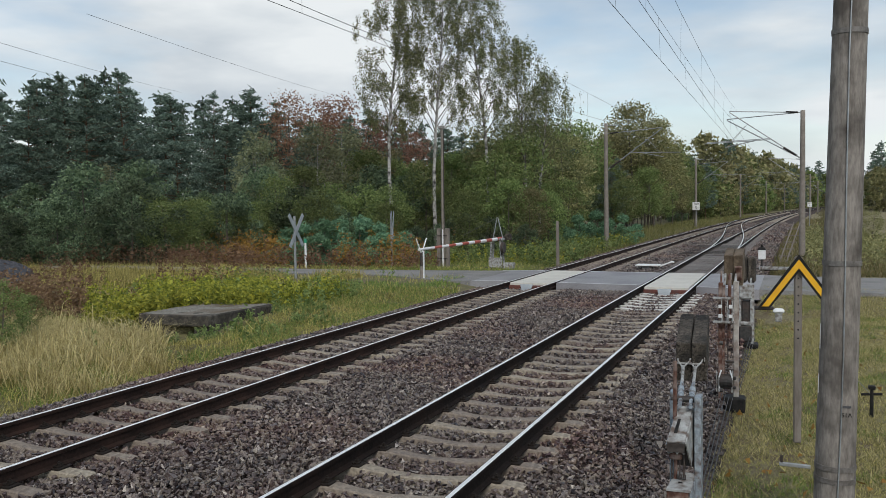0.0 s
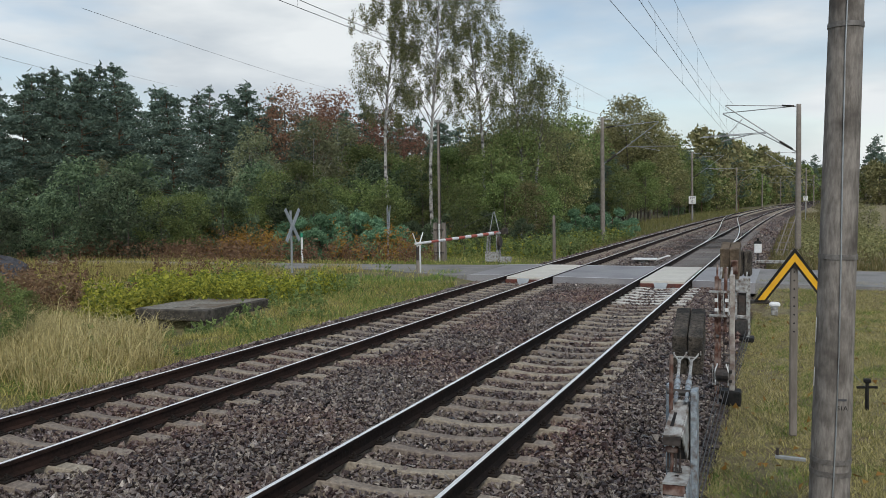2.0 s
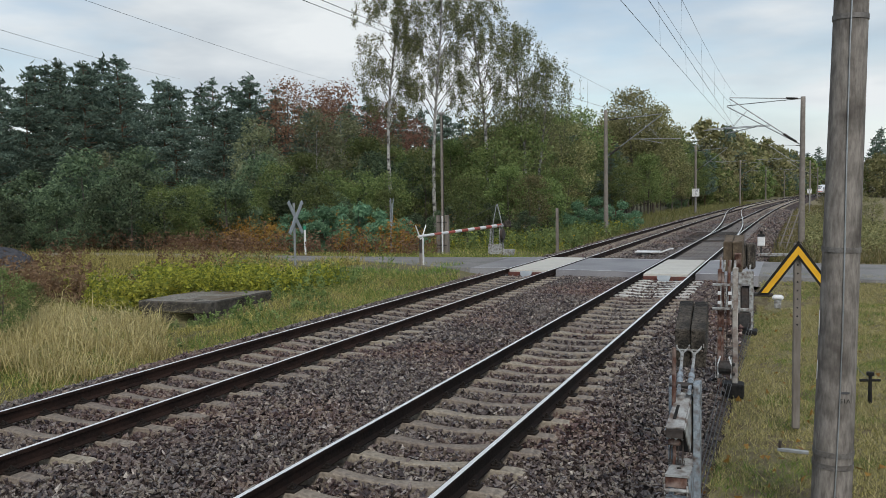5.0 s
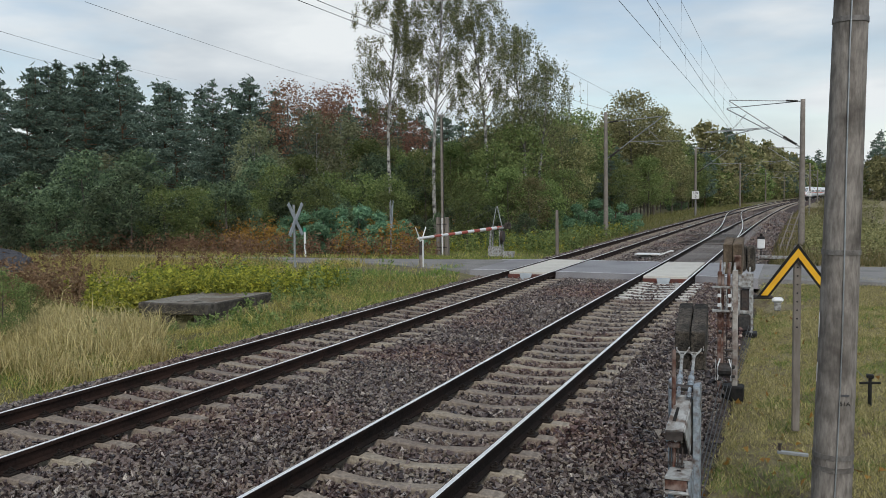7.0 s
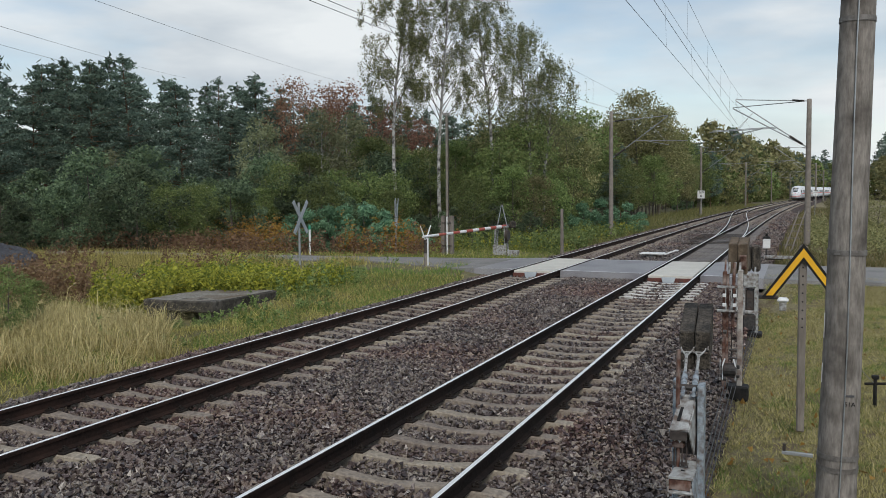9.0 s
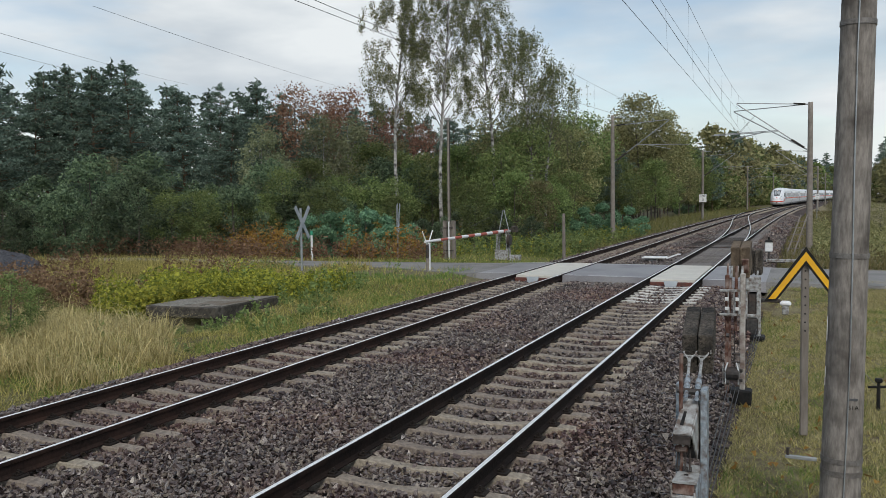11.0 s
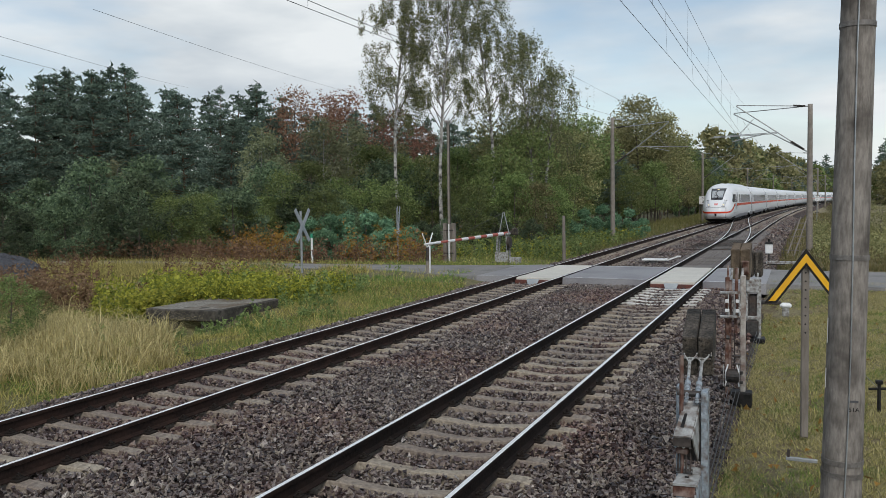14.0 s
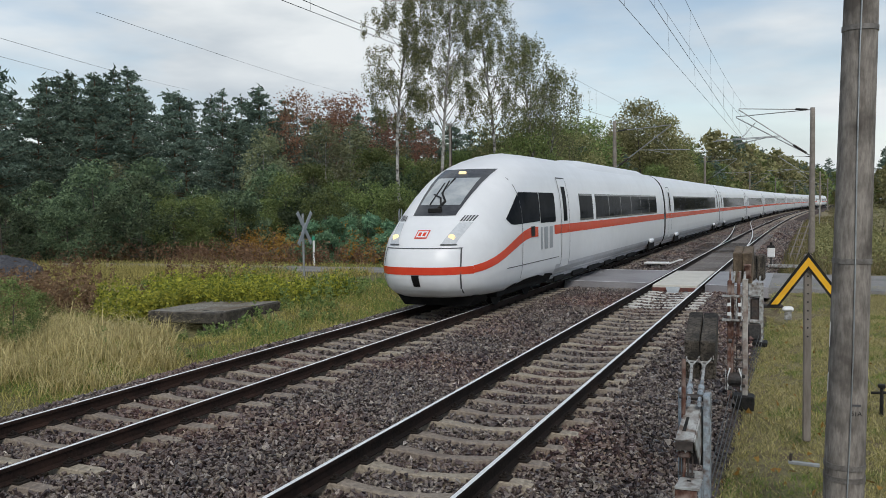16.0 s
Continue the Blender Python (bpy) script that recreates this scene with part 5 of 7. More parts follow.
# ---------------------------------------------------------------- barriers
def far_barrier():
    """The lowered barrier on the far side: stand, weight, red and white boom, rest post."""
    hinge, tip = Vector((-9.18, 38.1, 0.95)), Vector((-9.74, 29.75, 0.86))
    b = thing("level_crossing_barrier", "lowered red and white level crossing barrier on a grey steel stand", "barrier")
    n = 13
    d = (tip - hinge) / n
    for i in range(n):
        r0, r1 = 0.085 - 0.003 * i, 0.085 - 0.003 * (i + 1)
        red = i % 2 == 0 and i < n - 1
        part("boom_section", rod(hinge + d * i, hinge + d * (i + 1), r0, r1, 12), M_RED if red else M_WHITE, b, "red boom section" if red else "white boom section")
    back = hinge - (tip - hinge).normalized() * 0.5
    part("boom_tail", rod(hinge, back, 0.09, 0.09, 10), M_STEEL_DARK, b)
    part("counterweight", box(0.26, 0.30, 0.30, bevel=0.03), M_WEIGHT, b, "dark weathered counterweight block", m=pose(back.x + 0.15, back.y, back.z + 0.05))
    x, y = hinge.x - 0.15, hinge.y - 0.25
    for sx, sy in ((-0.28, -0.2), (0.28, -0.2), (-0.28, 0.2), (0.28, 0.2)):
        part("stand_leg", rod((x + sx, y + sy, -0.42), (x + sx * 0.75, y + sy * 0.75, 0.98), 0.05, 0.045, 6), M_GREYPAINT, b, "grey steel stand leg")
    part("stand_panel", box(0.66, 0.05, 0.48, bevel=0.01), M_GREYPAINT, b, "grey lower cover panel", m=pose(x, y - 0.24, -0.16))
    part("stand_panel", box(0.05, 0.45, 0.48, bevel=0.01), M_GREYPAINT, b, "grey lower cover panel", m=pose(x - 0.3, y, -0.16))
    part("stand_top", box(0.62, 0.5, 0.10, bevel=0.02), M_GREYPAINT, b, m=pose(x, y, 0.93))
    part("plinth", box(0.9, 0.75, 0.16, bevel=0.02), M_SLAB, b, "pale concrete plinth", m=pose(x - 0.05, y, -0.46))
    part("pulley", rod((x + 0.33, y - 0.25, 0.55), (x + 0.45, y - 0.25, 0.55), 0.26, 0.26, 18), M_STEEL_DARK, b, "dark rope pulley", m=None)
    part("pulley", rod((x + 0.30, y - 0.22, 0.3), (x + 0.36, y - 0.22, 0.3), 0.12, 0.12, 14), M_STEEL_DARK, b)
    part("stay", rod((x - 0.18, y, 0.95), (x + 0.02, y, 1.95), 0.022), M_STEEL, b, "thin stay bar")
    part("stay", rod((x + 0.30, y, 0.95), (x + 0.06, y, 1.95), 0.022), M_STEEL, b, "thin stay bar")
    part("base_box", box(0.5, 0.4, 0.32, bevel=0.02), M_GREYPAINT, b, "grey concrete box beside the stand", m=pose(x + 0.62, y - 0.1, -0.32))
    part("stay_cable", rod((x + 0.04, y, 1.93), tip * 0.35 + hinge * 0.65 + Vector((-0.6, 0, 0.3)), 0.008), M_WIRE, b)
    r = thing("barrier_rest", "grey rest post with a white fork under the barrier tip", "barrier rest", m=pose(-9.72, 29.95, -0.5))
    part("post", rod((0, 0, 0), (0, 0, 1.26), 0.07, 0.07, 12), M_STEEL_DARK, r, "dark post")
    part("sleeve", rod((0, 0, 0), (0, 0, 0.72), 0.078, 0.078, 12), M_CONCRETE_FAR, r, "grey lower sleeve")
    part("stripe_plate", box(0.03, 0.10, 1.2, bevel=0.005), M_WHITE, r, "white plate", m=pose(0.085, 0, 0.70))
    for s in (-1, 1):
        part("fork_arm", rod((0, s * 0.05, 1.24), (s * 0.06, s * 0.36, 1.78), 0.026, 0.02), M_WHITE, r, "white fork arm")
    # drawn in towards the mound so that the tip clears the road's edge
    near = Matrix.Translation(EYE) @ Matrix.Scale(0.935, 4) @ Matrix.Translation(-Vector(EYE))
    b.matrix_basis, r.matrix_basis = near, near @ r.matrix_basis


def plate(points, thick):
    """A flat sheet through corner points, given thickness along its normal."""
    pts = [Vector(q) for q in points]
    n = (pts[1] - pts[0]).cross(pts[2] - pts[0]).normalized() * thick * 0.5
    bm = bmesh.new()
    f, g = [bm.verts.new(q + n) for q in pts], [bm.verts.new(q - n) for q in pts]
    bm.faces.new(f), bm.faces.new(g[::-1])
    for i in range(len(pts)):
        j = (i + 1) % len(pts)
        bm.faces.new((f[j], f[i], g[i], g[j]))
    return bm


def weight_block(w, length, h, seed):
    """Cast concrete block: sharp but chipped edges and a pitted face."""
    bm = box(w, length, h, bevel=0.010)
    bmesh.ops.subdivide_edges(bm, edges=[e for e in bm.edges if e.calc_length() > 0.1], cuts=3, use_grid_fill=True)
    for v in bm.verts:
        v.co += Vector((0.004, 0.006, 0.006)) * noise.noise(v.co * 14 + Vector((seed, 0, 0)))
    return bm


def near_barrier():
    """Old rope-worked barrier drive close to the mound: painted stand, lever arms and two counterweights."""
    b = thing("barrier_drive", "old blue-grey barrier drive with lever arms and two dark counterweights", "barrier drive", "barrier drives beside the track", m=pose(2.62, 7.0, -0.5))
    right = part("upright", box(0.052, 0.16, 1.50, bevel=0.006), M_BLUEGREY, b, "flaking blue-grey upright", m=pose(0.140, 0.06, 0.67))
    part("upright", box(0.032, 0.12, 1.50, bevel=0.006), M_BLUEGREY, b, "flaking blue-grey upright", m=pose(-0.082, 0.20, 0.67))
    part("tie_bar", rod((-0.09, 0.16, 1.36), (0.15, 0.16, 1.36), 0.026), M_STEEL_DARK, b, "dark axle between the uprights")
    for z in (0.28, 0.62, 0.80, 1.18):
        part("bolt", rod((0.16, 0.02, z), (0.185, 0.02, z), 0.017, 0.017, 6), M_STEEL_DARK, right, "dark hexagon bolt")
    cover = part("cover", plate([(-0.062, -0.30, 1.115), (0.072, -0.30, 1.120), (0.092, 0.10, 1.312), (-0.024, 0.10, 1.305)], 0.014), M_GREYPAINT, b, "flaking pale cover plate")
    part("slot", plate([(-0.020, -0.21, 1.172), (0.006, -0.21, 1.172), (0.016, -0.06, 1.244), (-0.006, -0.06, 1.244)], 0.006), M_BLACK, cover, "dark slot in the cover")
    part("cover_front", plate([(-0.062, -0.306, 1.108), (0.072, -0.306, 1.112), (0.070, -0.306, 1.045), (-0.060, -0.306, 1.045)], 0.016), M_STEEL_DARK, b, "dark front lip of the cover")
    part("cover_side", plate([(0.078, -0.30, 1.112), (0.098, 0.10, 1.305), (0.102, 0.06, 1.02), (0.094, -0.06, 0.87)], 0.010), M_GREYPAINT, b, "pale greenish side plate")
    part("cover_side", plate([(-0.066, -0.29, 1.10), (-0.030, 0.10, 1.295), (-0.034, 0.10, 1.05), (-0.060, -0.22, 1.00)], 0.010), M_BLUEGREY, b, "blue-grey side plate")
    part("rod", rod((-0.037, -0.02, 1.00), (-0.036, 0.0, 1.70), 0.017), M_RUST, b, "long dark rusty rod")
    part("rod", rod((-0.018, -0.12, 0.62), (-0.022, -0.10, 1.06), 0.014), M_RUST, b, "rusty connecting rod")
    for x in (-0.050, 0.012, 0.045):
        part("link_rod", rod((x, -0.13, 0.79), (x + 0.004, -0.10, 1.05), 0.0075), M_STEEL_DARK, b, "thin dark link rod")
        part("shackle", tube([(x - 0.014, -0.13, 0.82), (x - 0.014, -0.14, 0.785), (x + 0.014, -0.14, 0.785), (x + 0.014, -0.13, 0.82)], 0.006), M_STEEL_DARK, b, "small dark shackle")
    part("linkage", box(0.12, 0.08, 0.085, bevel=0.012), M_STEEL_DARK, b, "dark greasy linkage", m=pose(0.0, -0.08, 1.0))
    part("linkage", box(0.10, 0.05, 0.05, bevel=0.012), M_RUST, b, "rusty clevis", m=pose(-0.02, -0.11, 0.955))
    part("crank", tube([(-0.045, -0.16, 1.00), (-0.02, -0.18, 1.035), (0.0, -0.18, 0.995), (0.03, -0.17, 1.03), (0.05, -0.15, 0.99)], 0.009), M_GREYPAINT, b, "bent pale crank wire")
    part("back_plate", box(0.17, 0.012, 0.34, bevel=0.004), M_STEEL_DARK, b, "dark greasy plate behind the linkage", m=pose(0.02, 0.14, 0.98))
    lower = part("lower_box", plate([(-0.066, -0.32, 0.745), (0.120, -0.32, 0.748), (0.118, 0.02, 0.785), (-0.030, 0.02, 0.785)], 0.018), M_GREYPAINT, b, "pale lower box lid")
    part("lid_slot", plate([(0.012, -0.20, 0.771), (0.042, -0.20, 0.771), (0.042, -0.18, 0.773), (0.012, -0.18, 0.773)], 0.006), M_BLACK, lower)
    part("lower_front", box(0.165, 0.02, 0.085, bevel=0.004), M_RUST, b, "rusty front under the lid", m=pose(0.018, -0.30, 0.692))
    part("lower_side", plate([(0.118, -0.31, 0.735), (0.118, 0.0, 0.772), (0.122, 0.0, 0.10), (0.122, -0.25, 0.10)], 0.014), M_BLUEGREY, b, "blue-grey lower side plate")
    part("lower_front", box(0.18, 0.03, 0.42, bevel=0.006), M_BLUEGREY, b, "blue-grey lower front", m=pose(0.022, -0.25, 0.36))
    part("lower_opening", box(0.10, 0.012, 0.14, bevel=0.003), M_BLACK, b, "dark opening in the lower front", m=pose(0.026, -0.269, 0.44))
    part("cross_rod", rod((-0.078, -0.33, 0.635), (0.118, -0.33, 0.640), 0.015), M_GREYPAINT, b, "pale cross rod")
    for x in (-0.066, 0.106):
        part("rod_eye", tube([(x, -0.33, 0.60), (x, -0.345, 0.64), (x, -0.33, 0.68)], 0.009), M_GREYPAINT, b)
    part("foot", box(0.34, 0.6, 0.12, bevel=0.02), M_SLAB, b, "concrete footing", m=pose(0.03, -0.02, 0.05))
    for x0, x1 in ((0.0, -0.080), (0.083, 0.027)):
        part("lever_arm", rod((x0, 0.0, 1.335), (x0 * 0.45 + x1 * 0.55, 0.53, 1.418), 0.017, 0.016), M_BLUEGREY, b, "pale blue-grey lever arm")
        part("lever_sleeve", rod((x0 * 0.75 + x1 * 0.25, 0.24, 1.372), (x0 * 0.55 + x1 * 0.45, 0.42, 1.40), 0.026, 0.026, 10), M_BLUEGREY, b, "pale sleeve on the lever arm")
        part("lever_arm", rod((x0 * 0.45 + x1 * 0.55, 0.53, 1.418), (x1, 0.955, 1.485), 0.014, 0.013), M_GREYPAINT, b)
        for k in (-1, 1):
            part("fork", tube([(x1 - 0.012 * k, 0.80, 1.448), (x1 + 0.010 * k, 0.93, 1.485), (x1 + 0.052 * k, 0.972, 1.53), (x1 + 0.056 * k, 1.03, 1.545)], 0.0075), M_GREYPAINT, b, "white steel fork holding the weight")
    for x, seed in ((-0.107, 3.0), (0.033, 17.0)):
        part("counterweight", weight_block(0.130, 0.76, 0.375, seed), M_WEIGHT, b, "dark mossy concrete counterweight", m=pose(x, 1.385, 1.60, 13, 0, 3))
    part("weight_strap", plate([(0.103, 0.98, 1.53), (0.103, 0.98, 1.555), (0.082, 1.55, 1.79), (0.082, 1.57, 1.765)], 0.010), M_GREYPAINT, b, "pale steel strap beside the weights")
    part("weight_clamp", box(0.26, 0.02, 0.016, bevel=0.004), M_GREYPAINT, b, "pale clamp under the weights", m=pose(-0.035, 1.005, 1.50))


def frame_barrier():
    b = thing("barrier_drive", "tall rusty barrier frame with brown counterweights on top", "barrier drive", "barrier drives beside the track", m=pose(2.56, 13.1, -0.6))
    part("upright", box(0.062, 0.08, 1.90, (0, 0, 0.95), 0.012), M_RUST, b, "flaking rusty steel upright", m=pose(-0.072, 0, 0))
    part("upright", box(0.078, 0.10, 1.92, (0, 0, 0.96), 0.012), M_FLAKED, b, "upright with rust and flaking pale paint", m=pose(0.140, 0.05, 0))
    part("foot", box(0.30, 0.28, 0.22, (0, 0, 0.1), 0.02), M_BLACK, b, "black base block", m=pose(0.12, 0.05, 0))
    part("cross_bar", box(0.30, 0.05, 0.05, bevel=0.008), M_STEEL_DARK, b, m=pose(0.0, -0.06, 0.50))
    part("cross_bar", box(0.30, 0.05, 0.04, bevel=0.008), M_STEEL_DARK, b, m=pose(0.0, -0.06, 0.36))
    part("drum", rod((-0.08, -0.04, 0.45), (0.1, -0.04, 0.45), 0.10, 0.10, 14), M_STEEL_DARK, b, "dark rope drum")
    for x in (-0.12, 0.1):
        part("side_plate", prism([(-0.05, 0.30), (0.05, 0.30), (0.05, 0.56), (-0.02, 0.62)], 0.012, Matrix.Rotation(radians(90), 4, "Z")), M_GREYPAINT, b, "pale steel side plate", m=pose(x, -0.08, 0))
    part("rope", rod((-0.02, 0, 0.5), (-0.02, 0, 1.7), 0.008), M_STEEL_DARK, b)
    part("rope", rod((0.03, 0, 0.5), (0.03, 0, 1.7), 0.008), M_STEEL_DARK, b)
    part("guide_rod", rod((-0.035, -0.03, 0.42), (-0.03, -0.03, 1.86), 0.020), M_RUST, b, "dark rusty guide rod")
    part("guide_rod", rod((0.045, -0.03, 1.08), (0.05, 0.10, 2.02), 0.024), M_RUST, b, "dark rusty guide rod")
    for z in (0.62, 0.74):
        part("catch", box(0.11, 0.05, 0.03, bevel=0.006), M_STEEL_DARK, b, "dark catch on the rods", m=pose(0.06, -0.05, z))
    for x in (-0.085, 0.095):
        part("white_guide", tube([(x, -0.10, 0.30), (x, -0.11, 0.52), (x + 0.03 * (1 if x > 0 else -1) * -1, -0.09, 0.62)], 0.011), M_WHITE, b, "white bent steel guide")
        for z in (1.42, 1.56):
            part("white_guide", box(0.05, 0.02, 0.05, bevel=0.004), M_WHITE, b, "white flaking bracket", m=pose(x * 0.8, -0.15, z))
    for x in (-0.05, 0.03, 0.10):
        part("lever_arm", rod((x, -0.1, 1.32), (x + 0.02, 0.35, 2.0), 0.018), M_GREYPAINT, b, "pale lever arm with flaking paint")
        part("lever_fork", box(0.012, 0.05, 0.34), M_GREYPAINT, b, "white steel fork", m=pose(x, -0.12, 1.5))
    part("yoke", box(0.30, 0.04, 0.035, bevel=0.006), M_GREYPAINT, b, m=pose(-0.02, -0.12, 1.68))
    part("yoke", box(0.30, 0.04, 0.035, bevel=0.006), M_GREYPAINT, b, m=pose(-0.02, -0.12, 1.33))
    part("rod", rod((-0.09, 0.1, 1.5), (-0.08, 0.25, 2.05), 0.014), M_RUST, b)
    part("rust_plate", box(0.10, 0.05, 0.22, bevel=0.01), M_RUST, b, "torn rusty plate", m=pose(0.15, 0.47, 2.0, 20))
    for x, w in ((0.0, 0.130), (0.142, 0.140)):
        bm = box(w, 0.55, 0.47, bevel=0.012)
        bmesh.ops.subdivide_edges(bm, edges=bm.edges, cuts=2)
        for v in bm.verts:
            v.co += Vector((0.008, 0.008, 0.010)) * noise.noise(v.co * 8 + Vector((x * 70, 2, 0)))
        part("counterweight", bm, M_WEIGHT_BROWN, b, "brown weathered counterweight", m=pose(x, 0.80, 2.08, 8))
    c = thing("barrier_drive", "grey barrier drive with dark counterweights beyond the rusty frame", "barrier drive", "barrier drives beside the track", m=pose(2.56, 19.0, -0.6))
    part("upright", box(0.08, 0.14, 1.35, (0, 0, 0.67), 0.01), M_GREYPAINT, c, m=pose(0.13, 0, 0))
    part("upright", box(0.06, 0.14, 1.35, (0, 0, 0.67), 0.01), M_GREYPAINT, c, m=pose(-0.12, 0, 0))
    part("cover", box(0.26, 0.12, 0.30, (0, 0, 1.15), 0.02), M_GREYPAINT, c, "pale grey cover box", m=pose(0, -0.08, 0.05))
    part("linkage", box(0.16, 0.10, 0.5, (0, 0, 0.75), 0.02), M_STEEL_DARK, c)
    part("lower_box", box(0.25, 0.2, 0.34, (0, 0, 0.3), 0.02), M_STEEL_DARK, c)
    part("lower_lid", box(0.2, 0.2, 0.08, (0, 0, 0.52), 0.02), M_GREYPAINT, c)
    part("foot", box(0.5, 0.4, 0.10, (0, 0, 0.05), 0.02), M_BLACK, c)
    for x in (-0.09, 0.09):
        part("counterweight", box(0.16, 0.5, 0.55, bevel=0.03), M_WEIGHT, c, "dark counterweight", m=pose(x + 0.01, 0.6, 1.62))
        part("lever_arm", rod((x, 0, 1.3), (x, 0.55, 1.5), 0.02), M_GREYPAINT, c)
    part("cross_arm", box(0.42, 0.10, 0.08, bevel=0.02), M_STEEL_DARK, c, "dark cross arm beside the drive", m=pose(0.34, 0.1, 0.84))
    for k in range(4):
        wire([(2.52 + 0.05 * k, 12.9, -0.30 - 0.02 * k), (2.58 + 0.04 * k, 9.5, -0.36), (2.62 + 0.035 * k, 7.2, -0.30)], 0.006, "pull rope along the ground between the drives", "pull_rope")
    for k in range(3):
        wire([(2.66 + 0.05 * k, 18.8, -0.33), (2.66 + 0.04 * k, 13.3, -0.32)], 0.006, "pull rope along the ground between the drives", "pull_rope")


# ---------------------------------------------------------------- plants
RNG = np.random.default_rng(11)


def spot(bearing, d):
    """A place d metres from the mound, by its bearing in degrees left of the line."""
    a = radians(bearing)
    return EYE[0] - d * math.sin(a), d * math.cos(a)


def leaves(rng, centres, length, width, droop=0.0, spread=0.35):
    """One pointed leaf at each centre, turned at random."""
    n = len(centres)
    d = rng.normal(size=(n, 3))
    d[:, 2] = d[:, 2] * 0.7 - droop
    d /= np.linalg.norm(d, axis=1)[:, None]
    e = np.cross(d, rng.normal(size=(n, 3)))
    e /= np.linalg.norm(e, axis=1)[:, None] + 1e-9
    ln = length * rng.lognormal(0, spread, n)[:, None]
    wd = width * rng.lognormal(0, spread, n)[:, None]
    v = np.stack([centres - d * ln * 0.5 - e * wd * 0.35, centres + e * wd * 0.75, centres + d * ln * 0.55 - e * wd * 0.25], 1).reshape(-1, 3)
    return v, np.arange(3 * n).reshape(n, 3)


def tube_path(bm, pts, r0, r1, n=6):
    for i, (a, b) in enumerate(zip(pts, pts[1:])):
        k = len(pts) - 1
        rod(a, b, r0 + (r1 - r0) * i / k, r0 + (r1 - r0) * (i + 1) / k, n, bm)


def make_tree(rng, name, label, category, h, spread, leaf_mat, bark, n_leaf, leaf, kind="round", trunk_r=0.12, group=""):
    t = thing(name, label, category, group)
    bm = bmesh.new()
    lean = rng.normal(0, 0.03, 2)
    trunk = [Vector((lean[0] * h * k * k + (0.28 if kind == "birch" else 0.06) * math.sin(5 * k + lean[1] * 90), lean[1] * h * k * k + 0.06 * math.cos(4 * k), h * 0.97 * k)) for k in np.linspace(0, 1, 8)]
    tube_path(bm, trunk, trunk_r, trunk_r * 0.15, 8 if kind == "birch" else 6)
    clumps = []
    limbs = bmesh.new() if kind == "birch" else bm

    def at(k):
        i = min(6, int(k * 7))
        return trunk[i].lerp(trunk[i + 1], k * 7 - i)
    if kind == "pine":
        # whorls of branches that carry flat, upturned pads of needles
        for w in range(15):
            f = 0.27 + 0.71 * (w / 14) ** 0.9
            ring = spread * ((1.02 - f) / 0.75) ** 0.82 * (0.6 + 0.4 * min(1, (f - 0.20) * 4))
            for k in range(4 if f < 0.9 else 3):
                reach = ring * rng.uniform(0.45, 1.12)
                a = w * 1.1 + k * 1.57 + rng.normal(0, 0.4)
                p = at(min(f, 0.995)) + Vector((0, 0, rng.normal(0, 0.25)))
                tip = p + Vector((reach * math.cos(a), reach * math.sin(a), rng.uniform(0.02, 0.40) * reach))
                rod(p, tip, 0.05 * (1.3 - f) + 0.015, 0.012, 3, bm)
                for q in (0.40, 0.70, 0.95):
                    c = p.lerp(tip, q)
                    clumps.append((c.x + rng.normal(0, 0.25), c.y + rng.normal(0, 0.25), c.z + 0.12, 0.15 * reach + 0.34))
        clumps += [(*trunk[-1], 0.42), (trunk[-1].x, trunk[-1].y, trunk[-1].z + 0.35, 0.28)]
    elif kind == "birch":
        for k in range(46):
            f = 0.40 + 0.58 * k / 45
            reach = spread * (0.75 + 0.45 * math.sin(math.pi * min(1, (f - 0.2) / 0.8))) * rng.uniform(0.55, 1.1) * (1.0 if f < 0.85 else (1.15 - f) / 0.3)
            a = k * 2.4 + rng.normal(0, 0.4)
            p = at(f)
            mid = p + Vector((0.55 * reach * math.cos(a), 0.55 * reach * math.sin(a), 0.75 * reach))
            end = p + Vector((reach * math.cos(a), reach * math.sin(a), 0.85 * reach * rng.uniform(0.6, 1.1)))
            rod(p, mid, 0.045 * (1.2 - f), 0.022 * (1.2 - f), 4, limbs)
            rod(mid, end, 0.022 * (1.2 - f), 0.008, 4, limbs)
            for s in range(7):
                c = mid.lerp(end, s / 5.0) + Vector(rng.normal(0, 0.22, 3))
                drop = rng.uniform(0.3, 1.6)
                rod(c, c - Vector((0, 0, drop)), 0.006, 0.004, 3, limbs)
                for q in range(3):
                    clumps.append((c.x, c.y, c.z - drop * q / 2.5, 0.26))
    else:
        n_cl = int(26 + 6 * h)
        for k in range(n_cl):
            a, u = rng.uniform(0, 6.283), rng.uniform(0.0 if kind == "bush" else 0.22, 1.0)
            prof = (1 - abs(2 * u - 0.85) ** 2.2 * 0.75) if kind == "bush" else math.sin(math.pi * min(1, max(0.05, (u - 0.12) / 0.92))) ** 0.65
            r = spread * prof * rng.uniform(0.35, 1.0) ** 0.5 * (1 + 0.25 * math.sin(3 * a + h))
            c = Vector((r * math.cos(a), r * math.sin(a), h * (0.04 + 0.94 * u)))
            clumps.append((*c, (0.10 + 0.055 * rng.random()) * (h * 0.5 + spread)))
            if k % 2 == 0:
                p = at(min(0.95, max(0.03, u * 0.7)))
                mid = p.lerp(c, 0.5) + Vector((0, 0, -0.04 * h))
                rod(p, mid, trunk_r * 0.35 * (1.1 - u), trunk_r * 0.2 * (1.1 - u) + 0.004, 3, bm)
                rod(mid, c, trunk_r * 0.2 * (1.1 - u) + 0.004, 0.006, 3, bm)
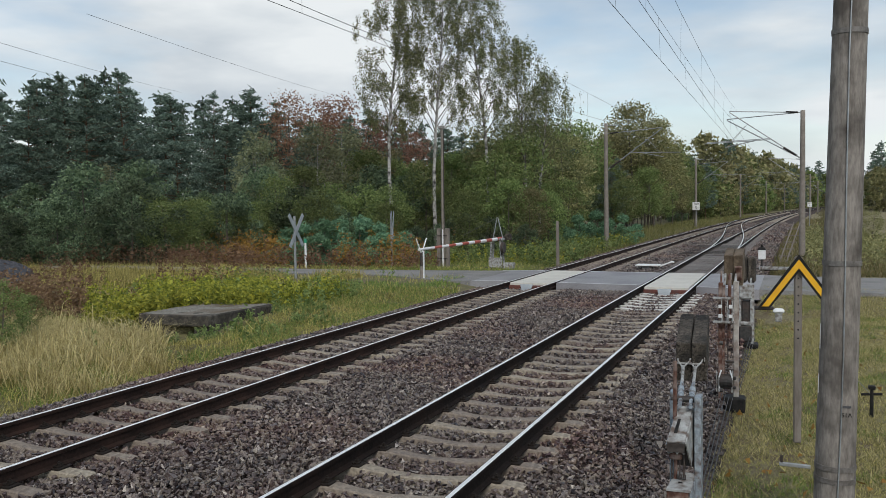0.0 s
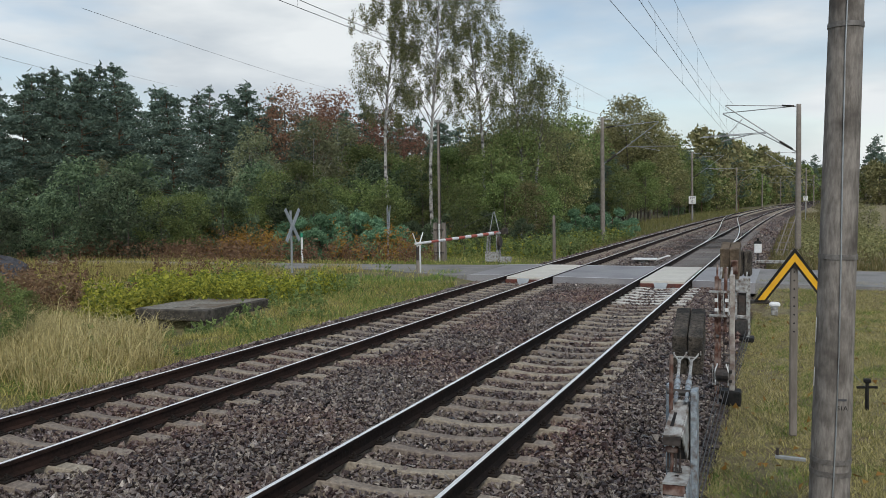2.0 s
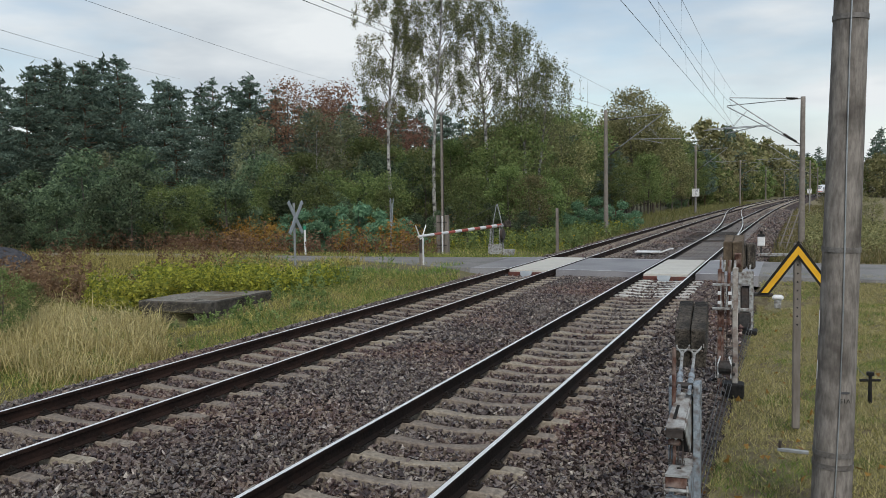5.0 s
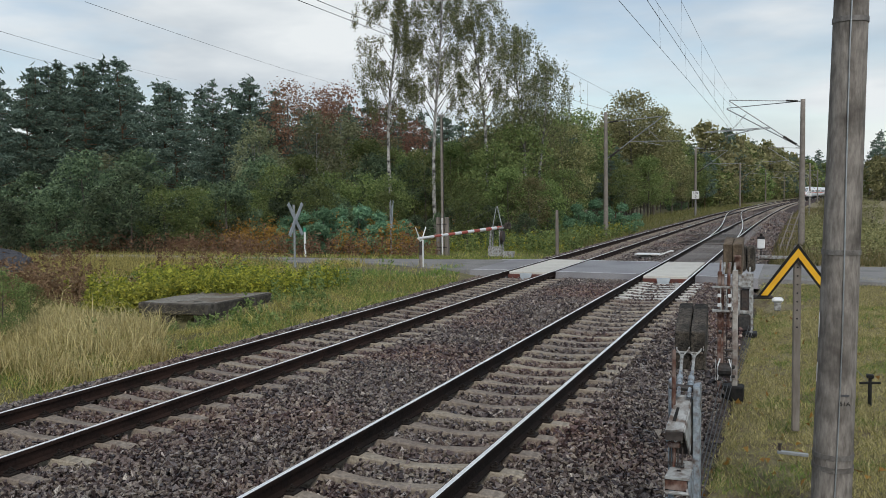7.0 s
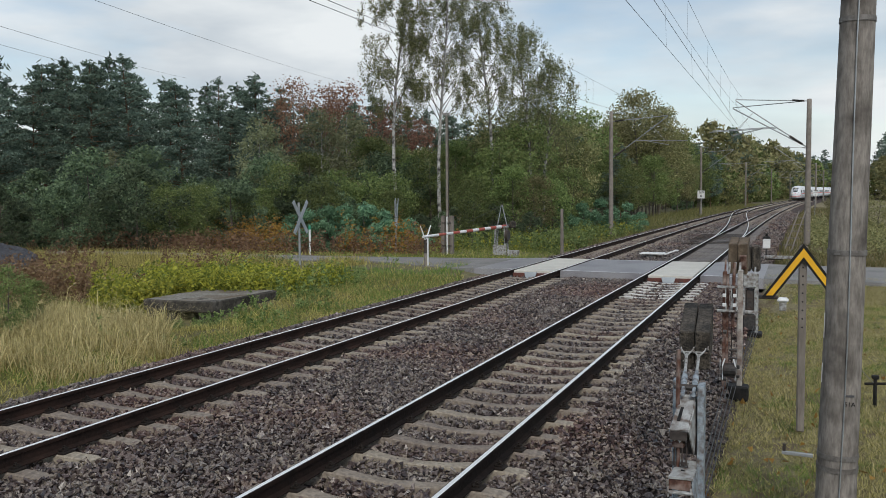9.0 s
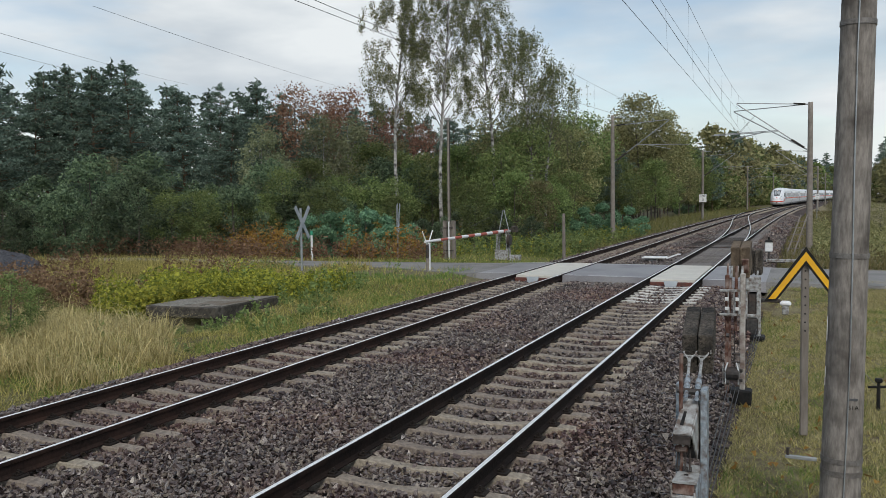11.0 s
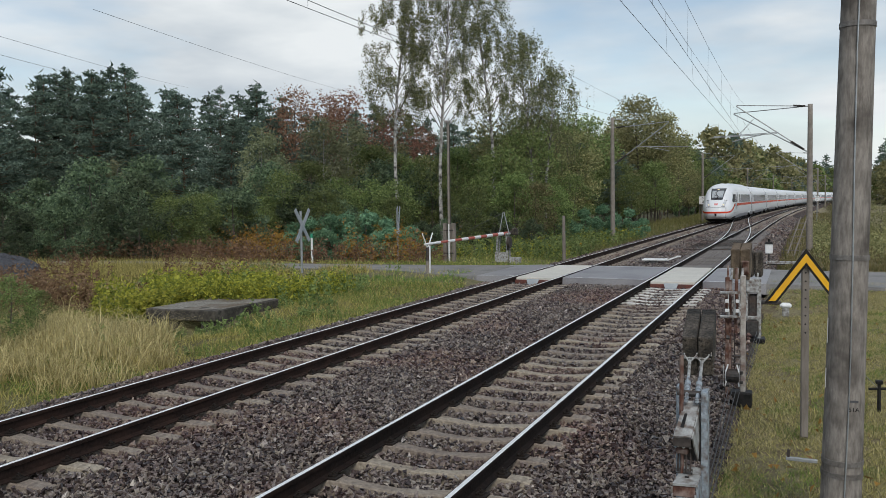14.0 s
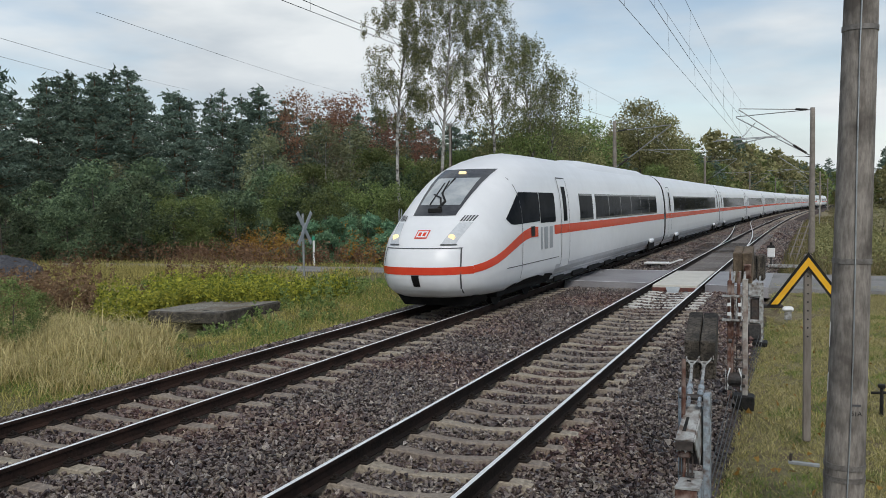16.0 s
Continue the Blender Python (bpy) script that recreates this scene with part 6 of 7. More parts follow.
    part("trunk", bm, bark, t, "trunk with limbs" if limbs is bm else "white peeling trunk")
    if limbs is not bm:
        tagged(part("branchwork", limbs, M_BARK, t, "thin grey-brown limbs and hanging twigs"), kind="stuff")
    cl = np.array(clumps)
    pick = rng.choice(len(cl), n_leaf, p=cl[:, 3] ** 2 / (cl[:, 3] ** 2).sum())
    off = rng.normal(size=(n_leaf, 3))
    off /= np.linalg.norm(off, axis=1)[:, None]
    off *= (rng.random(n_leaf) ** 0.45)[:, None] * cl[pick, 3:4] * np.array([1.0, 1.0, 0.52 if kind == "pine" else 0.75 if kind != "birch" else 1.2])
    pos = cl[pick, :3] + off
    pos[:, 2] = np.maximum(pos[:, 2], 0.05)
    v, f = leaves(rng, pos, leaf[0], leaf[1], 0.5 if kind == "birch" else 0.0)
    part("crown", np_mesh("crown", v, f, leaf_mat), None, t, "leafy crown" if kind != "pine" else "needle crown")
    return t


def plant(proto, used, x, y, s=1.0, turn=0.0, sz=None):
    m = Matrix.Translation((x, y, ground_height(x, y) - 0.05)) @ Matrix.Rotation(turn, 4, "Z") @ Matrix.Diagonal((s, s, sz or s, 1))
    if proto.name in used:
        return copy_thing(proto, m @ Matrix.Diagonal((*[1 / k for k in proto.scale], 1)))
    used.add(proto.name)
    proto.matrix_basis = m
    return proto


def build_woods():
    rng = np.random.default_rng(21)
    used = set()
    pines = [make_tree(rng, "pine_tree", "tall dark green pine with a reddish trunk in the wood", "pine tree", 15.0 + k, 4.3 + 0.3 * k, L_PINE, M_PINEBARK, 9500, (0.26, 0.10), "pine", 0.17, "pines of the wood") for k in range(3)]
    bushes = [make_tree(rng, "bush", "dense dark green bush at the wood's edge", "bush", 4.6 + 0.5 * k, 2.5 + 0.2 * k, L_BUSH, M_BARK, 7200, (0.165, 0.092), "bush", 0.07, "bushes at the wood's edge") for k in range(3)]
    mids = [make_tree(rng, "broadleaf_tree", "mid-green young broadleaf tree at the wood's edge", "tree", 7.5 + 0.8 * k, 2.5, L_MID, M_BARK, 6000, (0.175, 0.105), "round", 0.10, "young trees at the wood's edge") for k in range(3)]
    olives = [make_tree(rng, "broadleaf_tree", "olive-brown autumn tree beside the line", "tree", 8.5 + k, 2.9, L_OLIVE, M_BARK, 6000, (0.18, 0.11), "round", 0.12, "autumn trees beside the line") for k in range(2)]
    teal = make_tree(rng, "bush", "low blue-green bush behind the weeds", "bush", 2.3, 1.7, L_TEAL, M_BARK, 5600, (0.13, 0.065), "bush", 0.04, "low bushes behind the weeds")
    rusty = make_tree(rng, "broadleaf_tree", "rust-red autumn tree above the pines", "tree", 14.0, 2.6, L_RUSTY, M_BARK, 5600, (0.21, 0.12), "round", 0.16, "rust-red trees")
    pale = make_tree(rng, "young_birch", "pale grey-green young birch before the pines", "birch tree", 9.0, 1.7, L_PALE, M_BIRCHBARK, 3600, (0.18, 0.10), "round", 0.09, "pale young birches")

    far_pines = [make_tree(rng, "pine_tree", "distant dark green pine", "pine tree", 15.0, 4.3, L_PINE, M_PINEBARK, 3600, (0.40, 0.16), "pine", 0.17, "distant trees")]
    far_mids = [make_tree(rng, "broadleaf_tree", "distant mid-green broadleaf tree", "tree", 9.0, 3.0, L_MID, M_BARK, 1500, (0.5, 0.32), "bush", 0.12, "distant trees"),
                make_tree(rng, "broadleaf_tree", "distant olive autumn tree", "tree", 9.5, 3.2, L_OLIVE, M_BARK, 1500, (0.5, 0.32), "bush", 0.12, "distant trees")]
    big = make_tree(rng, "broadleaf_tree", "large airy olive-green tree beside the line", "tree", 14.0, 3.9, L_OLIVE, M_BARK, 10500, (0.24, 0.14), "round", 0.2, "large trees beside the line")

    def some(pool):
        return pool[int(rng.integers(len(pool)))]
    def skyline(b, d):
        """Height of the wood at that bearing, so that it sinks towards the line."""
        return float(np.interp(b, [12, 14, 20.5, 28, 35, 45, 56], [0.060, 0.066, 0.092, 0.122, 0.151, 0.163, 0.168])) * d + 2.9
    # pines: two uneven rows, and a third behind
    for d, step in ((82, 2.5), (92, 2.3)):
        b = 11.0
        while b < 56:
            x, y = spot(b + rng.normal(0, 0.3), d + rng.normal(0, 2.2))
            s = skyline(b, d) / 16.4 * (rng.uniform(0.78, 0.98) if d < 85 else rng.uniform(0.86, 1.10))
            plant(some(pines), used, x, y, s * 1.06, rng.uniform(0, 6.28), s)
            b += step * rng.uniform(0.7, 1.3)
    b = 12.0
    while b < 58:
        x, y = spot(b, 105 + rng.normal(0, 3))
        s = skyline(b, 105) / 15.4 * rng.uniform(0.84, 1.0)
        plant(some(far_pines), used, x, y, s, rng.uniform(0, 6.28))
        b += 1.35 * rng.uniform(0.7, 1.3)
    b = 12.0
    while b < 60:
        x, y = spot(b, 112 + rng.normal(0, 2))
        plant(some(far_mids), used, x, y, skyline(b, 112) / 22 * rng.uniform(0.9, 1.15), rng.uniform(0, 6.28))
        b += 1.7 * rng.uniform(0.8, 1.2)
    b = 13.0
    while b < 57:
        x, y = spot(b, 76 + rng.normal(0, 1.5))
        plant(some(bushes if b > 31 or rng.random() < 0.5 else olives), used, x, y, rng.uniform(0.65, 0.95), rng.uniform(0, 6.28))
        b += (2.6 if b < 31 else 4.2) * rng.uniform(0.8, 1.2)
    for b, d, s in ((32.3, 84, 1.00), (30.0, 85, 0.98), (29.0, 86, 1.00), (25.9, 84, 0.86), (24.0, 86, 0.76)):
        x, y = spot(b, d)
        plant(rusty, used, x, y, s, rng.uniform(0, 6.28))
    # dark bushes before the pines
    for d, lo, hi, step, s0 in ((46, 36, 56, 2.2, 0.80), (53, 30, 56, 2.1, 0.92), (61, 24, 56, 2.7, 1.02)):
        b = lo
        while b < hi:
            x, y = spot(b + rng.normal(0, 0.4), d + rng.normal(0, 1.5))
            if 31 < b < 40.5 and rng.random() < 0.7:
                plant(some(mids), used, x, y, s0 * rng.uniform(0.52, 0.68), rng.uniform(0, 6.28), s0 * rng.uniform(0.40, 0.52))
            else:
                plant(some(bushes), used, x, y, s0 * rng.uniform(0.72, 1.08), rng.uniform(0, 6.28))
            b += step * rng.uniform(0.75, 1.25)
    # lighter trees behind the crossing
    for d, lo, hi, step, s0 in ((50, 17, 34, 1.8, 0.50), (56, 15, 34, 1.9, 0.64), (65, 14, 32, 2.2, 0.82), (76, 11, 27, 2.8, 1.1)):
        b = lo
        while b < hi:
            x, y = spot(b + rng.normal(0, 0.4), d + rng.normal(0, 1.5))
            plant(some(mids if rng.random() < 0.6 else olives if rng.random() < 0.4 else bushes), used, x, y, s0 * rng.uniform(0.75, 1.1) * (0.66 + 0.34 * min(1.0, (b - 11) / 12)), rng.uniform(0, 6.28))
            b += step * rng.uniform(0.75, 1.25)
    for b, d, s in ((34.6, 63, 0.95), (33.7, 66, 0.75), (30.6, 70, 1.1), (28.9, 72, 1.1), (43.5, 64, 0.7), (42.3, 66, 0.6)):
        x, y = spot(b, d)
        plant(pale, used, x, y, s, rng.uniform(0, 6.28))
    for b, d, s in ((31.5, 45, 0.9), (30.2, 44, 1.0), (29.0, 45, 1.0), (27.8, 44, 1.05), (26.6, 45, 0.9), (32.6, 46, 0.8), (24.8, 46, 0.7), (13.2, 60, 0.95), (12.0, 63, 1.05), (10.4, 66, 0.95), (14.6, 57, 0.8)):
        x, y = spot(b, d)
        plant(teal, used, x, y, s, rng.uniform(0, 6.28))
    # trees along the left of the line, out to where it is lost
    for y0, y1, off, step, s0, h in ((54, 92, -15.5, 4.2, 0.85, 0), (62, 130, -19.0, 4.6, 1.2, 0), (92, 190, -13.5, 5.2, 0.85, 1), (95, 250, -19.0, 6.0, 1.35, 1), (150, 420, -14.0, 5.5, 1.15, 1), (200, 700, -18.0, 6.5, 1.95, 1)):
        y = y0
        while y < y1:
            x = along(off, y) + rng.normal(0, 1.2)
            pool = mids if rng.random() < 0.5 else olives if rng.random() < 0.6 else bushes
            if y > 150:
                pool = far_pines if rng.random() < 0.45 else far_mids
            s = s0 * rng.uniform(0.75, 1.12) * (0.62 if pool is far_pines else 1)
            plant(some(pool), used, x, y, s, rng.uniform(0, 6.28))
            y += step * rng.uniform(0.7, 1.3)
    for b, d, s in ((9.7, 106, 1.05), (8.4, 110, 0.95), (11.0, 112, 0.85)):
        x, y = spot(b, d)
        plant(big, used, x, y, s, rng.uniform(0, 6.28))
    # woods that close the view beyond the bend and over the field
    for k in range(30):
        b = -3.2 + 6.0 * rng.random()
        x, y = spot(b, rng.uniform(560, 680))
        plant(some(far_pines if rng.random() < 0.6 else far_mids), used, x, y, 1.6 * rng.uniform(0.8, 1.25), rng.uniform(0, 6.28))
    for k in range(16):
        x, y = spot(-3.6 - 3.5 * rng.random(), rng.uniform(250, 300))
        plant(some(far_pines if rng.random() < 0.4 else far_mids), used, x, y, 1.25 * rng.uniform(0.75, 1.1), rng.uniform(0, 6.28))
    for x, y, s in ((5.9, 53, 0.30), (6.6, 60, 0.36), (7.4, 68, 0.36), (6.3, 75, 0.30), (8.4, 90, 0.34), (5.6, 47, 0.2), (8.0, 58, 0.25)):
        plant(olives[1], used, x, y, s, rng.uniform(0, 6.28))
    # shrub by the ditch
    x, y = spot(49.8, 19.5)
    plant(mids[0], used, x, y, 0.21, 1.0)
    x, y = spot(48.3, 21.5)
    plant(mids[1], used, x, y, 0.13, 1.0)
    # the big birches behind the crossing
    for b, d, h, sp, n_leaf in ((25.7, 57, 18.6, 2.2, 15000), (22.6, 58, 19.4, 2.6, 15000), (19.4, 60, 19.0, 2.7, 14000), (16.9, 61, 14.6, 2.6, 9000), (15.6, 62, 12.6, 2.0, 6000)):
        t = make_tree(rng, "birch_tree", "tall birch with a white trunk and thin drooping twigs", "birch tree", h, sp, L_BIRCH, M_BIRCHBARK, int(1.6 * n_leaf), (0.105, 0.060), "birch", 0.15, "tall birches behind the crossing")
        x, y = spot(b, d)
        plant(t, used, x, y, 1.0, 0)


def blades(rng, name, label, category, xs, ys, height, width, mat, lean=0.35, straight=True):
    """Grass: a bent blade of two pieces at each place."""
    n = len(xs)
    z = np.array([ground_height(float(a), float(b)) for a, b in zip(xs, ys)]) - 0.02
    base = np.stack([xs, ys, z], 1)
    h = height * rng.lognormal(0, 0.3, n)
    a = rng.uniform(0, 6.283, n)
    side = np.stack([np.cos(a), np.sin(a), np.zeros(n)], 1) * (width * rng.uniform(0.6, 1.4, n))[:, None] * 0.5
    b = rng.uniform(0, 6.283, n)
    off = np.stack([np.cos(b), np.sin(b), np.zeros(n)], 1) * (h * lean * rng.uniform(0.1, 1.5, n))[:, None]
    up = np.stack([np.zeros(n), np.zeros(n), h], 1)
    if straight:
        v = np.stack([base - side, base + side, base + off + up * (1 - 0.25 * lean)], 1).reshape(-1, 3)
        f = np.arange(3 * n).reshape(n, 3)
    else:
        mid, tip = base + off * 0.35 + up * 0.62, base + off + up * (1 - 0.25 * lean)
        v = np.stack([base - side, base + side, mid + side * 0.8, mid - side * 0.8, tip + side * 0.15, tip - side * 0.15], 1).reshape(-1, 3)
        f = (np.array([[0, 1, 2, 3], [3, 2, 4, 5]])[None] + 6 * np.arange(n)[:, None, None]).reshape(-1, 4)
    ob = new(name, np_mesh(name, v, f, mat))
    return tagged(ob, label, category, kind="stuff")


def scatter(rng, n, x0, x1, y0, y1, keep):
    x, y = rng.uniform(x0, x1, n), rng.uniform(y0, y1, n)
    k = np.array([keep(float(a), float(b)) for a, b in zip(x, y)])
    return x[k], y[k]


def off_road(x, y):
    return not (road_near(x) - 0.1 < y < road_far(x) + 0.25 and x > -7.4) and not (28.9 < y < 31.9)


def bearing(x, y):
    """Degrees left of the line's direction, as seen from the mound."""
    return math.degrees(math.atan2(3.45 - x, y))


def on_slab(x, y):
    return -11.98 < x < -9.72 and 16.9 < y < 19.9


def before_slab(x, y, reach):
    """The trodden and shaded strip before the culvert's mouth, on its open side."""
    return any(on_slab(x - 0.61 * s, y + 0.79 * s) for s in (0.0, 0.35 * reach, 0.7 * reach, reach))


def build_grass():
    rng = np.random.default_rng(31)

    def patch(x, y, f, seed):
        return noise.noise(Vector((x * f, y * f, seed)))

    def verge(x, y):
        return x < -6.5 + 0.35 * patch(x, y, 0.8, 3) and off_road(x, y) and not on_slab(x, y)
    # tufted base of the far verge
    x, y = scatter(rng, 85000, -19, -6.3, 6, 26, lambda a, b: verge(a, b) and a > -6.3 - 1.05 * b and not before_slab(a, b, 0.55))
    blades(rng, "verge_grass", "yellow-green tufted grass on the far verge", "grass", x, y, 0.17, 0.011, L_GRASS, 1.5, False)
    x, y = scatter(rng, 60000, -16, -6.3, 7, 26, lambda a, b: verge(a, b) and patch(a, b, 0.5, 9) > -0.05 and not before_slab(a, b, 0.6))
    blades(rng, "fresh_grass", "fresh green grass patches on the far verge", "grass", x, y, 0.17, 0.016, L_GREEN, 0.6)
    x, y = scatter(rng, 95000, -28, -7.2, 8, 26, lambda a, b: verge(a, b) and a < -8.6 - 0.10 * max(0.0, b - 8) ** 1.1 and not before_slab(a, b, 2.2) and patch(a, b, 0.35, 17) > (-0.1 if b < 16 else 0.12))
    blades(rng, "dry_grass", "tall straw-coloured dry grass on the bank", "grass", x, y, 0.33, 0.010, L_STRAW, 0.9, False)
    x, y = scatter(rng, 52000, -40, -6.6, 15, 58, lambda a, b: verge(a, b) and not before_slab(a, b, 1.8))
    blades(rng, "verge_grass", "rough grass beside the crossing road", "grass", x, y, 0.19, 0.024, L_GRASS, 0.5)
    x, y = scatter(rng, 36000, -16, -6.5, 31.7, 62, lambda a, b: off_road(a, b))
    blades(rng, "fresh_grass", "green grass round the barrier", "grass", x, y, 0.16, 0.018, L_GREEN, 0.5)
    x, y = scatter(rng, 34000, -40, -11.5, 24.2, 28.9, lambda a, b: patch(a, b, 0.4, 33) > -0.25)
    blades(rng, "verge_grass", "tall grass along the lane", "grass", x, y, 0.38, 0.024, L_GRASS, 0.5)
    x, y = scatter(rng, 28000, -15.5, -7, 9, 18, lambda a, b: verge(a, b) and 40.5 < bearing(a, b) < 51 and 15 < math.hypot(a - 3.45, b) < 22.5 and not before_slab(a, b, 1.5) and patch(a, b, 0.9, 23) > -0.12)
    blades(rng, "dry_grass", "tall pale drooping reed-like grass beside the culvert", "grass", x, y, 0.50, 0.012, L_STRAW, 0.9, False)
    x, y = scatter(rng, 16000, -13, -6.9, 20.5, 28.6, lambda a, b: verge(a, b) and patch(a, b, 0.45, 29) > -0.12)
    blades(rng, "fresh_grass", "fresh green grass beside the road", "grass", x, y, 0.15, 0.022, L_GREEN, 0.8)
    # lineside strip farther on
    n = 16000
    y = 46 + 150 * rng.random(n) ** 1.6
    x = np.array([along(0, float(b)) for b in y]) + rng.uniform(-13.5, -6.7, n)
    blades(rng, "lineside_grass", "tall rough grass between the track and the trees", "grass", x, y, 0.5, 0.05, L_LINE, 0.5)
    y = 36 + 120 * rng.random(n) ** 1.6
    x = np.array([along(0, float(b)) for b in y]) + rng.uniform(2.6, 9.0, n)
    blades(rng, "lineside_grass", "rough yellowish grass beside the second track", "grass", x, y, 0.28, 0.04, L_LINE, 0.5)
    # mown lawn on the near side
    x, y = scatter(rng, 150000, 2.35, 6.5, 6.5, 27.3, lambda a, b: a > 2.45 + 0.2 * patch(a, b, 1.2, 5) and a < 3.6 + 0.16 * b and patch(a, b, 1.1, 40) + 0.7 * patch(a, b, 3.7, 41) > -0.18)
    blades(rng, "lawn_grass", "short mown yellow-green grass beside the track", "grass", x, y, 0.075, 0.014, L_LAWN, 0.8)
    x, y = scatter(rng, 60000, 2.35, 6.5, 6.5, 27.3, lambda a, b: a > 2.4 and a < 3.6 + 0.16 * b)
    blades(rng, "lawn_grass", "short dry blades in the mown lawn", "grass", x, y, 0.07, 0.012, L_GRASS, 0.9)
    x, y = scatter(rng, 60000, 2.5, 6.0, 6.5, 27.3, lambda a, b: a < 3.6 + 0.16 * b and patch(a, b, 0.9, 44) + 0.5 * patch(a, b, 2.6, 45) > 0.17)
    blades(rng, "lawn_grass", "taller green tufts in the mown lawn", "grass", x, y, 0.09, 0.012, L_GREEN, 0.9)
    # a heap of dark clippings beside the mast, and pale straw lying about
    x, y = scatter(rng, 700, 3.15, 3.75, 7.55, 8.1, lambda a, b: math.hypot((a - 3.45) / 0.28, (b - 7.85) / 0.2) < 1 + 0.4 * patch(a, b, 5.0, 47))
    blades(rng, "dry_grass", "dark heap of withered clippings on the lawn", "grass", x, y, 0.06, 0.010, L_BROWNWEED, 2.0)
    x, y = scatter(rng, 26000, 2.4, 5.4, 6.5, 20, lambda a, b: a < 3.6 + 0.16 * b and patch(a, b, 1.4, 48) > -0.05)
    blades(rng, "dry_grass", "pale straw lying in the mown lawn", "grass", x, y, 0.05, 0.009, L_STRAW, 1.8)
    x, y = scatter(rng, 160, 2.5, 5.6, 7.0, 22, lambda a, b: a < 3.6 + 0.16 * b)
    z = np.array([ground_height(float(a), float(b)) + 0.04 for a, b in zip(x, y)])
    v, f = leaves(rng, np.stack([x, y, z], 1), 0.07, 0.05)
    tagged(new("fallen_leaves", np_mesh("fallen_leaves", v, f, L_ORANGE)), "fallen yellow and orange leaves on the lawn", "leaves", kind="stuff")
    x, y = scatter(rng, 1500, 1.9, 2.6, 6.6, 9.5, lambda a, b: patch(a, b, 1.6, 50) > 0.0)
    blades(rng, "dry_grass", "brown dry tufts at the ballast edge", "grass", x, y, 0.16, 0.007, L_BROWNWEED, 0.6)
    x, y = scatter(rng, 900, -3.6, -1.2, 8, 26, lambda a, b: patch(a, b, 0.9, 60) > 0.33)
    blades(rng, "dry_grass", "sparse weeds between the tracks", "grass", x, y, 0.45, 0.010, L_BROWNWEED, 0.6)


def weeds(rng, name, label, xs, ys, height, mat, leaf, per, stem_mat=None):
    """Upright herbs: leaves up a stem at each place."""
    n = len(xs)
    h = height * rng.lognormal(0, 0.25, n)
    z = np.array([ground_height(float(a), float(b)) for a, b in zip(xs, ys)])
    k = np.repeat(np.arange(n), per)
    u = rng.random(len(k)) ** 0.75
    r = (0.22 * h[k] * (1.1 - 0.7 * u))
    pos = np.stack([xs[k] + rng.normal(0, 1, len(k)) * r * 0.6, ys[k] + rng.normal(0, 1, len(k)) * r * 0.6, z[k] + u * h[k]], 1)
    v, f = leaves(rng, pos, leaf[0], leaf[1], -0.3)
    ob = new(name, np_mesh(name, v, f, mat))
    return tagged(ob, label, "weeds", kind="stuff")


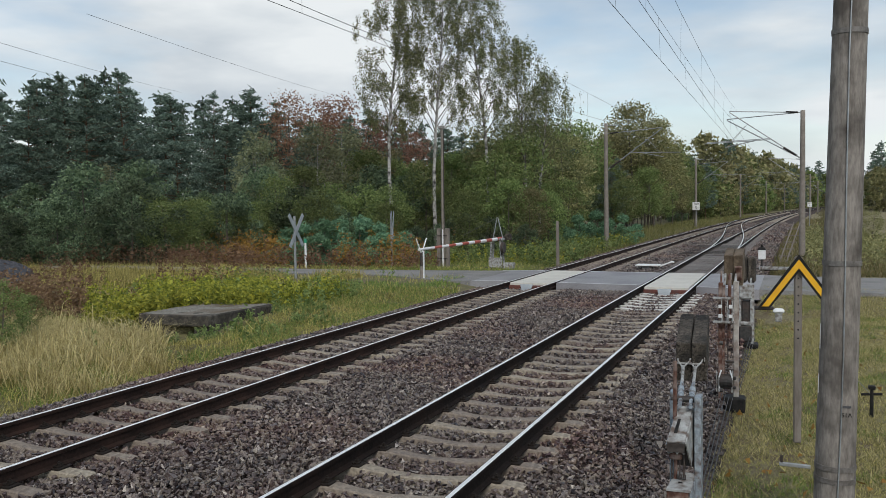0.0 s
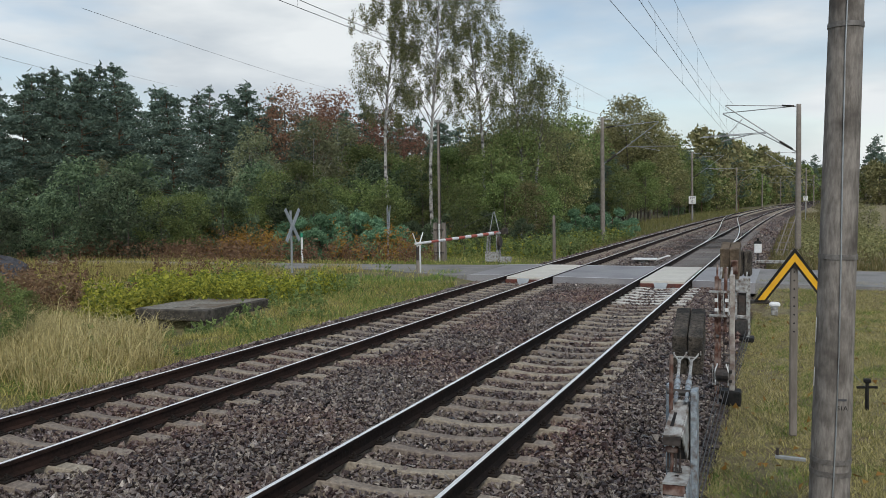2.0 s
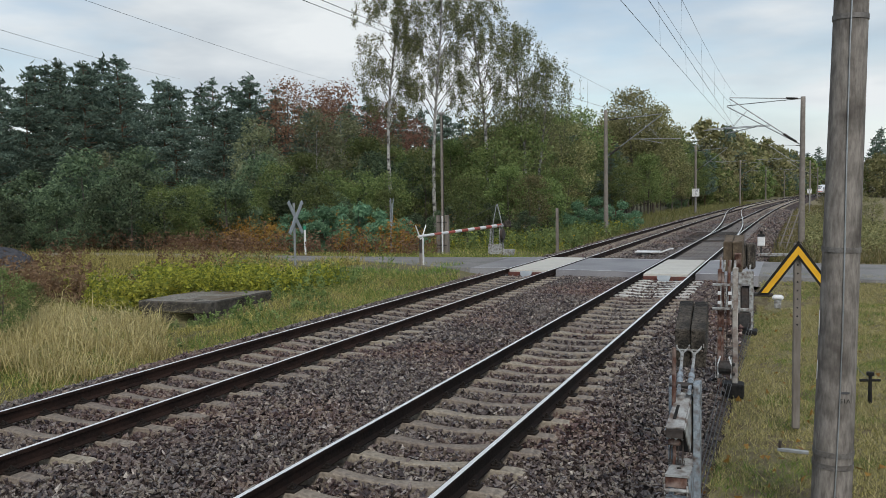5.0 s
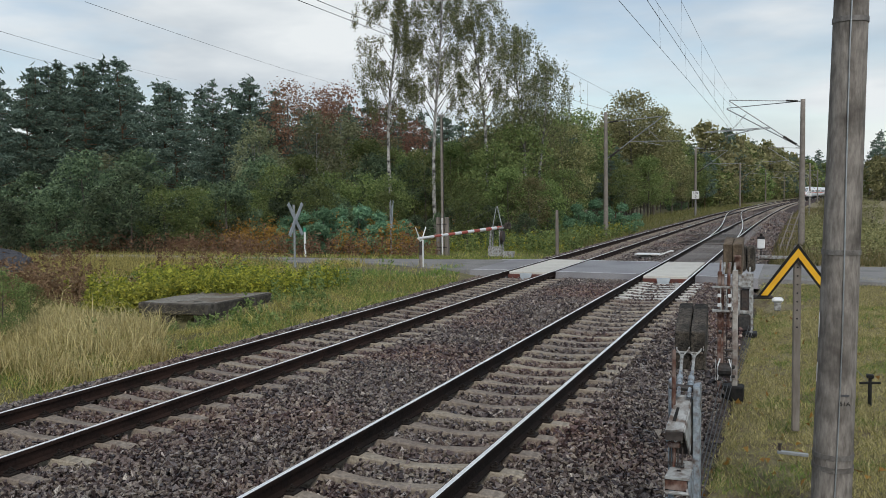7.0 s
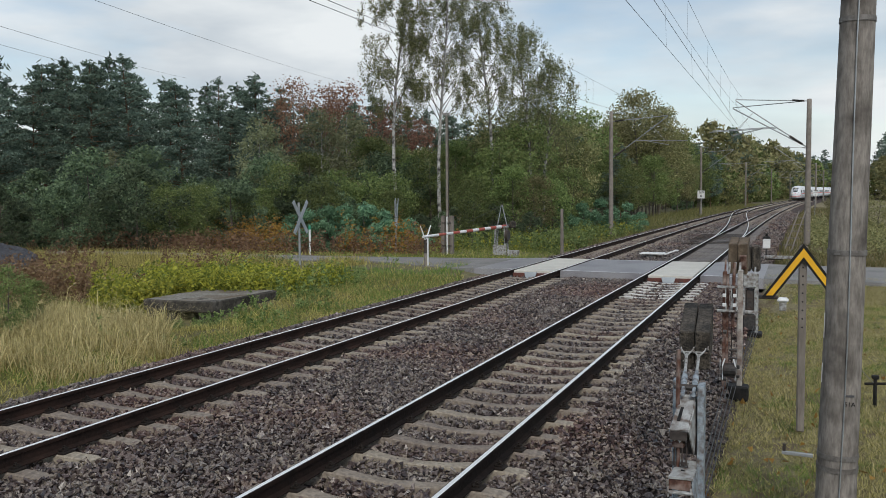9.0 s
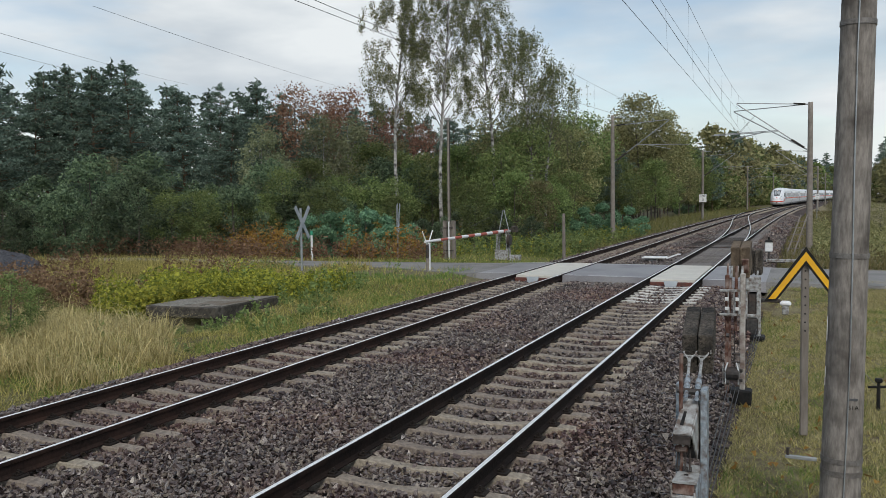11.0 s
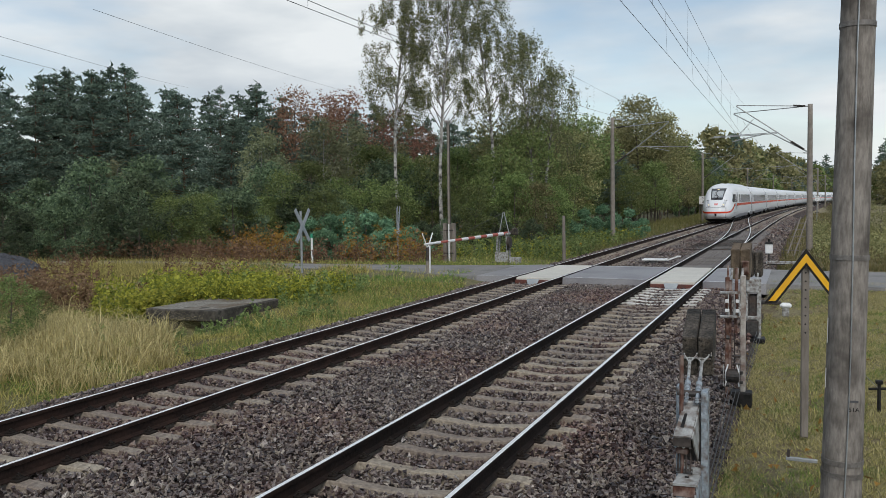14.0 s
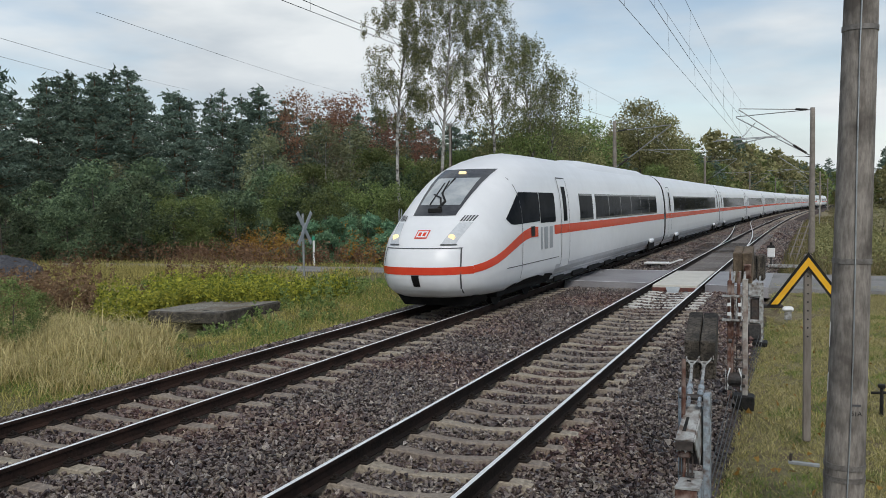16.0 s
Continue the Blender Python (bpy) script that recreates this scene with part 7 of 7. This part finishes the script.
def build_weeds():
    rng = np.random.default_rng(41)

    def patch(x, y, f, seed):
        return noise.noise(Vector((x * f, y * f, seed)))
    # yellow goldenrod round the culvert
    x, y = scatter(rng, 1900, -16.5, -9.8, 18.5, 25.8, lambda a, b: not on_slab(a, b) and b > 20.2 + 0.25 * (a + 11) and b < 23.6 + 2 * patch(a, b, 0.6, 70) and patch(a, b, 0.7, 71) > -0.12)
    weeds(rng, "goldenrod", "yellow-green goldenrod thicket behind the culvert slab", x, y, 0.60, L_GOLD, (0.10, 0.045), 26)
    x, y = scatter(rng, 420, -13.5, -11.7, 16.6, 20.5, lambda a, b: not before_slab(a, b, 1.0))
    weeds(rng, "goldenrod", "yellow-green weeds beside the culvert slab", x, y, 0.5, L_GOLD, (0.09, 0.04), 26)
    x, y = scatter(rng, 700, -11.6, -7.6, 13.5, 22, lambda a, b: not before_slab(a, b, 1.5) and patch(a, b, 0.8, 77) > 0.12)
    weeds(rng, "verge_herbs", "low green herbs on the verge", x, y, 0.24, L_MID, (0.07, 0.035), 20)
    x, y = scatter(rng, 500, -16, -9.5, 20, 27, lambda a, b: patch(a, b, 0.6, 73) > 0.05)
    weeds(rng, "verge_herbs", "green herbs among the goldenrod", x, y, 0.5, L_MID, (0.09, 0.04), 24)
    x, y = scatter(rng, 120, -12.2, -9.2, 15.0, 17.2, lambda a, b: not before_slab(a, b, 1.7))
    weeds(rng, "verge_herbs", "green and grey herbs before the culvert", x, y, 0.32, L_OLIVE, (0.07, 0.035), 20)
    # weeds that hang over the slab's rear and side edges
    x, y = scatter(rng, 420, -12.4, -9.9, 18.5, 20.5, lambda a, b: b > 19.2 + 0.35 * (a + 10.9) + 0.5 * patch(a, b, 1.4, 78) or a < -11.7)
    weeds(rng, "goldenrod", "yellow-green weeds leaning over the slab's rear edge", x, y, 0.58, L_GOLD, (0.09, 0.04), 28)
    x, y = scatter(rng, 130, -12.6, -11.6, 16.9, 19.2, lambda a, b: a < -11.85 + 0.25 * patch(a, b, 1.7, 79))
    weeds(rng, "goldenrod", "green weeds over the slab's side edge", x, y, 0.55, L_GOLD, (0.09, 0.04), 28)
    x, y = scatter(rng, 45, -9.70, -9.1, 15.9, 18.6, lambda a, b: patch(a, b, 1.2, 76) > -0.2)
    weeds(rng, "verge_herbs", "green herbs beside the culvert slab", x, y, 0.34, L_MID, (0.08, 0.04), 24)
    # brown and orange weeds before the bushes
    x, y = scatter(rng, 2600, -42, -11.5, 31.9, 46, lambda a, b: patch(a, b, 0.25, 81) > -0.2 and b < 34 + 0.4 * (-a - 5) and math.hypot(a + 26.5, b - 25) > 6)
    weeds(rng, "brown_weeds", "reddish-brown withered weeds before the bushes", x, y, 0.85, L_BROWNWEED, (0.13, 0.045), 22)
    x, y = scatter(rng, 900, -26, -13.5, 36, 44, lambda a, b: patch(a, b, 0.3, 85) > 0.0)
    weeds(rng, "orange_weeds", "orange-brown flowering weeds before the bushes", x, y, 1.15, L_ORANGE, (0.13, 0.05), 26)
    x, y = scatter(rng, 1400, -40, -14, 20, 27.2, lambda a, b: patch(a, b, 0.3, 88) > 0.0)
    weeds(rng, "brown_weeds", "reddish-brown withered weeds on the bank", x, y, 0.7, L_BROWNWEED, (0.11, 0.04), 22)
    x, y = scatter(rng, 1500, -22, -12, 15, 24, lambda a, b: 45.2 < bearing(a, b) < 51.5 and 24.5 < math.hypot(a - 3.45, b) < 30 and patch(a, b, 0.5, 91) > -0.25)
    weeds(rng, "brown_weeds", "tall reddish-brown withered weeds on the bank", x, y, 0.85, L_BROWNWEED, (0.11, 0.04), 26)
    x, y = scatter(rng, 900, -14, -6.9, 40, 64, lambda a, b: patch(a, b, 0.3, 95) > -0.1)
    weeds(rng, "green_weeds", "green and yellowish weeds along the line", x, y, 0.8, L_MID, (0.14, 0.06), 22)
    x, y = scatter(rng, 500, -14, -7.2, 40, 70, lambda a, b: patch(a, b, 0.3, 99) > 0.05)
    weeds(rng, "golden_weeds", "yellow weeds along the line", x, y, 0.7, L_GOLD, (0.13, 0.05), 20)
    x, y = scatter(rng, 500, 4.2, 8.5, 40, 75, lambda a, b: True)
    weeds(rng, "golden_weeds", "yellow-brown weeds beside the mast", x, y, 0.9, L_OLIVE, (0.13, 0.05), 24)


def gravel_heap():
    bm = bmesh.new()
    bmesh.ops.create_icosphere(bm, subdivisions=4, radius=1.0)
    for v in bm.verts:
        v.co = Vector((v.co.x * 2.7, v.co.y * 2.2, v.co.z * 1.2))
        v.co += Vector((0.1, 0.1, 0.12)) * noise.noise(v.co * 1.4) + Vector((0, 0, 0.05)) * noise.noise(v.co * 6)
    thing("gravel_heap", "dark grey heap of gravel beside the sandy lane", "gravel heap", m=pose(*spot(51.2, 39), -0.5), data=finish("gravel_heap", bm, M_DARKPILE))


# ---------------------------------------------------------------- the place, large things first
build_ground()
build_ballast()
build_road()
build_crossover()
build_masts()
build_near_mast()
build_wires()
far_barrier()
near_barrier()
frame_barrier()
build_culvert()
lamp_pole()
chevron_sign()
saltire(-13.9, 27.6, -0.45, 2.72, 1.0, 89, "grey back of a warning cross on a steel post")
saltire(-14.2, 36.6, -0.45, 2.72, 1.1, 110, "grey warning cross seen edge-on beside the lane")
small_posts()
gravel_heap()
build_woods()
build_weeds()
build_grass()
# loose stones and the pieces of the tracks
build_stones(RNG, "ballast_stones", 5.2, 13.0, 780, 0.044, "loose crushed grey and reddish ballast stones")
build_stones(RNG, "ballast_stones", 13.0, 26.4, 360, 0.054, "loose crushed ballast stones before the crossing")
build_stones(RNG, "ballast_stones", 31.4, 60.0, 80, 0.085, "loose ballast stones beyond the crossing")
build_stones(RNG, "ballast_stones", 60.0, 120.0, 26, 0.125, "coarse ballast along the distant bend")
build_track("track_left", LEFT, 7.1, 0.6, 1.27, M_RAIL_BROWN, "main track with brown rails on concrete sleepers")
build_track("track_right", RIGHT, 7.63, 0.615, 1.13, M_RAIL, "second track with dark rails on concrete sleepers")

motions()
